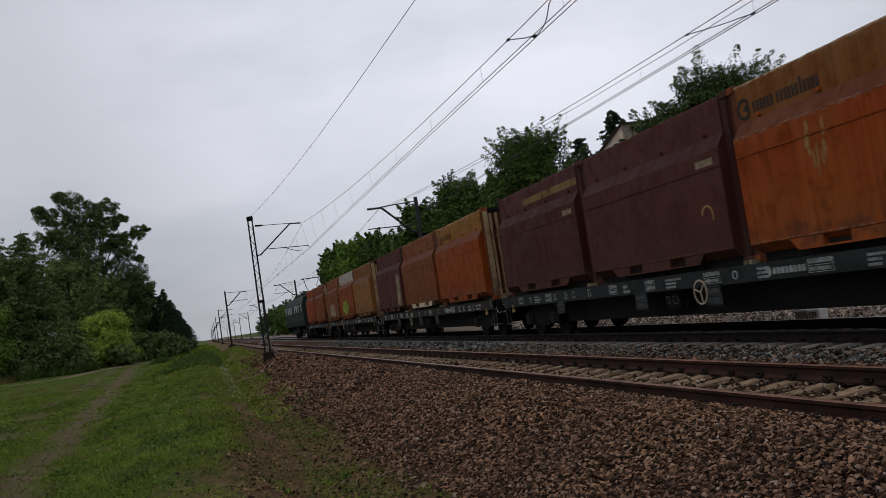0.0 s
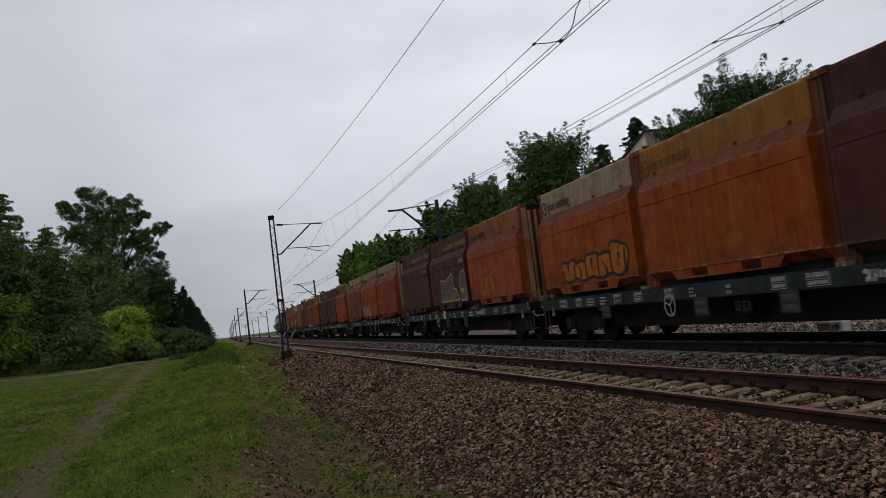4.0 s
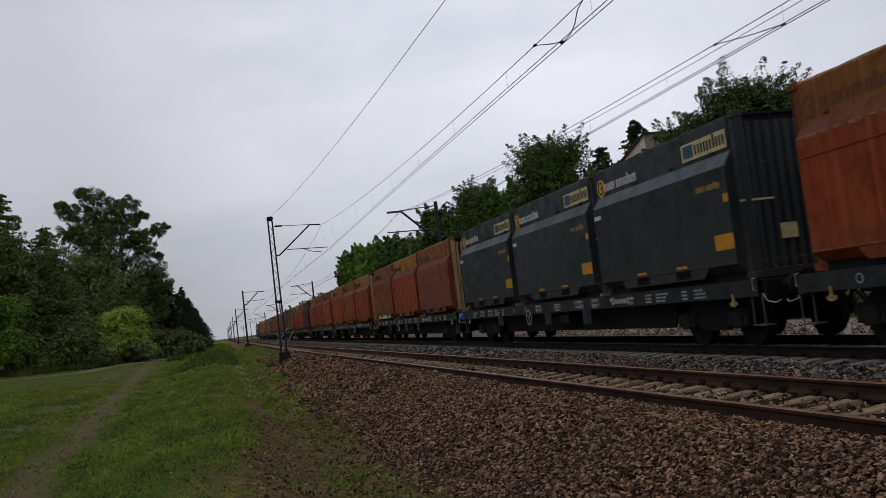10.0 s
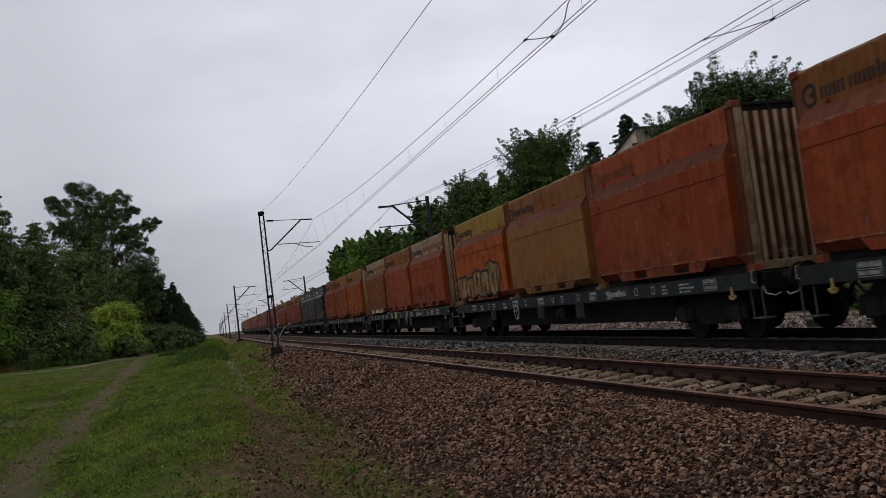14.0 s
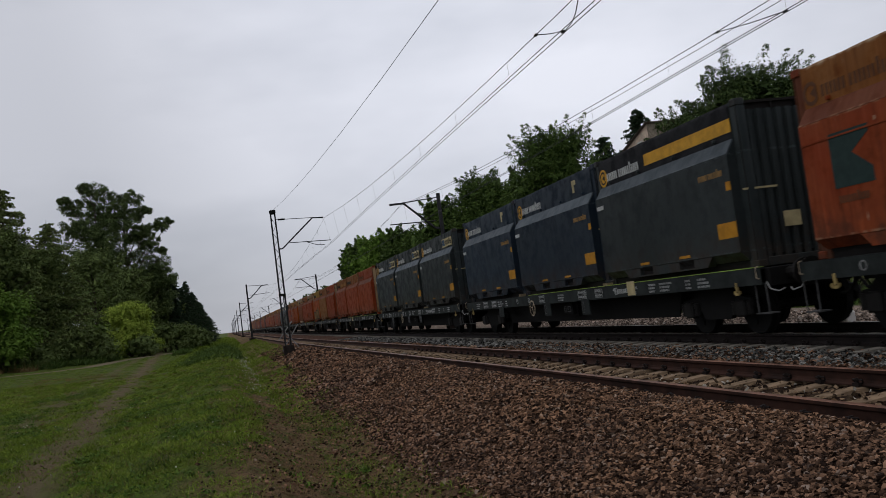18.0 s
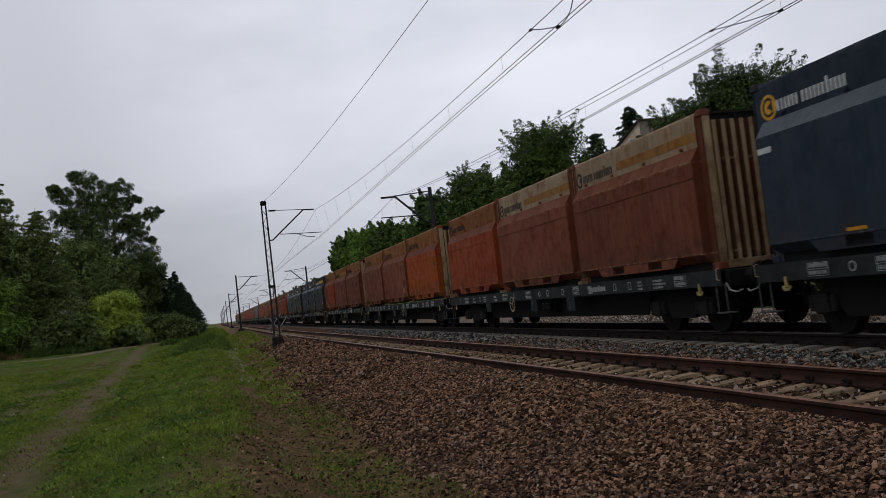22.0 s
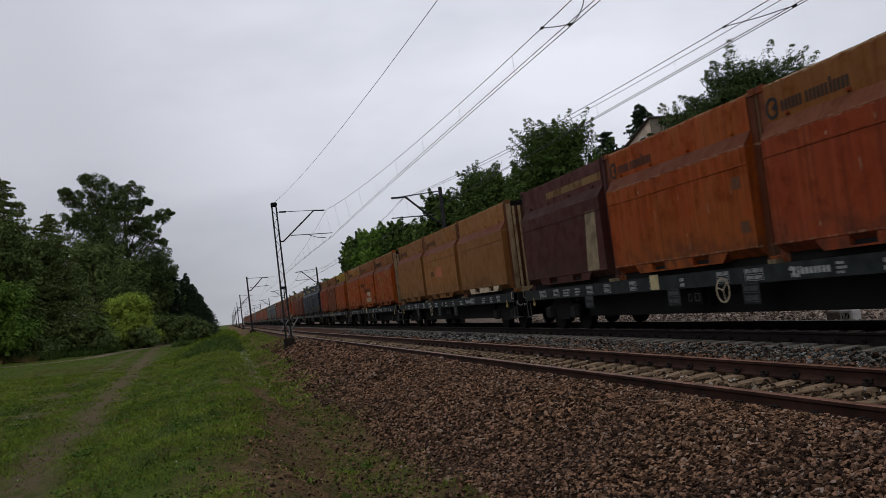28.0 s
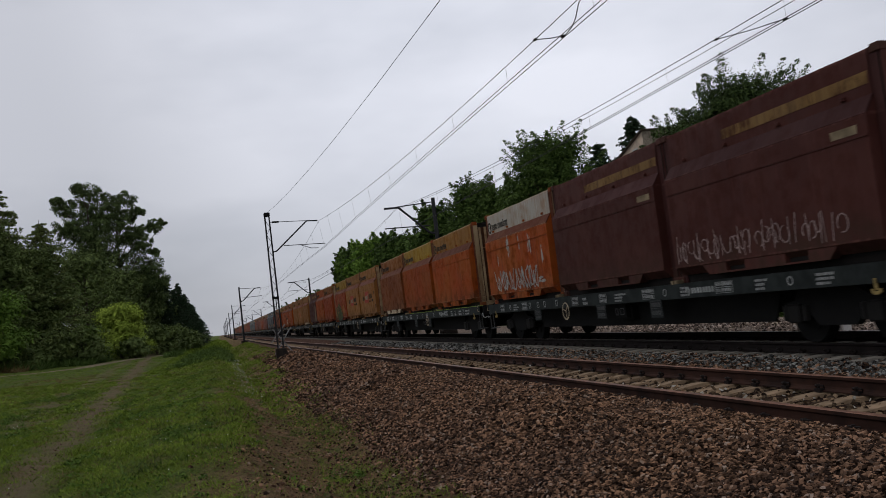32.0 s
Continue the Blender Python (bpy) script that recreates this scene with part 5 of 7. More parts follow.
def ring(y, z, r0, r1, x, bm=None, a0=0.0, a1=6.2832, n=20):
    """A flat ring or arc, one closed band."""
    bm = bm or bmesh.new()
    loops = []
    for i in range(n + 1):
        p = a0 + (a1 - a0) * i / n
        c, q = math.cos(p), math.sin(p)
        loops.append([bm.verts.new((x + d, y + r * c, z + r * q)) for r, d in ((r0, 0.004), (r0, 0), (r1, 0), (r1, 0.004))])
    for a, b in zip(loops, loops[1:]):
        for k in range(3):
            bm.faces.new((a[k], a[k + 1], b[k + 1], b[k]))
    bmesh.ops.remove_doubles(bm, verts=bm.verts, dist=0.0005)
    bmesh.ops.recalc_face_normals(bm, faces=bm.faces)
    return bm


def emblem_bm(y=2.57, z=2.41, r=0.175):
    bm = ring(y, z, r * 0.68, r, XI - 0.006, None, 3.74, 8.83)
    plate([(y + 0.02, z), (y - 0.14, z + 0.10), (y - 0.14, z - 0.10)], XI - 0.006, 0.004, bm)
    return bm


def disc_bm(y=2.55, z=2.41, r=0.2):
    return plate([(y + r * math.cos(a * 0.3927), z + r * math.sin(a * 0.3927)) for a in range(16)], XI - 0.004, 0.004)


GLYPH = {
    "C": (((0.9, 0.85), (0.4, 1.0), (0.1, 0.5), (0.4, 0.0), (0.9, 0.15)),),
    "4": (((0.7, 0.0), (0.7, 1.0), (0.1, 0.4), (0.95, 0.4)),),
    "R": (((0.1, 0.0), (0.15, 1.0), (0.75, 0.9), (0.7, 0.55), (0.15, 0.5), (0.9, 0.0)),),
    "E": (((0.85, 0.9), (0.3, 0.95), (0.15, 0.5), (0.7, 0.55), (0.15, 0.5), (0.3, 0.05), (0.9, 0.1)),),
    "P": (((0.1, 0.0), (0.15, 1.0), (0.75, 0.85), (0.7, 0.5), (0.15, 0.45)),),
    "L": (((0.15, 1.0), (0.1, 0.0), (0.8, 0.05)),),
    "A": (((0.0, 0.0), (0.45, 1.0), (0.85, 0.0)), ((0.15, 0.4), (0.7, 0.4))),
    "Y": (((0.0, 1.0), (0.4, 0.5), (0.85, 1.0)), ((0.4, 0.5), (0.3, 0.0))),
    "O": (((0.45, 1.0), (0.1, 0.6), (0.2, 0.1), (0.6, 0.0), (0.85, 0.4), (0.7, 0.9), (0.45, 1.0)),),
    "U": (((0.1, 1.0), (0.15, 0.15), (0.45, 0.0), (0.75, 0.2), (0.8, 1.0)),),
    "!": (((0.4, 1.05), (0.35, 0.35)), ((0.34, 0.1), (0.33, 0.0))),
    "W": (((0.0, 0.9), (0.25, 0.0), (0.5, 0.7), (0.75, 0.0), (1.0, 1.0)),),
}


def ribbon(bm, pts, w, x):
    for (ya, za), (yb, zb) in zip(pts, pts[1:]):
        d = Vector((yb - ya, zb - za))
        if d.length < 1e-4:
            continue
        d.normalize()
        n = Vector((-d.y, d.x)) * w / 2
        e = d * w * 0.35
        plate([(ya - e.x + n.x, za - e.y + n.y), (yb + e.x + n.x, zb + e.y + n.y), (yb + e.x - n.x, zb + e.y - n.y), (ya - e.x - n.x, za - e.y - n.y)], x - 0.0005 * (len(bm.faces) // 5 % 40), 0.003, bm)


def written(text, y, z, h, w, stroke, slant=0.0):
    bm = bmesh.new()
    for ch in text:
        for line in GLYPH.get(ch, ()):
            ribbon(bm, [(y - px * w * 0.85 - slant * pz * h, z + pz * h) for px, pz in line], stroke, XO - 0.005)
        y -= w
    return bm


def scrawl(seed, y, z, h, w, count, stroke):
    """A run of sprayed loops and hooks that no one could read."""
    r = random.Random(seed)
    bm = bmesh.new()
    for i in range(count):
        pts = [(y - w * r.random(), z + h * r.random()) for k in range(2)]
        ph, n = r.uniform(0, 6), r.randint(6, 10)
        pts = [(y - w * (0.5 + 0.5 * math.sin(ph + k * 0.9)), z + h * (0.5 + 0.5 * math.sin(ph * 1.7 + k * r.uniform(0.9, 1.5)))) for k in range(n)]
        ribbon(bm, pts, stroke, XO - 0.005)
        y -= w * 0.85
    return bm


def looped(seed, y, y_end, z, h, stroke):
    """A long thin tag that no one could read: leaning uprights, round bows and hooks in a row."""
    r = random.Random(seed)
    bm = bmesh.new()
    while y > y_end:
        foot, top, wide = z + r.uniform(-0.08, 0.1) * h, z + h * r.uniform(0.7, 1.15), r.uniform(0.14, 0.26)
        kind = r.randint(0, 3)
        if kind < 2:
            lean = r.uniform(-0.06, 0.06)
            ribbon(bm, [(y, foot), (y + lean * 0.4, foot + 0.5 * (top - foot)), (y + lean, top)], stroke, XO - 0.005)
        a0, sweep = r.uniform(0, 6.28), r.uniform(3.0, 5.6)
        mid, tall = z + h * r.uniform(0.35, 0.6), h * r.uniform(0.24, 0.42)
        if kind != 1:
            ribbon(bm, [(y - wide * (0.5 + 0.5 * math.cos(a0 + sweep * k / 10)), mid + tall * math.sin(a0 + sweep * k / 10)) for k in range(11)], stroke, XO - 0.005)
        if kind == 3:
            ribbon(bm, [(y - wide, mid + tall), (y - wide * 0.9, mid - tall), (y - wide * 1.2, foot)], stroke, XO - 0.005)
        y -= wide * r.uniform(0.55, 0.95)
    return bm


def blob(seed, y, z, ry, rz, x, n=14, rough=0.25, bm=None):
    r = random.Random(seed)
    return plate([(y + ry * math.cos(6.2832 * k / n) * (1 + r.uniform(-rough, rough)), z + rz * math.sin(6.2832 * k / n) * (1 + r.uniform(-rough, rough))) for k in range(n)], x, 0.003, bm)


def bubbles(y, z, h, w, grow, lift, seed=3):
    """Five swollen sprayed shapes side by side."""
    r = random.Random(seed)
    bm = bmesh.new()
    for k in range(5):
        hk = h * (0.88, 0.76, 0.98, 0.9, 1.25)[k]
        cy, cz = y - w * (k + 0.5), z + hk * 0.5
        pts = []
        for i in range(18):
            a = 6.2832 * i / 18
            q = 0.97 / max(abs(math.cos(a)), abs(math.sin(a))) ** 0.9 + 0.10 * math.sin(3 * a + k * 1.3) + 0.08 * math.sin(4 * a + k * 2.1) + r.uniform(-0.06, 0.06)
            pts.append((cy + (w * 0.62 * q + grow) * math.cos(a), cz + (hk * 0.5 * q + grow) * math.sin(a)))
        plate(pts, XO - lift - 0.0006 * k, 0.003, bm)
    return bm


def creases(y, z, h, w, lift, seed=5):
    """Dark strokes that part the swollen shapes."""
    r = random.Random(seed)
    bm = bmesh.new()
    for k in range(5):
        cy = y - w * (k + 0.5)
        ribbon(bm, [(cy + w * r.uniform(0.05, 0.2), z + h * r.uniform(0.5, 0.62)), (cy + w * 0.02, z + h * 0.46), (cy - w * r.uniform(0.0, 0.15), z + h * r.uniform(0.28, 0.4))], 0.04, XO - lift)
        ribbon(bm, [(cy - w * 0.5, z + h * 0.05), (cy - w * 0.44, z + h * 0.45), (cy - w * 0.5, z + h * 0.95)], 0.06, XO - lift)
        blob(seed * 5 + k, cy + w * r.uniform(-0.1, 0.1), z + h * (0.22 if k % 2 else 0.7), w * 0.09, h * 0.17, XO - lift, 9, 0.25, bm)
    return bm


SAGE_SHAPES = (((2.35, 0.98), (1.75, 1.04), (1.52, 0.66), (1.9, 0.30), (2.3, 0.30), (2.1, 0.55), (2.38, 0.75)),
               ((1.45, 1.15), (1.02, 1.25), (0.72, 1.10), (1.0, 0.72), (1.3, 0.86)),
               ((1.6, 0.13), (1.5, 0.74), (1.18, 0.66), (0.85, 0.80), (0.62, 0.55), (0.55, 0.13)),
               ((0.72, 1.05), (0.55, 1.36), (0.32, 1.12), (-0.2, 0.95), (-0.6, 0.62), (-0.78, 0.34), (0.0, 0.13), (0.42, 0.2)))
ORANGE_SHAPES = (((1.5, 0.42), (1.35, 0.85), (1.1, 0.72), (1.0, 0.42)), ((0.95, 0.45), (0.9, 0.98), (0.55, 0.92), (0.5, 0.45)), ((0.42, 0.48), (0.4, 1.02), (0.0, 0.86), (-0.12, 0.5)))


SILVER_SHAPES = (((1.05, 0.40), (0.95, 1.22), (0.1, 1.16), (-0.75, 1.38), (-0.9, 1.32), (-0.85, 0.85), (-1.25, 0.80), (-1.55, 0.42)),
                 ((-1.95, 0.38), (-1.8, 1.05), (-2.1, 1.36), (-2.55, 1.42), (-2.7, 1.2), (-2.7, 0.38)))


def outlined(shapes, grow, lift, width):
    bm = bmesh.new()
    for pts in shapes:
        cy, cz = sum(p[0] for p in pts) / len(pts), sum(p[1] for p in pts) / len(pts)
        q = [(cy + (y - cy) * grow, cz + (z - cz) * grow) for y, z in pts]
        ribbon(bm, q + q[:1], width, XO - lift)
    return bm


def sprayed(shapes, grow, lift):
    """Angular sprayed shapes, each grown about its middle."""
    bm = bmesh.new()
    for k, pts in enumerate(shapes):
        cy, cz = sum(p[0] for p in pts) / len(pts), sum(p[1] for p in pts) / len(pts)
        plate([(cy + (y - cy) * grow, cz + (z - cz) * grow) for y, z in pts], XO - lift - 0.0006 * k, 0.003, bm)
    return bm


def sprayed_lines(shapes, grow, lift):
    bm = bmesh.new()
    for pts in shapes:
        cy, cz = sum(p[0] for p in pts) / len(pts), sum(p[1] for p in pts) / len(pts)
        ribbon(bm, [(cy + (y - cy) * grow, cz + (z - cz) * grow) for y, z in pts[:-2]], 0.035, XO - lift)
    return bm


def patches(seed, spots):
    bm = bmesh.new()
    for i, (y, z, ry, rz) in enumerate(spots):
        blob(seed * 31 + i, y, z, ry, rz, XO - 0.004, 11, 0.4, bm)
    return bm


LABELS = {"russet": "dull russet open-top wood-chip container", "orange": "orange rust-streaked open-top wood-chip container", "red": "faded red-orange open-top wood-chip container",
          "tan": "tan weathered open-top wood-chip container", "brown": "rusty brown open-top wood-chip container",
          "maroon": "dark maroon open-top wood-chip container", "grey": "dark grey open-top container with a pale crease",
          "blue": "blue-grey open-top container with a pale crease"}
FLAT_PALE = plain("pale_beam_paint", (0.45, 0.36, 0.25), 0.8, grain=0.3)


def container(kind, band="same", marks=(), note="", beam="same"):
    body, n = PAINT[kind], len(MESHES)
    dark = kind in ("grey", "blue")
    c = thing("open_container", LABELS[kind] + (", " + note if note else ""), "container", group="containers on the freight wagons")
    part("side_panel", shared(("shell", kind), lambda: mesh_of(shell_bm(-1), "side_panel", body)), None, c)
    slope_mat = BAND["silver"] if dark else GRIME_SHADE["maroon" if kind == "maroon" else "warm"]
    part("sloping_panel", shared(("slope", kind), lambda: mesh_of(slope_bm(), "sloping_panel", slope_mat)), None, c)
    bmat = body if band == "same" else BAND[band]
    v = random.Random(str((kind, band, marks, note))).randint(0, 4)
    part("upper_band", shared(("band", kind, band, v), lambda: mesh_of(band_bm(v if not dark else 99), "upper_band", bmat)), None, c,
         "" if band == "same" else "worn upper band")
    part("opposite_side", shared(("far", kind), lambda: mesh_of(box(1.16, 1.22, -EI, EI, C1, TOP - 0.03, shell_bm(1)), "opposite_side", body)), None, c)
    if not dark:
        part("seam_strip", shared(("seam", kind), lambda: mesh_of(box(XO - 0.012, XO + 0.01, -EO + 0.01, EO - 0.01, 1.66, 1.685), "seam_strip", body)), None, c)
    part("floor", shared(("floor",), lambda: mesh_of(box(-1.19, 1.19, -2.9, 2.9, 0.1, 0.2), "floor", BLACK)), None, c)
    warm = kind in ("orange", "tan", "red", "russet", "brown")
    rib = RIB_ORANGE if "rib_orange" in marks else RIB
    for sx in (-1, 1):
        for sy in (-1, 1):
            # post flanges and recess darkened in colour for the shade between containers
            p = part("corner_post", shared(("post", kind, rib.name), lambda: mesh_of(post_bm(), "corner_post", [body if dark else GRIME_SHADE["maroon" if kind == "maroon" else "warm"], GROOVE if warm else HOLE, rib if warm else body])), None, c)
            p.location = (sx * 1.125, sy * 2.865, 0)
            p.rotation_euler = (0, 0, math.pi if sy > 0 else 0)
            p.scale = (1, 1, 1) if sx == sy else (-1, 1, 1)
            for z in (0.06, TOP - 0.05):
                q = part("corner_casting", shared(("cast", kind), lambda: mesh_of(castings_bm(), "corner_casting", body)), None, p)
                q.location = (-0.01, -0.02, z)
    # grooves of the warm kinds carry their shade in the colour
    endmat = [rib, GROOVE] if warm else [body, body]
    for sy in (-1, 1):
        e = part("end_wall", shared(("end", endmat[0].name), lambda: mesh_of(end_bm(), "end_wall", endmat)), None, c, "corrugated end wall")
        if sy > 0:
            e.rotation_euler = (0, 0, math.pi)
        r = part("bottom_rail", shared(("erail", endmat[0].name), lambda: mesh_of(box(-1.03, 1.03, -0.055, 0.055, 0.0, 0.15, None, 0.01), "bottom_rail", endmat[0])), None, c)
        r.location = (0, sy * 2.91, 0)
        r = part("top_rail", shared(("trail",), lambda: mesh_of(top_rail_bm(), "top_rail", HOLE)), None, c, "top rail with the shade under it painted dark")
        r.location = (0, sy * 2.89, 0)
    for sx in (-1, 1):
        r = part("bottom_side_rail", shared(("brail",), lambda: mesh_of(box(-0.05, 0.05, -2.86, 2.86, 0.0, 0.3), "bottom_side_rail", HOLE)), None, c, "near-black bottom rail")
        r.location = (sx * 1.12, 0, 0)
    beam_mat = body if beam == "same" else FLAT_PALE
    part("fork_pocket_beam", shared(("beam", kind, beam), lambda: mesh_of(beam_bm(), "fork_pocket_beam", beam_mat)), None, c)
    for y in (0.78, -0.88):
        # a near-black box paints the shade inside the opening
        h = part("fork_pocket", shared(("pocket",), lambda: mesh_of(box(-1.29, -1.21, -0.279, 0.279, 0.1, PB - 0.004), "fork_pocket", HOLE)), None, c)
        h.location = (0, y, 0)
    for y in (2.2, 0.8, -0.7, -2.2):
        k = part("tarpaulin_hook", shared(("hook", kind), lambda: mesh_of(box(XI - 0.05, XI + 0.01, -0.035, 0.035, C1 + 0.02, C1 + 0.08, None, 0.01), "tarpaulin_hook", body)), None, c)
        k.location = (0, y, 0)
    for m in marks:
        mark(c, m, kind)
    if dark:
        for y in (0.78, -0.88):
            k = part("pocket_sticker", shared(("ytag",), lambda: mesh_of(plate([(0.2, 0.33), (-0.2, 0.33), (-0.2, 0.38), (0.2, 0.38)], XO - 0.005, 0.004), "pocket_sticker", YELLOW_TAG)), None, c)
            k.location = (0, y, 0)
        part("yellow_placard", shared(("placard",), lambda: mesh_of(plate([(-2.15, 0.55), (-2.75, 0.55), (-2.75, 0.82), (-2.15, 0.82)], XO - 0.005, 0.004), "yellow_placard", YELLOW_TAG)), None, c)
        for sy in (-1, 1):
            e = part("end_placard", shared(("eplac",), lambda: mesh_of(box(-0.16, 0.16, -0.006, 0.0, 0.62, 0.88, box(-0.85, -0.2, -0.004, 0.0, 1.30, 1.335)), "end_placard", CREAM_PLATE)), None, c, "pale placard and stripe on the end wall")
            e.location, e.rotation_euler = (sy * 0.45, sy * 2.955, 0), (0, 0, math.pi if sy > 0 else 0)
        part("number_writing", shared(("ynum",), lambda: mesh_of(bars(((4, 0.1), (6, 0.09)), -1.75, 1.62, 0.14, x=XO - 0.006), "number_writing", SAND_MARK)), None, c)["kind"] = "stuff"
        part("small_plate", shared(("splate",), lambda: mesh_of(plate([(2.75, 1.7), (2.4, 1.7), (2.4, 1.79), (2.75, 1.79)], XO - 0.005, 0.004), "small_plate", WHITE_MARK)), None, c)
        part("small_sticker", shared(("ssq",), lambda: mesh_of(plate([(-2.6, 1.35), (-2.75, 1.35), (-2.75, 1.5), (-2.6, 1.5)], XO - 0.005, 0.004), "small_sticker", YELLOW_TAG)), None, c)
    return c


def mark(c, m, kind):
    def put(name, key, build, mat, label=""):
        o = part(name, shared(("mark",) + key, lambda: mesh_of(build(), name, mat)), None, c, label)
        if any(word in name for word in ("writing", "lettering", "caption", "graffiti", "scrape")):
            o["kind"] = "stuff"
        return o

    def chips(name, key, seed, spots, mat, label=""):
        for i, (y, z, ry, rz) in enumerate(spots):
            for n in range(5):
                r = random.Random(seed * 97 + i * 7 + n)
                a, b, q = y + r.uniform(-0.9, 0.9) * ry, z + r.uniform(-0.9, 0.9) * rz, r.uniform(0.18, 0.5)
                put(name, (key, i, n), lambda: blob(seed * 31 + i * 5 + n, a, b, ry * q, rz * q, XO - 0.004 - 0.001 * n, 13, 0.55), mat, label)

    word = lambda: bars(((4, 0.176), (7, 0.176)), 2.34, 2.31, 0.235)
    if m == "dark_word":
        put("emblem", ("e",), emblem_bm, DARK_MARK, "dark round emblem")
        put("lettering", ("w",), word, DARK_MARK, "dark writing, shown as bars")
    elif m == "faint":
        put("emblem", ("ef",), emblem_bm, FADED_MARK)
        put("lettering", ("wf",), word, FADED_MARK)
    elif m == "white_word":
        put("emblem_disc", ("ed",), disc_bm, GOLD_NEW, "golden emblem disc")
        put("emblem", ("ew",), lambda: plate([(2.59, 2.41), (2.45, 2.49), (2.45, 2.33)], XI - 0.009, 0.004, ring(2.55, 2.41, 0.11, 0.15, XI - 0.009, None, 3.74, 8.83)), DARK_STEEL)
        put("lettering", ("ww",), word, WHITE_MARK, "white writing, shown as bars")
    elif m == "gold":
        put("gold_stripe", ("gs",), lambda: plate([(0.56, 2.33), (-2.72, 2.33), (-2.72, 2.50), (0.56, 2.50)], XI - 0.005, 0.004), GOLD, "golden stripe")
    elif m == "gold_new":
        put("gold_stripe", ("gn",), lambda: plate([(0.5, 2.33), (-2.74, 2.33), (-2.74, 2.56), (0.5, 2.56)], XI - 0.005, 0.004), GOLD_NEW, "golden stripe")
    elif m == "sign":
        put("sign_plate", ("sp",), lambda: plate([(-1.18, 2.28), (-2.68, 2.28), (-2.68, 2.60), (-1.18, 2.60)], XI - 0.022, 0.02), CREAM_PLATE, "cream sign plate")
        put("sign_square", ("sq",), lambda: plate([(-1.25, 2.33), (-1.6, 2.33), (-1.6, 2.56), (-1.25, 2.56)], XI - 0.026, 0.004), BLUE_MARK)
        put("sign_writing", ("sb",), lambda: bars(((6, 0.2),), -1.66, 2.35, 0.24, x=XI - 0.026), DARK_MARK)
    elif m == "corner_mark":
        put("corner_mark", ("cm",), lambda: plate([(-1.55, 2.36), (-1.68, 2.36), (-1.68, 2.55), (-1.80, 2.55), (-1.80, 2.66), (-1.55, 2.66)], XI - 0.006, 0.004), CREAM_PLATE)
    elif m == "square":
        put("dark_square", ("ds",), lambda: plate([(2.15, 0.95), (1.35, 0.95), (1.35, 1.15), (1.72, 1.40), (1.35, 1.62), (1.35, 1.72), (2.15, 1.72)], XO - 0.005, 0.004), GREEN_MARK, "dark green square sign")
        put("square_caption", ("dc",), lambda: bars(((6, 0.12),), 2.1, 0.74, 0.14, x=XO - 0.006), FADED_MARK)
    elif m == "crew":
        put("dark_patch", ("cp",), lambda: plate([(2.18, 0.82), (1.46, 0.82), (1.46, 1.22), (1.78, 1.30), (1.52, 1.54), (2.15, 1.54)], XO - 0.003, 0.003), GREEN_MARK)
        put("graffiti", ("cr",), lambda: written("C4CREW", 2.55, 0.30, 0.56, 0.49, 0.075, -0.12), SPRAY, "white sprayed tag")
    elif m == "place":
        put("graffiti", ("pl",), lambda: written("PLACE 4 YOU!", 2.38, 0.62, 0.36, 0.335, 0.045), DARK_SPRAY, "dark sprayed words")
    elif m == "fat":
        put("graffiti_outline", ("fo",), lambda: bubbles(2.45, 0.24, 0.80, 0.88, 0.07, 0.004), DARK_MARK, "black sprayed outline")
        put("graffiti_fill", ("ff",), lambda: bubbles(2.45, 0.24, 0.80, 0.88, -0.015, 0.009), GRAFFITI_TAN, "sand-coloured sprayed shapes")
        put("graffiti_crease", ("fc",), lambda: creases(2.45, 0.24, 0.80, 0.88, 0.014), DARK_MARK)
    elif m == "fat2":
        put("graffiti_outline", ("f2o",), lambda: bubbles(1.3, 0.40, 0.55, 0.72, 0.06, 0.004, 8), DARK_MARK, "black sprayed outline")
        put("graffiti_fill", ("f2f",), lambda: bubbles(1.3, 0.40, 0.55, 0.72, -0.02, 0.009, 8), ORANGE_MARK, "orange sprayed shapes")
        put("graffiti_crease", ("f2c",), lambda: creases(1.3, 0.40, 0.55, 0.72, 0.014, 2), DARK_MARK)
    elif m == "white_tag":
        put("graffiti", ("wt",), lambda: scrawl(3, 2.1, 0.36, 0.62, 0.34, 13, 0.045), SPRAY, "white sprayed scrawl")
        chips("washed_run", "wr", 9, ((0.55, 1.5, 0.13, 0.42), (-0.5, 1.7, 0.07, 0.22), (-1.3, 1.55, 0.10, 0.35), (-2.2, 1.45, 0.08, 0.4), (1.6, 1.3, 0.05, 0.2), (-1.9, 0.5, 0.3, 0.1)), SPRAY, "white paint washed down the panel")
    elif m == "white_scratch":
        put("graffiti", ("wsx",), lambda: looped(8, 2.62, -2.0, 0.38, 0.43, 0.014), THIN_SPRAY, "thin white sprayed scrawl")
    elif m == "lime":
        put("graffiti", ("li",), lambda: scrawl(4, 1.4, 0.4, 0.75, 0.5, 5, 0.11), LIME_MARK, "lime green sprayed letters shape")
    elif m == "pale_tag":
        put("graffiti", ("pt",), lambda: scrawl(12, 1.3, 0.4, 0.75, 0.5, 5, 0.09), PALE_MARK, "pale sprayed scrawl")
    elif m == "sage":
        put("graffiti_outline", ("sgo",), lambda: sprayed(SAGE_SHAPES, 1.17, 0.004), DARK_MARK, "black sprayed outline")
        put("graffiti", ("sg",), lambda: sprayed(SAGE_SHAPES, 0.97, 0.009), SAGE_MARK, "sage green sprayed shapes")
        put("graffiti_crease", ("sgc",), lambda: sprayed_lines(SAGE_SHAPES, 0.86, 0.014), SAND_MARK)
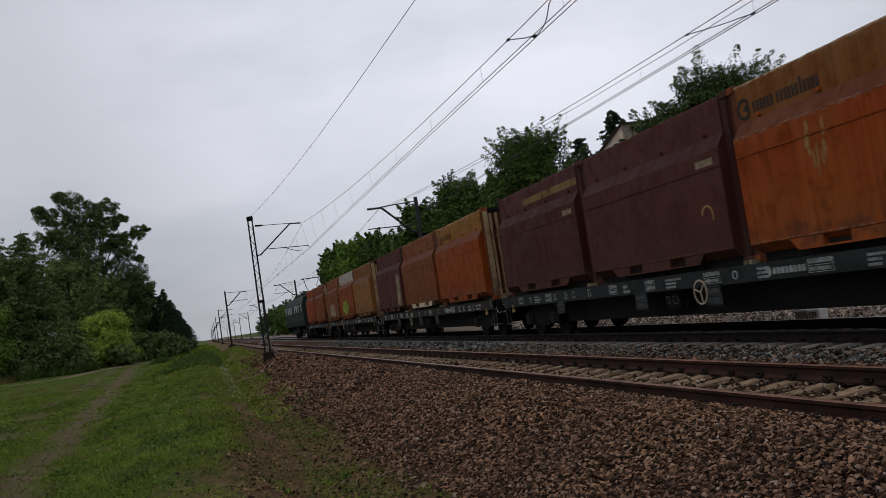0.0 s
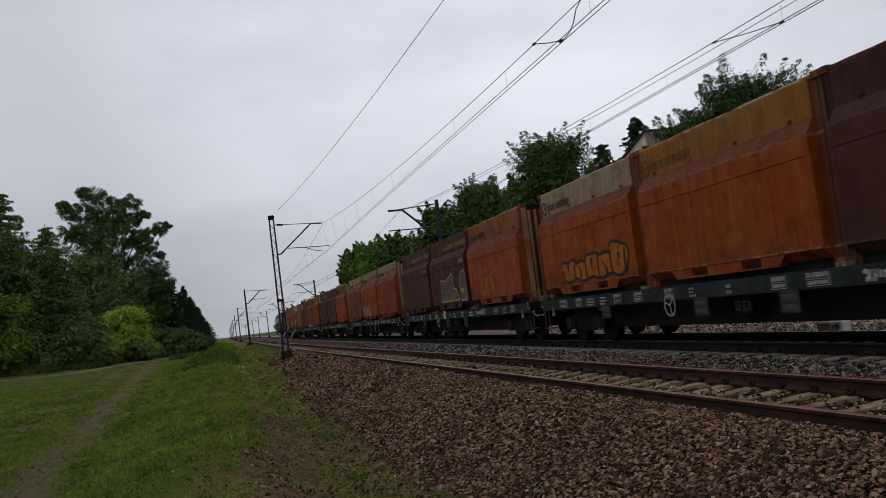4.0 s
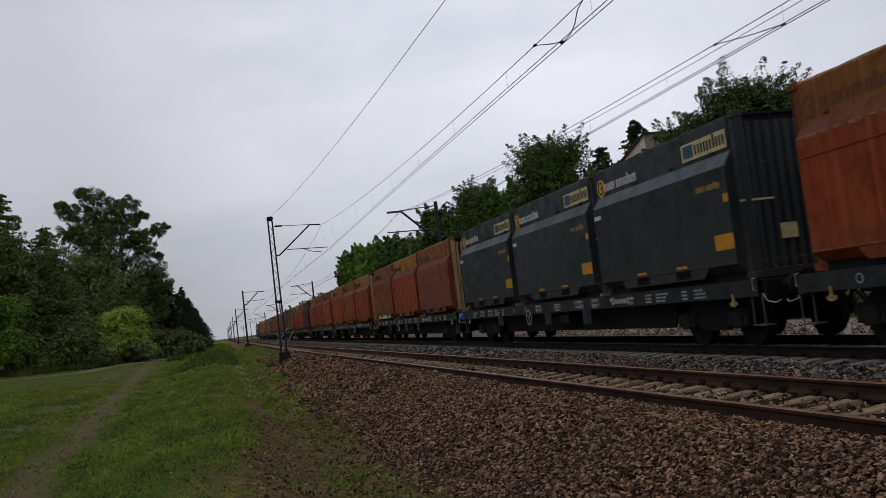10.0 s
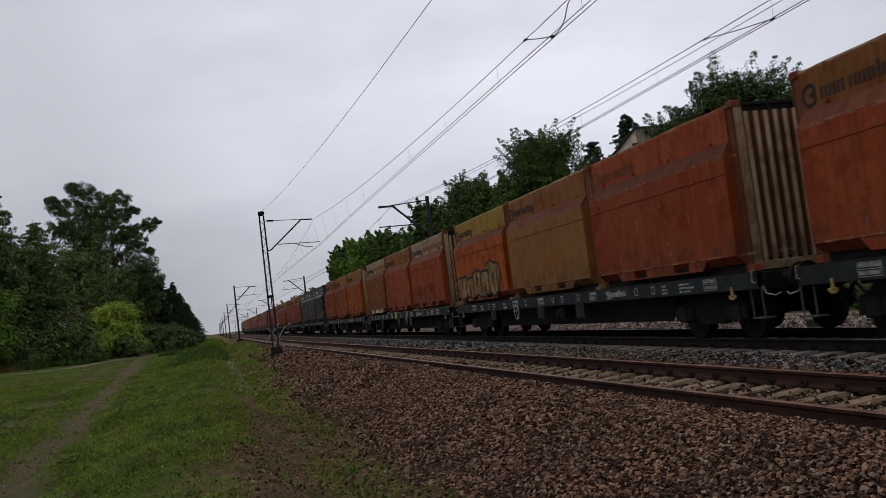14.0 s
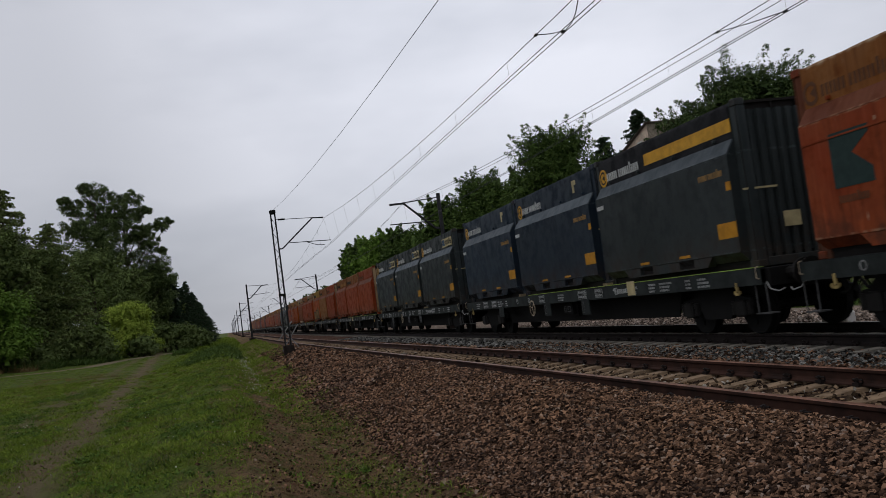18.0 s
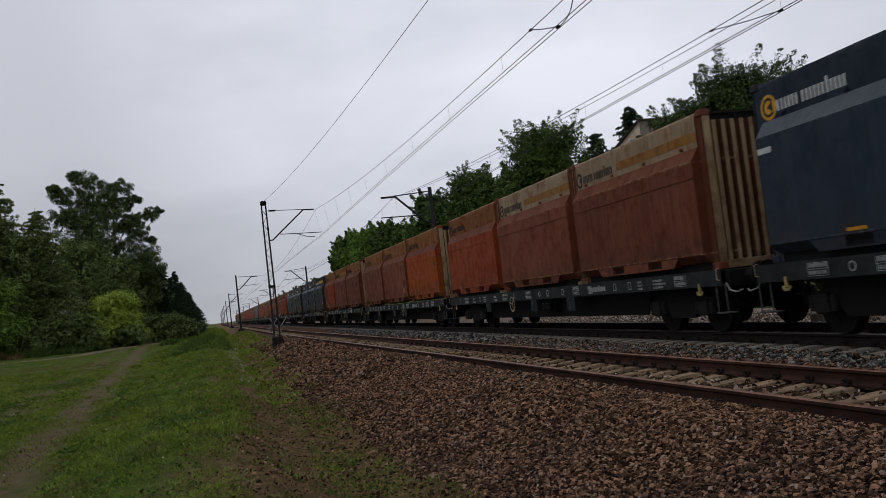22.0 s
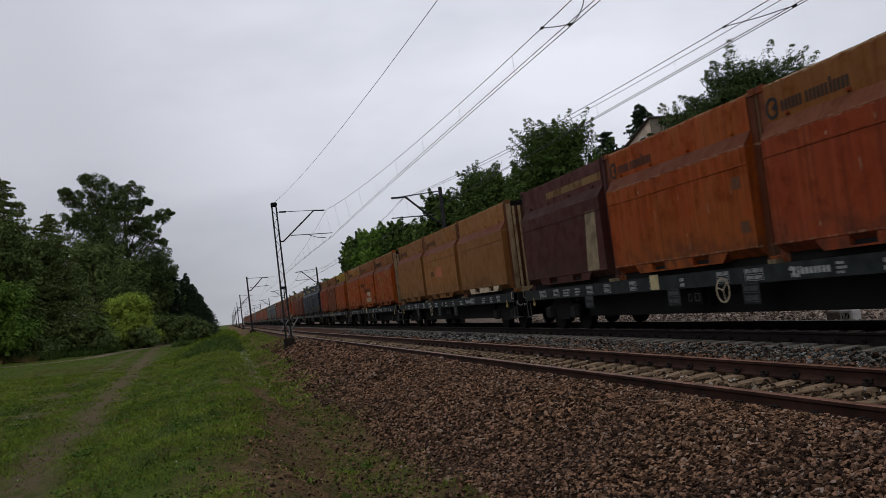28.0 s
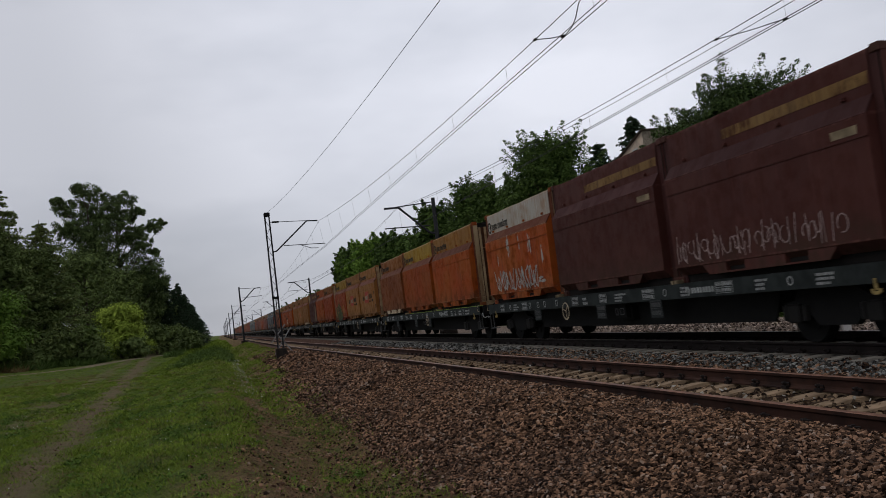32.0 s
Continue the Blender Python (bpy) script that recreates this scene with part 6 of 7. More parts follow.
        put("graffiti_patch", ("sgp",), lambda: blob(71, -1.25, 0.8, 0.5, 0.3, XO - 0.003, 18, 0.3, blob(72, 2.45, 0.5, 0.2, 0.25, XO - 0.003, 12, 0.3)), GOLD, "orange sprayed cloud")
    elif m == "silver_square":
        put("graffiti", ("ss",), lambda: sprayed(SILVER_SHAPES, 1.0, 0.004), SILVER_MARK, "grey sprayed shapes")
        put("graffiti_outline", ("sso",), lambda: outlined(SILVER_SHAPES, 1.04, 0.010, 0.045), SPRAY, "pale sprayed outline")
        put("graffiti_crease", ("ssc",), lambda: scrawl(21, 0.7, 0.42, 0.3, 0.4, 5, 0.02), SAND_MARK)
        put("yellow_mark", ("ssy",), lambda: blob(17, -2.15, 0.72, 0.2, 0.1, XO - 0.006, 12, 0.3), YELLOW_TAG)
    elif m == "orange_tag":
        put("graffiti", ("ot",), lambda: sprayed(ORANGE_SHAPES, 1.0, 0.004), ORANGE_MARK, "bright orange sprayed shapes")
        put("graffiti_crease", ("otc",), lambda: scrawl(31, 1.4, 0.5, 0.3, 0.4, 4, 0.016), FADED_MARK)
    elif m == "rail_red":
        put("red_sign", ("rr",), lambda: plate([(0.95, 0.91), (-0.32, 0.91), (-0.58, 1.55), (0.70, 1.55)], XO - 0.005, 0.004), RED_MARK, "red slanted sign")
        put("sign_writing", ("rb",), lambda: bars(((5, 0.245),), 0.66, 1.1, 0.3, x=XO - 0.01), PALE_MARK)
        put("lettering", ("rl",), lambda: bars(((4, 0.19),), 1.6, 1.08, 0.33, x=XO - 0.006), DARK_MARK, "dark writing, shown as bars")
        put("lettering", ("rg",), lambda: bars(((5, 0.25),), -0.58, 1.12, 0.33, x=XO - 0.006), DARK_MARK)
        put("small_lettering", ("rs",), lambda: bars(((6, 0.10), (2, 0.10)), -0.52, 0.92, 0.13, x=XO - 0.006), FADED_MARK)
        put("small_lettering", ("ro",), lambda: bars(((3, 0.17),), -1.42, 0.92, 0.2, x=XO - 0.006), DARK_MARK)
    elif m == "rail_faint":
        put("red_sign", ("rf",), lambda: plate([(0.7, 0.95), (-0.4, 0.95), (-0.5, 1.35), (0.6, 1.35)], XO - 0.005, 0.004), plain("faded_red_sign", (0.38, 0.12, 0.06), 0.8), "faded red sign")
        put("lettering", ("rfl",), lambda: bars(((4, 0.17),), 1.5, 1.02, 0.26, x=XO - 0.006), FADED_MARK)
    elif m == "wood_words":
        for body, y, z in (("Innovative", 2.35, 1.36), ("Holzwerkstoffe", 1.15, 1.02)):
            cu = bpy.data.curves.new("lettering", "FONT")
            cu.body, cu.size, cu.extrude = body, 0.42, 0.002
            cu.materials.append(FADED_MARK)
            o = new("lettering", cu)
            o.parent = c
            o.matrix_basis = pose(XO - 0.005, y, z, 90, 0, -90)
        put("pale_patch", ("ww1",), lambda: plate([(0.0, 0.78), (-1.2, 0.78), (-1.2, 1.0), (0.0, 1.0)], XO - 0.004, 0.003), PALE_MARK)
        put("pale_patch", ("ww2",), lambda: plate([(0.4, 0.42), (-1.3, 0.42), (-1.3, 0.66), (0.4, 0.66)], XO - 0.004, 0.003), PALE_MARK)
    elif m == "flakes":
        chips("flaked_patch", "fl", 1, ((1.3, 1.45, 0.35, 0.16), (1.2, 1.15, 0.16, 0.22), (-0.1, 1.5, 0.28, 0.2), (-0.2, 1.15, 0.2, 0.22), (1.0, 0.55, 0.14, 0.2), (0.2, 0.5, 0.18, 0.18), (-0.5, 0.5, 0.2, 0.17), (-1.0, 0.48, 0.3, 0.12), (1.9, 0.7, 0.1, 0.2), (-2.5, 1.0, 0.1, 0.2)), FLAKE, "pale flaked paint")
    elif m == "blotch":
        chips("flaked_patch", "bl", 3, ((0.9, 1.66, 0.55, 0.13), (0.5, 1.2, 0.2, 0.4), (0.5, 0.62, 0.24, 0.2), (-0.6, 1.3, 0.18, 0.15), (-1.2, 1.75, 0.2, 0.2), (-1.9, 1.72, 0.25, 0.22)), SAND_MARK, "pale flaked paint")
    elif m == "drips":
        chips("flaked_patch", "dr", 4, ((1.0, 1.6, 0.10, 0.22), (0.9, 1.35, 0.05, 0.3), (0.72, 1.5, 0.06, 0.26), (-0.7, 1.6, 0.12, 0.16), (-0.85, 1.4, 0.05, 0.22), (-1.0, 1.25, 0.04, 0.2), (-0.9, 0.6, 0.12, 0.03)), SAND_MARK, "yellowish runs of paint")
    elif m == "stain":
        put("yellow_stain", ("st",), lambda: ring(-2.15, 0.9, 0.15, 0.19, XO - 0.005, None, 0.2, 3.6), SAND_MARK)
    elif m == "pale_strip":
        put("pale_strip", ("ps",), lambda: plate([(-1.65, PB + 0.02), (-2.35, PB + 0.02), (-2.48, 1.7), (-1.9, 1.7)], XO - 0.004, 0.003), PALE_STRIP, "pale upright patch")
    elif m == "plate":
        put("small_plate", ("pp",), lambda: plate([(-2.02, 1.72), (-2.55, 1.72), (-2.55, 1.84), (-2.02, 1.84)], XO - 0.005, 0.004), PALE_STRIP, "small pale plate")
    elif m == "band_gold":
        put("gold_stripe", ("bg",), lambda: plate([(0.9, 2.36), (-2.7, 2.36), (-2.7, 2.53), (0.9, 2.53)], XI - 0.005, 0.004), WORN_GOLD, "worn yellow stripe")
    elif m == "nicks":
        put("scrape", ("nk",), lambda: patches(7, ((-0.4, 1.45, 0.012, 0.06), (0.6, 1.2, 0.014, 0.1), (1.6, 0.50, 0.018, 0.05), (-1.4, 1.1, 0.014, 0.12), (-0.6, 0.5, 0.02, 0.07), (-2.2, 1.3, 0.012, 0.07), (1.2, 1.75, 0.025, 0.03), (0.2, 1.78, 0.015, 0.05), (-0.55, 0.7, 0.025, 0.04))), WORN, "small pale scrapes")
    elif m == "tan_patches":
        put("painted_patch", ("tp1",), lambda: plate([(-1.95, 0.47), (-2.34, 0.47), (-2.34, 0.70), (-1.95, 0.70)], XO - 0.005, 0.004), SAND_MARK, "tan painted patch")
        put("painted_patch", ("tp2",), lambda: plate([(-2.2, 0.85), (-2.4, 0.85), (-2.4, 1.04), (-2.2, 1.04)], XO - 0.005, 0.004), HOLE, "dark painted patch")
        put("data_print", ("tp3",), lambda: plate([(-2.0, 1.73), (-2.42, 1.73), (-2.42, 1.82), (-2.0, 1.82)], XO - 0.006, 0.003, plate([(-2.25, 1.10), (-2.4, 1.10), (-2.4, 1.2), (-2.25, 1.2)], XO - 0.006, 0.003)), WORN, "worn data print")
    elif m == "dark_tags":
        put("dark_sticker", ("dt",), lambda: plate([(-2.35, 0.55), (-2.6, 0.55), (-2.6, 0.75), (-2.35, 0.75)], XO - 0.004, 0.003), FADED_MARK)
        put("dark_sticker", ("dt2",), lambda: plate([(-2.25, 1.3), (-2.5, 1.3), (-2.5, 1.5), (-2.25, 1.5)], XO - 0.004, 0.003), FADED_MARK)


# ---------------------------------------------------------------- wagons
FLAKE = plain("flaked_primer", (0.33, 0.22, 0.14), 0.85, grain=0.4, scale=5)
SPRAY = plain("thin_white_spray", (0.30, 0.285, 0.26), 0.8, grain=0.4, scale=5)
GRAFFITI_TAN = plain("olive_tan_spray", (0.19, 0.115, 0.042), 0.8, grain=0.45, scale=2)
PALE_STRIP = plain("tan_bare_patch", (0.2, 0.155, 0.095), 0.85, grain=0.4, scale=3)
STEP_GREY = plain("dusty_step_steel", (0.07, 0.07, 0.07), 0.7, 0.2)
STENCIL = plain("dusty_stencil_paint", (0.25, 0.255, 0.25), 0.8, grain=0.4)
STENCIL_BRIGHT = plain("pale_stencil_paint", (0.27, 0.28, 0.27), 0.8, grain=0.3)
def bogie_side_bm():
    bm = bmesh.new()
    out = [(1.25, 0.52), (1.2, 0.66), (0.75, 0.72), (0.5, 0.86), (-0.5, 0.86), (-0.75, 0.72), (-1.2, 0.66), (-1.25, 0.52), (-0.62, 0.5), (-0.42, 0.3), (0.42, 0.3), (0.62, 0.5)]
    plate(out, -1.06, 0.12, bm)
    return bm


WHEELS = []


def bogie(w, y):
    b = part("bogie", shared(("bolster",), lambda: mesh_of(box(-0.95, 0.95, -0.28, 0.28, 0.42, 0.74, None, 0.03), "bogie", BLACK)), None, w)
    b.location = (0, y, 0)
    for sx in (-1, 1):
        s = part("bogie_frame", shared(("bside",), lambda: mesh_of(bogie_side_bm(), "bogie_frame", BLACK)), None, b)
        if sx > 0:
            s.rotation_euler = (0, 0, math.pi)
        for sy in (-0.9, 0.9):
            a = part("axle_box", shared(("abox",), lambda: mesh_of(box(-1.15, -1.0, -0.16, 0.16, 0.34, 0.64, None, 0.03), "axle_box", IRON)), None, b)
            a.location = (0, sy, 0)
            if sx > 0:
                a.rotation_euler, a.location = (0, 0, math.pi), (0, sy, 0)
            for dy in (-0.24, 0.24):
                sp = part("spring", shared(("spr",), lambda: mesh_of(tube(bmesh.new(), [(0, 0, 0.38), (0, 0, 0.62)], 0.07, 8), "spring", IRON)), None, b)
                sp.location = (sx * 1.07, sy + dy, 0)
    for sy in (-0.9, 0.9):
        ws = part("wheelset", shared(("axle",), lambda: mesh_of(wheel_set_bm(), "wheelset", BLACK)), None, b)
        ws.location = (0, sy, 0.46)
        WHEELS.append((ws, w, sy))
    return b


def wheel_set_bm():
    bm = tube(bmesh.new(), [(-1.0, 0, 0), (1.0, 0, 0)], 0.08, 8)
    for s in (-1, 1):
        wheel_disc(bm, s * 0.69, s * 0.82, 0, 0, 0.45, 24)
        wheel_disc(bm, s * 0.66, s * 0.70, 0, 0, 0.478, 24)
        for k in range(4):
            a = k * math.pi / 2
            tube(bm, [(s * 0.825, 0.24 * math.cos(a), 0.24 * math.sin(a)), (s * 0.84, 0.24 * math.cos(a), 0.24 * math.sin(a))], 0.06, 8)
    return bm


def hook_bm():
    bm = bmesh.new()
    x = -1.40
    plate([(0.026, 0.95), (-0.026, 0.95), (-0.026, 0.79), (0.026, 0.79)], x, 0.03, bm)
    plate([(0.095, 0.81), (0.095, 0.76), (0.04, 0.73), (-0.04, 0.73), (-0.095, 0.76), (-0.095, 0.81), (-0.06, 0.81), (-0.045, 0.775), (0.045, 0.775), (0.06, 0.81)], x - 0.002, 0.03, bm)
    return bm


def small_print(seed, y0, y1, x, z0=0.92, z1=1.12):
    """Stencilled signs along the frame, as bars: lines of writing, boxed tables, rings."""
    r = random.Random(seed)
    bm = bmesh.new()

    def line(a, b, z, h):
        p = a
        while p > b:
            q = r.uniform(0.018, 0.04)
            plate([(p, z), (p - q, z), (p - q, z + h), (p, z + h)], x, 0.003, bm)
            p -= q + 0.016

    y = y0
    while y > y1 + 0.3:
        kind = r.random()
        if kind < 0.3:
            w = r.uniform(0.35, 0.55)
            frame_box(y, y - w, z0, z1, x, bm, 0.009)
            mid = (z0 + z1) / 2
            plate([(y, mid), (y - w, mid), (y - w, mid + 0.009), (y, mid + 0.009)], x, 0.003, bm)
            line(y - 0.03, y - w + 0.05, z0 + 0.025, (z1 - z0) * 0.28)
            line(y - 0.03, y - w + 0.05, mid + 0.03, (z1 - z0) * 0.28)
        elif kind < 0.75:
            w = r.uniform(0.2, 0.6)
            rows = r.choice((2, 3, 3))
            for k in range(rows):
                line(y, y - w * r.uniform(0.6, 1.0), z1 - (k + 1) * (z1 - z0) / rows, (z1 - z0) / rows * 0.6)
        elif kind < 0.88:
            w = 0.16
            ring(y - 0.08, (z0 + z1) / 2, 0.055, 0.075, x, bm, 0, 6.2832, 12)
        else:
            w = 0.14
            frame_box(y, y - w, z0 + 0.02, z1 - 0.02, x, bm, 0.02)
        y -= w + r.uniform(0.15, 0.55) + (0.7 if abs(y) < 5.0 else 0.0) * r.random()
    return bm


def frame_box(y0, y1, z0, z1, x, bm=None, t=0.012):
    bm = bm or bmesh.new()
    for a in ([(y0, z0), (y1, z0), (y1, z0 + t), (y0, z0 + t)], [(y0, z1 - t), (y1, z1 - t), (y1, z1), (y0, z1)],
              [(y0, z0), (y0 - t, z0), (y0 - t, z1), (y0, z1)], [(y1 + t, z0), (y1, z0), (y1, z1), (y1 + t, z1)]):
        plate(a, x, 0.003, bm)
    return bm


WHEEL_AT = {n: -1.65 for n in (-2, -1, 2, 7, 12, 13, 15, 16, 17, 19, 20, 21)}
WHEEL_AT.update({3: -2.3, 8: 2.5, 22: 2.4})


def wagon(style, half, seed, lime=False, tag="", blue=False):
    mat = FRAME if style == "green" else FRAME_BROWN
    w = thing("flat_wagon", ("dark green-grey" if style == "green" else "dusty brown-grey") + " container flat wagon with white stencilled signs", "wagon", group="wagons of the freight train")
    chan = [(-1.39, 0.88), (-1.30, 0.88), (-1.30, 0.905), (-1.375, 0.905), (-1.375, 1.135), (-1.30, 1.135), (-1.30, 1.16), (-1.39, 1.16)]
    key = (style, half)
    for sx in (-1, 1):
        s = part("solebar", shared(("sole",) + key, lambda: mesh_of(prism(chan, -half, half), "solebar", mat)), None, w)
        if sx > 0:
            s.rotation_euler = (0, 0, math.pi)
    deep = half * 0.56
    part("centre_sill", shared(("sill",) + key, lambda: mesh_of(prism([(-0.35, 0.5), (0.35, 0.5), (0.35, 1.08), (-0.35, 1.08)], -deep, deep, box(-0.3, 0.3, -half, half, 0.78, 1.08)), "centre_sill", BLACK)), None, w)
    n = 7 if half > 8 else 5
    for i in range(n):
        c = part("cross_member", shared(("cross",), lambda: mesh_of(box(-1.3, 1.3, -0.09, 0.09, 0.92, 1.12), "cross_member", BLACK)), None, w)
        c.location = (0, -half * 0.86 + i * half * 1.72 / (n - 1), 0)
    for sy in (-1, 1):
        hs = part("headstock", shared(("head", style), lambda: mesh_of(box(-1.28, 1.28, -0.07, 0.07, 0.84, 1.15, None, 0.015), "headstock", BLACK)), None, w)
        hs.location = (0, sy * half, 0)
        for sx in (-1, 1):
            bf = part("buffer", shared(("buf",), lambda: mesh_of(tube(tube(bmesh.new(), [(0, 0, 0), (0, 0.3, 0)], 0.11, 10), [(0, 0.28, 0), (0, 0.36, 0)], 0.09, 10), "buffer", IRON)), None, hs)
            bf.location = (sx * 0.875, 0.05 * sy, 1.02)
            bf.rotation_euler = (0, 0, 0 if sy > 0 else math.pi)
            head = part("buffer_head", shared(("bufh",), lambda: mesh_of(tube(bmesh.new(), [(0, 0.36, 0), (0, 0.41, 0)], [0.225, 0.215], 16), "buffer_head", IRON)), None, hs)
            head.location = (sx * 0.875, 0.05 * sy, 1.02)
            head.rotation_euler = (0, 0, 0 if sy > 0 else math.pi)
        hose = part("brake_hose", shared(("hose",), lambda: mesh_of(tube(bmesh.new(), [(-0.4, 0, 0.85), (-0.42, 0.2, 0.62), (-0.4, 0.42, 0.6)], 0.03, 6), "brake_hose", BLACK)), None, hs)
        hose.rotation_euler = (0, 0, 0 if sy > 0 else math.pi)
        rod = part("coupling_handle", shared(("rod",), lambda: mesh_of(tube(bmesh.new(), [(-1.3, 0.0, 0.92), (-1.32, 0.12, 0.80), (-1.32, 0.34, 0.76), (-1.28, 0.44, 0.80)], 0.012, 5), "coupling_handle", STENCIL)), None, hs, "pale bent coupling handle")
        rod.scale = (1, sy, 1)
        hk = part("lashing_hook", shared(("lhook", sy), lambda: mesh_of(hook_bm(), "lashing_hook", HOOK_YELLOW)), None, w, "faded yellow hook")
        hk.location = (0, sy * (half - 0.75), 0)
        st = part("step", shared(("step",), lambda: mesh_of(tube(tube(box(-1.38, -1.16, -0.17, 0.17, 0.40, 0.42), [(-1.34, -0.15, 0.41), (-1.34, -0.15, 0.9)], 0.013, 5), [(-1.34, 0.15, 0.41), (-1.34, 0.15, 0.9)], 0.013, 5), "step", STEP_GREY)), None, w, "pale step tread")
        st.location = (0, sy * (half - 0.12), 0)
        gr = part("grab_rail", shared(("grab",), lambda: mesh_of(tube(bmesh.new(), [(-1.39, 0.12, 0.98), (-1.44, 0.12, 0.99), (-1.44, 0.12, 1.17), (-1.39, 0.12, 1.18)], 0.011, 5), "grab_rail", PALE_MARK)), None, w)
        gr.location = (0, sy * (half - 0.05) - 0.12, 0)
    for sy in (-1, 1):
        bogie(w, sy * (half - 2.05))
    if half > 8:
        hw = part("hand_wheel", shared(("hw",), lambda: mesh_of(ring(0, 0, 0.19, 0.222, -1.47, None, 0, 6.2832, 24), "hand_wheel", PALE_MARK)), None, w, "pale brake hand wheel")
        hw.location = (0, WHEEL_AT.get(seed - 6, 1.9), 0.80)
        for k in range(3):
            a = k * 2.0944 + 0.3
            part("spoke", shared(("spoke", k), lambda: mesh_of(ribbon_bm([(0, 0), (0.19 * math.cos(a), 0.19 * math.sin(a))], 0.026, -1.468), "spoke", PALE_MARK)), None, hw)
        for y, h, m in ((4.75, 0.30, mat), (0.55, 0.34, mat), (-2.1, 0.36, mat)):
            p = part("sign_plate", shared(("hang", style, h), lambda: mesh_of(plate([(0.24, 0.9 - h), (-0.24, 0.9 - h), (-0.24, 0.9), (0.24, 0.9)], -1.41, 0.02), "sign_plate", m)), None, w)
            p.location = (0, y + 0.3 * ((seed * 37) % 5 - 2) / 2, 0)
            part("sign_writing", shared(("hb", h, seed % 3), lambda: mesh_of(small_print(seed % 3 + 50, 0.2, -0.2, -1.414, 0.93 - h, 0.88), "sign_writing", STEP_GREY)), None, p)["kind"] = "stuff"
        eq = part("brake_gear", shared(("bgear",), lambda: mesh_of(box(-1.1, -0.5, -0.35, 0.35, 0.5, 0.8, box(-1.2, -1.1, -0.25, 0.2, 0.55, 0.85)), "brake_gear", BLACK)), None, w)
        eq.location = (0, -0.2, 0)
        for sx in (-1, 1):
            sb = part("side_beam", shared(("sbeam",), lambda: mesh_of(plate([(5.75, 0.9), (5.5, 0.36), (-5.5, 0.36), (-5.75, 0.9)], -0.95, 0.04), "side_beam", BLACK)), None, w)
            if sx > 0:
                sb.rotation_euler = (0, 0, math.pi)
        for y, wd in ((-0.05, 0.09), (0.22, 0.06)):
            q = part("brake_lever", shared(("blev", wd), lambda: mesh_of(frame_box(wd, -wd, 0.62, 0.77, -1.3, None, 0.016), "brake_lever", STEP_GREY)), None, w)
            q.location = (0, y - 0.4, 0)
        # the owner's mark, as plain shapes
        lg = bmesh.new()
        ring(-3.55, 1.01, 0.03, 0.085, -1.396, lg, 0.4, 4.4, 12)
        part("owner_mark", shared(("own",), lambda: mesh_of(lg_bars(lg), "owner_mark", STENCIL_BRIGHT)), None, w, "white owner's mark, shown as bars")["kind"] = "stuff"
        for y in (3.1, -3.05):
            for dy in (-0.07, 0.07):
                pn = part("container_pin", shared(("pin",), lambda: mesh_of(box(-1.38, -1.22, -0.03, 0.03, 1.16, 1.23), "container_pin", PALE_STRIP)), None, w)
                pn.location = (0, y + dy, 0)
    part("stencilled_sign", shared(("print", half, seed % 6), lambda: mesh_of(small_print(seed % 6, half - 1.3, -half + 1.2, -1.394), "stencilled_sign", STENCIL)), None, w, "white stencilled signs, shown as bars")["kind"] = "stuff"
    if lime:
        part("edge_strip", shared(("lime", half), lambda: mesh_of(box(-1.395, -1.2, -half * 0.98, half * 0.25, 1.163, 1.175), "edge_strip", LIME_EDGE)), None, w, "lime green edge strip")
    if tag:
        y = {"a": 1.0, "b": -4.4, "c": 0.2}[tag]
        part("placard", shared(("plc", tag), lambda: mesh_of(plate([(y + 0.18, 0.9), (y - 0.18, 0.9), (y - 0.18, 1.2), (y + 0.18, 1.2)], -1.40, 0.006), "placard", CREAM_PLATE)), None, w, "pale yellow placard")
    if blue:
        cp = part("hose_cap", shared(("cap",), lambda: mesh_of(tube(bmesh.new(), [(-1.2, 0, 1.0), (-1.2, -0.3, 1.0)], 0.13, 10), "hose_cap", CAP_BLUE)), None, w, "blue cap")
        cp.location = (0, -half - 0.12, 0)
    return w


def ribbon_bm(pts, w, x):
    bm = bmesh.new()
    ribbon(bm, pts, w, x)
    return bm


def lg_bars(bm):
    y = -3.68
    for i in range(8):
        plate([(y, 0.96), (y - 0.075, 0.96), (y - 0.075, 1.06), (y, 1.06)], -1.394, 0.003, bm)
        y -= 0.1
    return bm


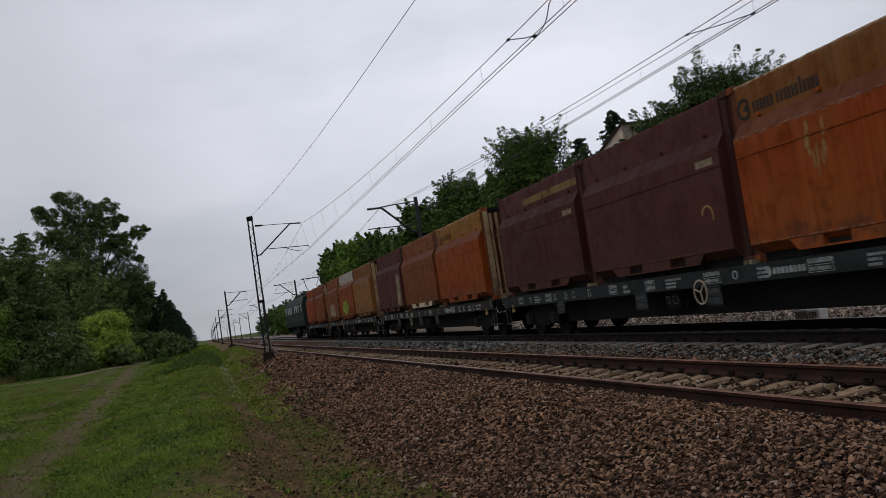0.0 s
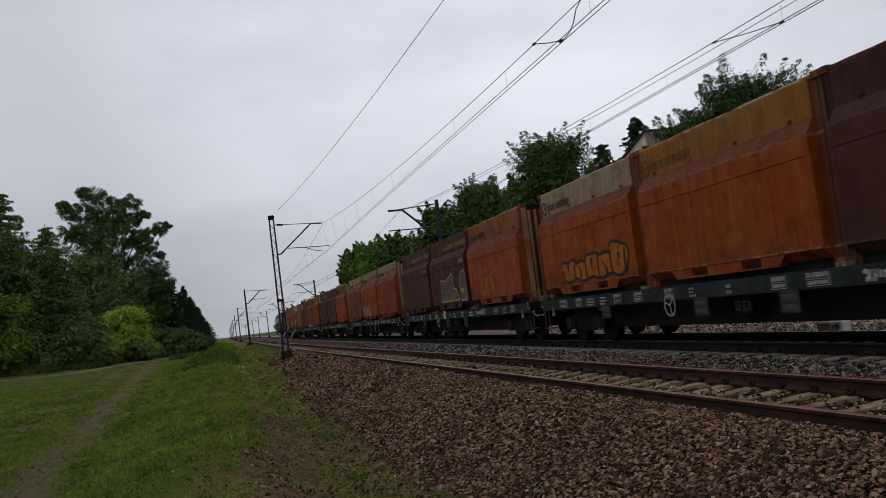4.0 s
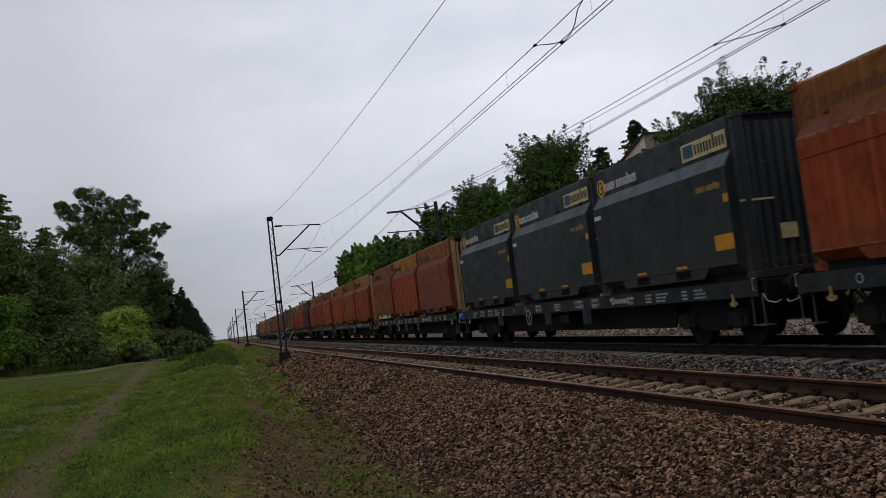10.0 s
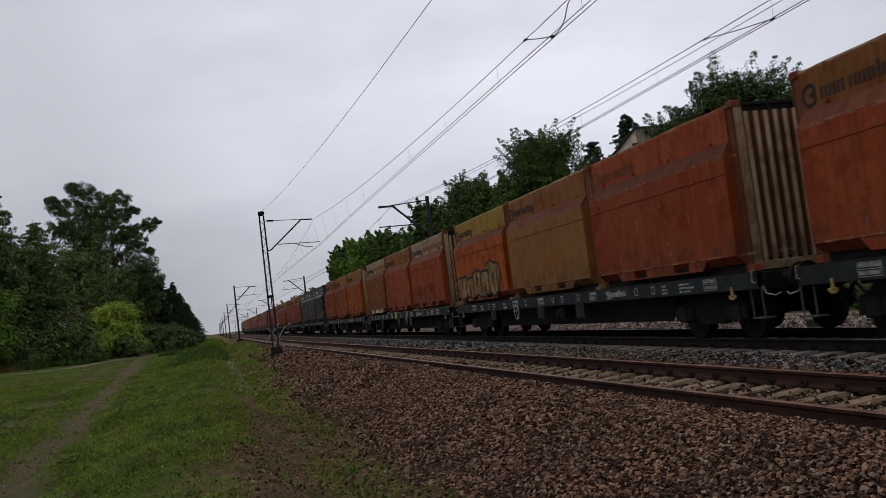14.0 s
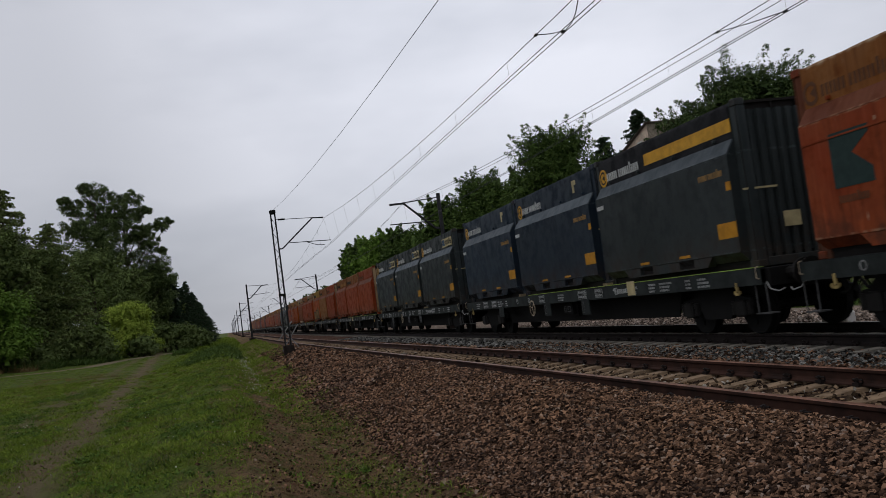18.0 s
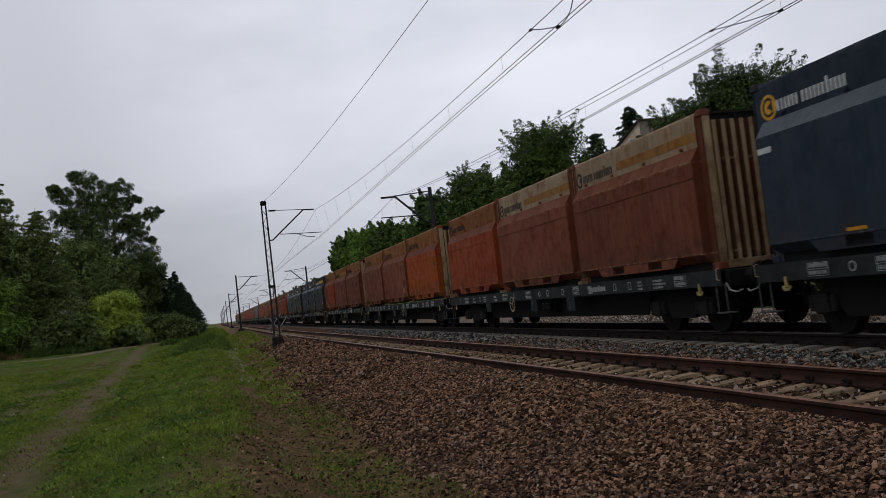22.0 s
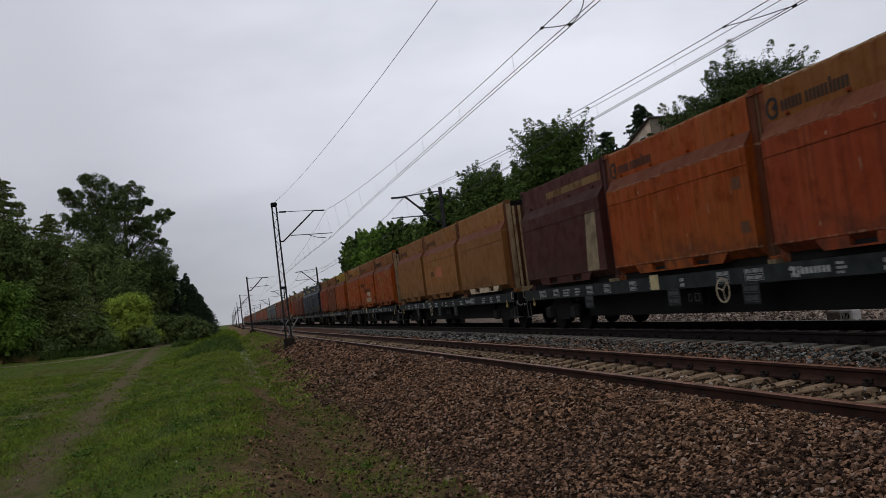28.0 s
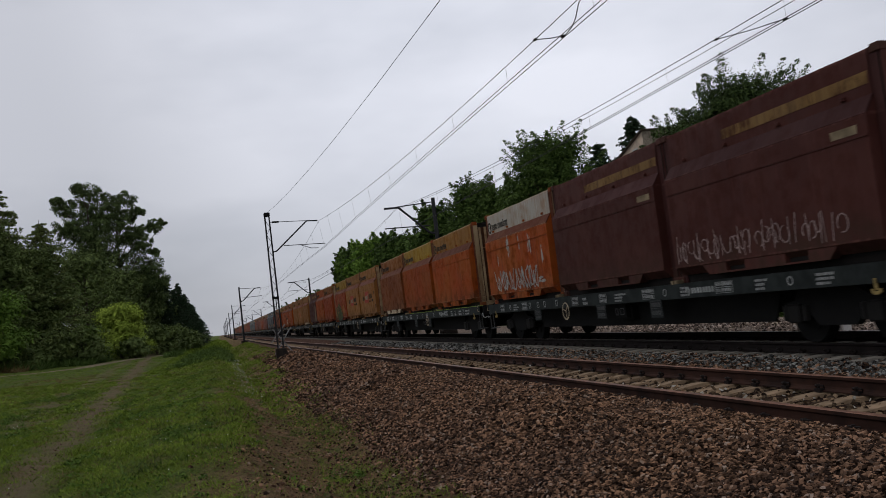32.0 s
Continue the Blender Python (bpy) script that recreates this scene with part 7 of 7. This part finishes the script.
# ---------------------------------------------------------------- the locomotive
def locomotive():
    e = thing("electric_locomotive", "dark green boxy electric locomotive at the head of the freight train", "locomotive")
    body = prism([(-1.46, 1.2), (1.46, 1.2), (1.5, 1.5), (1.5, 3.2), (1.3, 3.75), (0.8, 3.95), (-0.8, 3.95), (-1.3, 3.75), (-1.5, 3.2), (-1.5, 1.5)], -8.9, 8.9)
    part("body", body, LOCO_GREEN, e)
    part("stripe", box(-1.51, -1.49, -8.7, 8.7, 1.75, 1.95), LOCO_LIGHT, e, "light green stripe")
    for y in (-7.6, -5.2, -3.4, -1.6, 1.6, 3.4, 5.2, 7.6):
        wd = part("window", box(-1.515, -1.47, y - 0.55, y + 0.55, 2.45, 3.15), GLASS, e)
        part("frame", frame_box(y + 0.62, y - 0.62, 2.38, 3.22, -1.52, None, 0.09), LOCO_LIGHT, wd)
    for s in (-1, 1):
        part("cab_window", box(-1.1, 1.1, s * 8.92 - 0.03, s * 8.92 + 0.03, 2.5, 3.2), GLASS, e)
        part("headlight", tube(bmesh.new(), [(-0.9, s * 8.85, 1.7), (-0.9, s * 9.0, 1.7)], 0.14, 10), POST_WHITE, e)
        part("headlight", tube(bmesh.new(), [(0.9, s * 8.85, 1.7), (0.9, s * 9.0, 1.7)], 0.14, 10), POST_WHITE, e)
        part("headstock", box(-1.4, 1.4, s * 9.0 - 0.12, s * 9.0 + 0.12, 0.75, 1.22), BLACK, e)
        for x in (-0.875, 0.875):
            part("buffer", tube(bmesh.new(), [(x, s * 9.1, 1.03), (x, s * 9.4, 1.03)], 0.14, 10), IRON, e)
        pan = part("pantograph", box(-0.7, 0.7, s * 5.5 - 0.9, s * 5.5 + 0.9, 3.97, 4.08), DARK_STEEL, e)
        hi = 5.4 if s < 0 else 4.5
        part("pantograph_arm", tube(tube(bmesh.new(), [(-0.4, s * 5.5 - 0.6, 4.1), (-0.5, s * 5.5 + 0.7, (hi + 4.1) / 2), (-0.7, s * 5.5, hi)], 0.035, 5), [(0.4, s * 5.5 - 0.6, 4.1), (0.5, s * 5.5 + 0.7, (hi + 4.1) / 2), (0.7, s * 5.5, hi)], 0.035, 5), DARK_STEEL, pan)
        part("collector", tube(bmesh.new(), [(-0.95, s * 5.5, hi), (0.95, s * 5.5, hi)], 0.04, 5), DARK_STEEL, pan)
        b = part("bogie", box(-1.15, 1.15, s * 5.2 - 2.4, s * 5.2 + 2.4, 0.45, 0.95, None, 0.05), BLACK, e)
        for k in (-1.75, 0, 1.75):
            part("wheel", wheel_disc(wheel_disc(bmesh.new(), -0.82, -0.69, s * 5.2 + k, 0.6, 0.6), 0.69, 0.82, s * 5.2 + k, 0.6, 0.6), BLACK, b)
    part("roof_box", box(-0.7, 0.7, -2.5, 2.5, 3.95, 4.25, None, 0.06), LOCO_GREEN, e)
    part("underframe_box", box(-1.3, 1.3, -2.0, 2.0, 0.5, 1.2, None, 0.05), BLACK, e)
    return e


# ---------------------------------------------------------------- the train's make-up, head first
# wagon number: style, lime edge, placard, blue cap; then three containers: colour, band, marks, note, beam
TRAIN = {
    -5: ("green", 0, "", 0, [None, ("red", "same", (), "", ""), ("brown", "same", (), "", "")]),
    -4: ("brown", 0, "", 0, [("brown", "same", ("pale_tag",), "with a pale sprayed tag", ""), ("orange", "white", ("lime",), "with lime graffiti and a white top", ""), ("tan", "ochre", (), "", "")]),
    -3: ("brown", 0, "", 0, [("maroon", "same", ("pale_strip",), "", ""), ("brown", "same", (), "", "pale"), ("orange", "yellow", ("faint",), "", "")]),
    -2: ("green", 0, "", 0, [("maroon", "same", ("band_gold", "plate"), "with a worn yellow stripe", ""), ("maroon", "same", ("plate", "stain"), "with a yellow stain", ""), ("orange", "ochre", ("dark_word", "drips"), "with yellow runs of paint", "")]),
    -1: ("green", 0, "", 0, [("brown", "cream", ("dark_word", "gold", "dark_tags"), "with a cream and gold band", ""), ("orange", "cream", ("dark_word", "gold", "crew"), "with a white sprayed tag", ""), ("red", "cream", ("dark_word", "gold", "dark_tags"), "with a cream and gold band", "")]),
    0: ("green", 0, "a", 0, [("maroon", "same", ("band_gold", "plate"), "with a worn yellow stripe", ""), ("maroon", "same", ("band_gold", "plate", "silver_square"), "with grey graffiti", ""), ("red", "ochre", ("dark_word", "orange_tag", "nicks", "rib_orange"), "", "")]),
    1: ("green", 0, "", 0, [("orange", "cream", ("dark_word", "fat2"), "with black and orange graffiti", ""), ("orange", "yellow", ("faint",), "", ""), ("maroon", "same", (), "", "")]),
    2: ("green", 1, "", 0, [("red", "yellow", ("faint", "nicks"), "", ""), ("red", "ochre", ("dark_word", "nicks"), "", ""), ("red", "ochre", ("dark_word", "flakes"), "with pale flaked patches", "")]),
    3: ("brown", 0, "", 0, [("orange", "yellow", ("dark_word", "dark_tags"), "with a yellow top", ""), ("orange", "ochre", ("dark_word", "square"), "with a dark green square", ""), ("red", "yellow", ("dark_word", "nicks"), "with a yellow top", "")]),
    4: ("green", 0, "", 1, [("brown", "same", ("dark_word",), "", "pale"), ("red", "yellow", ("dark_word", "nicks"), "with a yellow top", ""), ("russet", "ochre", ("faint",), "", "")]),
    5: ("green", 0, "", 0, [("grey", "same", ("white_word", "sign"), "and a cream sign", "")] * 3),
    6: ("green", 0, "", 0, [("red", "ochre", ("faint",), "", ""), ("orange", "yellow", ("dark_word", "square"), "with a dark green square", ""), ("orange", "yellow", ("dark_word", "nicks"), "with a yellow top", "")]),
    7: ("green", 1, "a", 0, [("brown", "cream", ("dark_word", "gold", "dark_tags"), "with a cream and gold band", "pale"), ("red", "ochre", ("dark_word", "nicks"), "", ""), ("red", "cream", ("dark_word", "gold", "place"), "with dark sprayed words", "")]),
    8: ("green", 0, "", 0, [("orange", "olive", ("dark_word", "fat"), "with big black and sand graffiti", ""), ("tan", "ochre", ("dark_word", "nicks"), "", ""), ("red", "same", ("faint", "nicks"), "", "")]),
    9: ("green", 1, "a", 0, [("red", "ochre", ("dark_word", "gold", "nicks"), "", ""), ("red", "ochre", ("dark_word", "nicks"), "", ""), ("red", "same", ("faint",), "", "")]),
    10: ("green", 0, "", 0, [("grey", "same", ("white_word", "sign"), "and a cream sign", "")] * 3),
    11: ("green", 1, "b", 0, [("blue", "same", ("white_word", "corner_mark"), "", ""), ("blue", "same", ("white_word", "corner_mark"), "", ""), ("grey", "black", ("white_word", "gold_new"), "black and gold band", "")]),
    12: ("green", 0, "b", 0, [("red", "ochre", ("faint", "square", "nicks"), "with a dark square", ""), ("russet", "ochre", ("dark_word", "gold"), "", ""), ("russet", "ochre", ("dark_word", "gold", "nicks"), "", "")]),
    13: ("green", 1, "", 0, [("russet", "ochre", ("faint", "nicks"), "", ""), ("russet", "ochre", ("dark_word", "nicks", "tan_patches"), "with two small tan patches", ""), ("orange", "ochre", ("dark_word", "nicks", "dark_tags"), "", "")]),
    14: ("green", 0, "", 0, [("red", "ochre", ("dark_word", "nicks"), "", ""), ("russet", "cream", ("dark_word", "gold", "nicks"), "with a cream and gold band", ""), ("russet", "cream", ("dark_word", "gold"), "with a cream and gold band", "")]),
    15: ("green", 0, "", 1, [("blue", "same", ("white_word", "sign"), "and a cream sign", "")] * 3),
    16: ("green", 0, "c", 0, [("red", "ochre", ("nicks",), "", ""), ("brown", "ochre", ("faint",), "", ""), ("orange", "olive", ("dark_word", "drips", "rib_orange"), "with an olive yellow top", "")]),
    17: ("green", 0, "a", 0, [("orange", "yellow", ("faint",), "", ""), ("orange", "ochre", ("faint", "wood_words", "dark_tags"), "with dark words and pale patches", ""), ("orange", "ochre", ("dark_word", "blotch"), "with pale flaked patches", "")]),
    18: ("green", 0, "", 0, [("tan", "same", ("faint",), "", ""), ("tan", "same", ("faint", "rail_faint"), "with a faded red sign", ""), ("tan", "same", ("nicks",), "", "pale")]),
    19: ("green", 0, "a", 0, [("maroon", "same", ("band_gold", "pale_strip"), "with a pale upright patch", ""), ("orange", "same", ("dark_word", "dark_tags", "nicks"), "", ""), ("red", "ochre", ("dark_word", "nicks"), "", "")]),
    20: ("green", 0, "", 0, [("red", "olive", ("dark_word", "drips", "sage"), "with sage green graffiti", ""), ("tan", "same", ("dark_word", "gold", "rail_red"), "with a red sign", ""), ("tan", "same", ("dark_word", "gold", "rail_red", "dark_tags"), "with a red sign", "")]),
    21: ("green", 1, "", 0, [("brown", "ochre", ("dark_word",), "", "pale"), ("orange", "olive", ("dark_word", "nicks"), "with a yellow top", ""), ("orange", "yellow", ("dark_word", "nicks"), "with a yellow top", "")]),
    22: ("green", 0, "", 0, [("orange", "white", ("dark_word", "white_tag"), "with white graffiti and a white top", ""), ("maroon", "same", ("band_gold", "plate"), "with a worn yellow stripe", ""), ("maroon", "same", ("band_gold", "plate", "white_scratch"), "with thin white graffiti", "")]),
}
PITCH, DECK = 19.44, 1.165
MOVING = []                         # things and their place along the line at the start
made = {}
for number, (style, lime, tag, blue, load) in TRAIN.items():
    start = -26.63 - PITCH * number + 3.25
    short = number == -5
    MOVING.append((wagon(style, 6.35 if short else 9.2, number + 6, bool(lime), tag, bool(blue)), start - 3.05 if short else start, 0.0))
    for k, spec in enumerate(load):
        if spec:
            colour, band, marks, note, beam = spec
            box_ = container(colour, band, marks, note, beam or "same")
            MOVING.append((box_, start + 5.98 * (1 - k), DECK))
MOVING.append((locomotive(), 87.4, 0.0))

# where the current links hang
jumper(5.98, 14.97, 13.75, 5.84, 5.5, True)
jumper(9.97, 15.47, 13.33, 5.84, 5.5)


# ---------------------------------------------------------------- what moves
def gone(t):
    """Metres that the train has run since the start: about 51 km/h, gathering speed a little."""
    late = max(0.0, t - 27.0) / 5.0
    return 14.0992 * t + 0.0161815 * t * t + 0.0000485 * t ** 3 + 0.42 * late ** 3


def rolling(ahead):
    """Times at which a wheelset that starts at ahead is keyed: at every short turn while it rolls past, and at the ends."""
    near = [i / 30 for i in range(961) if -2 < ahead + gone(i / 30) < 45]
    return sorted({0.0, 32.0, *near})


def motions():
    for ob, y, z in MOVING:
        walk(ob, [(t, pose(FAR_C, y + gone(t), z)) for t in range(0, 33)])
    first = {ob.name: y for ob, y, z in MOVING}
    for axle, car, dy in WHEELS:
        ahead = first[car.name]
        times = rolling(ahead)
        near = times[1:-1] if len(times) > 2 else [0.0]
        walk(axle, [(t, pose(0, dy, 0.46, math.degrees(-gone(min(max(t, near[0]), near[-1])) / 0.46) % 360)) for t in times])


motions()
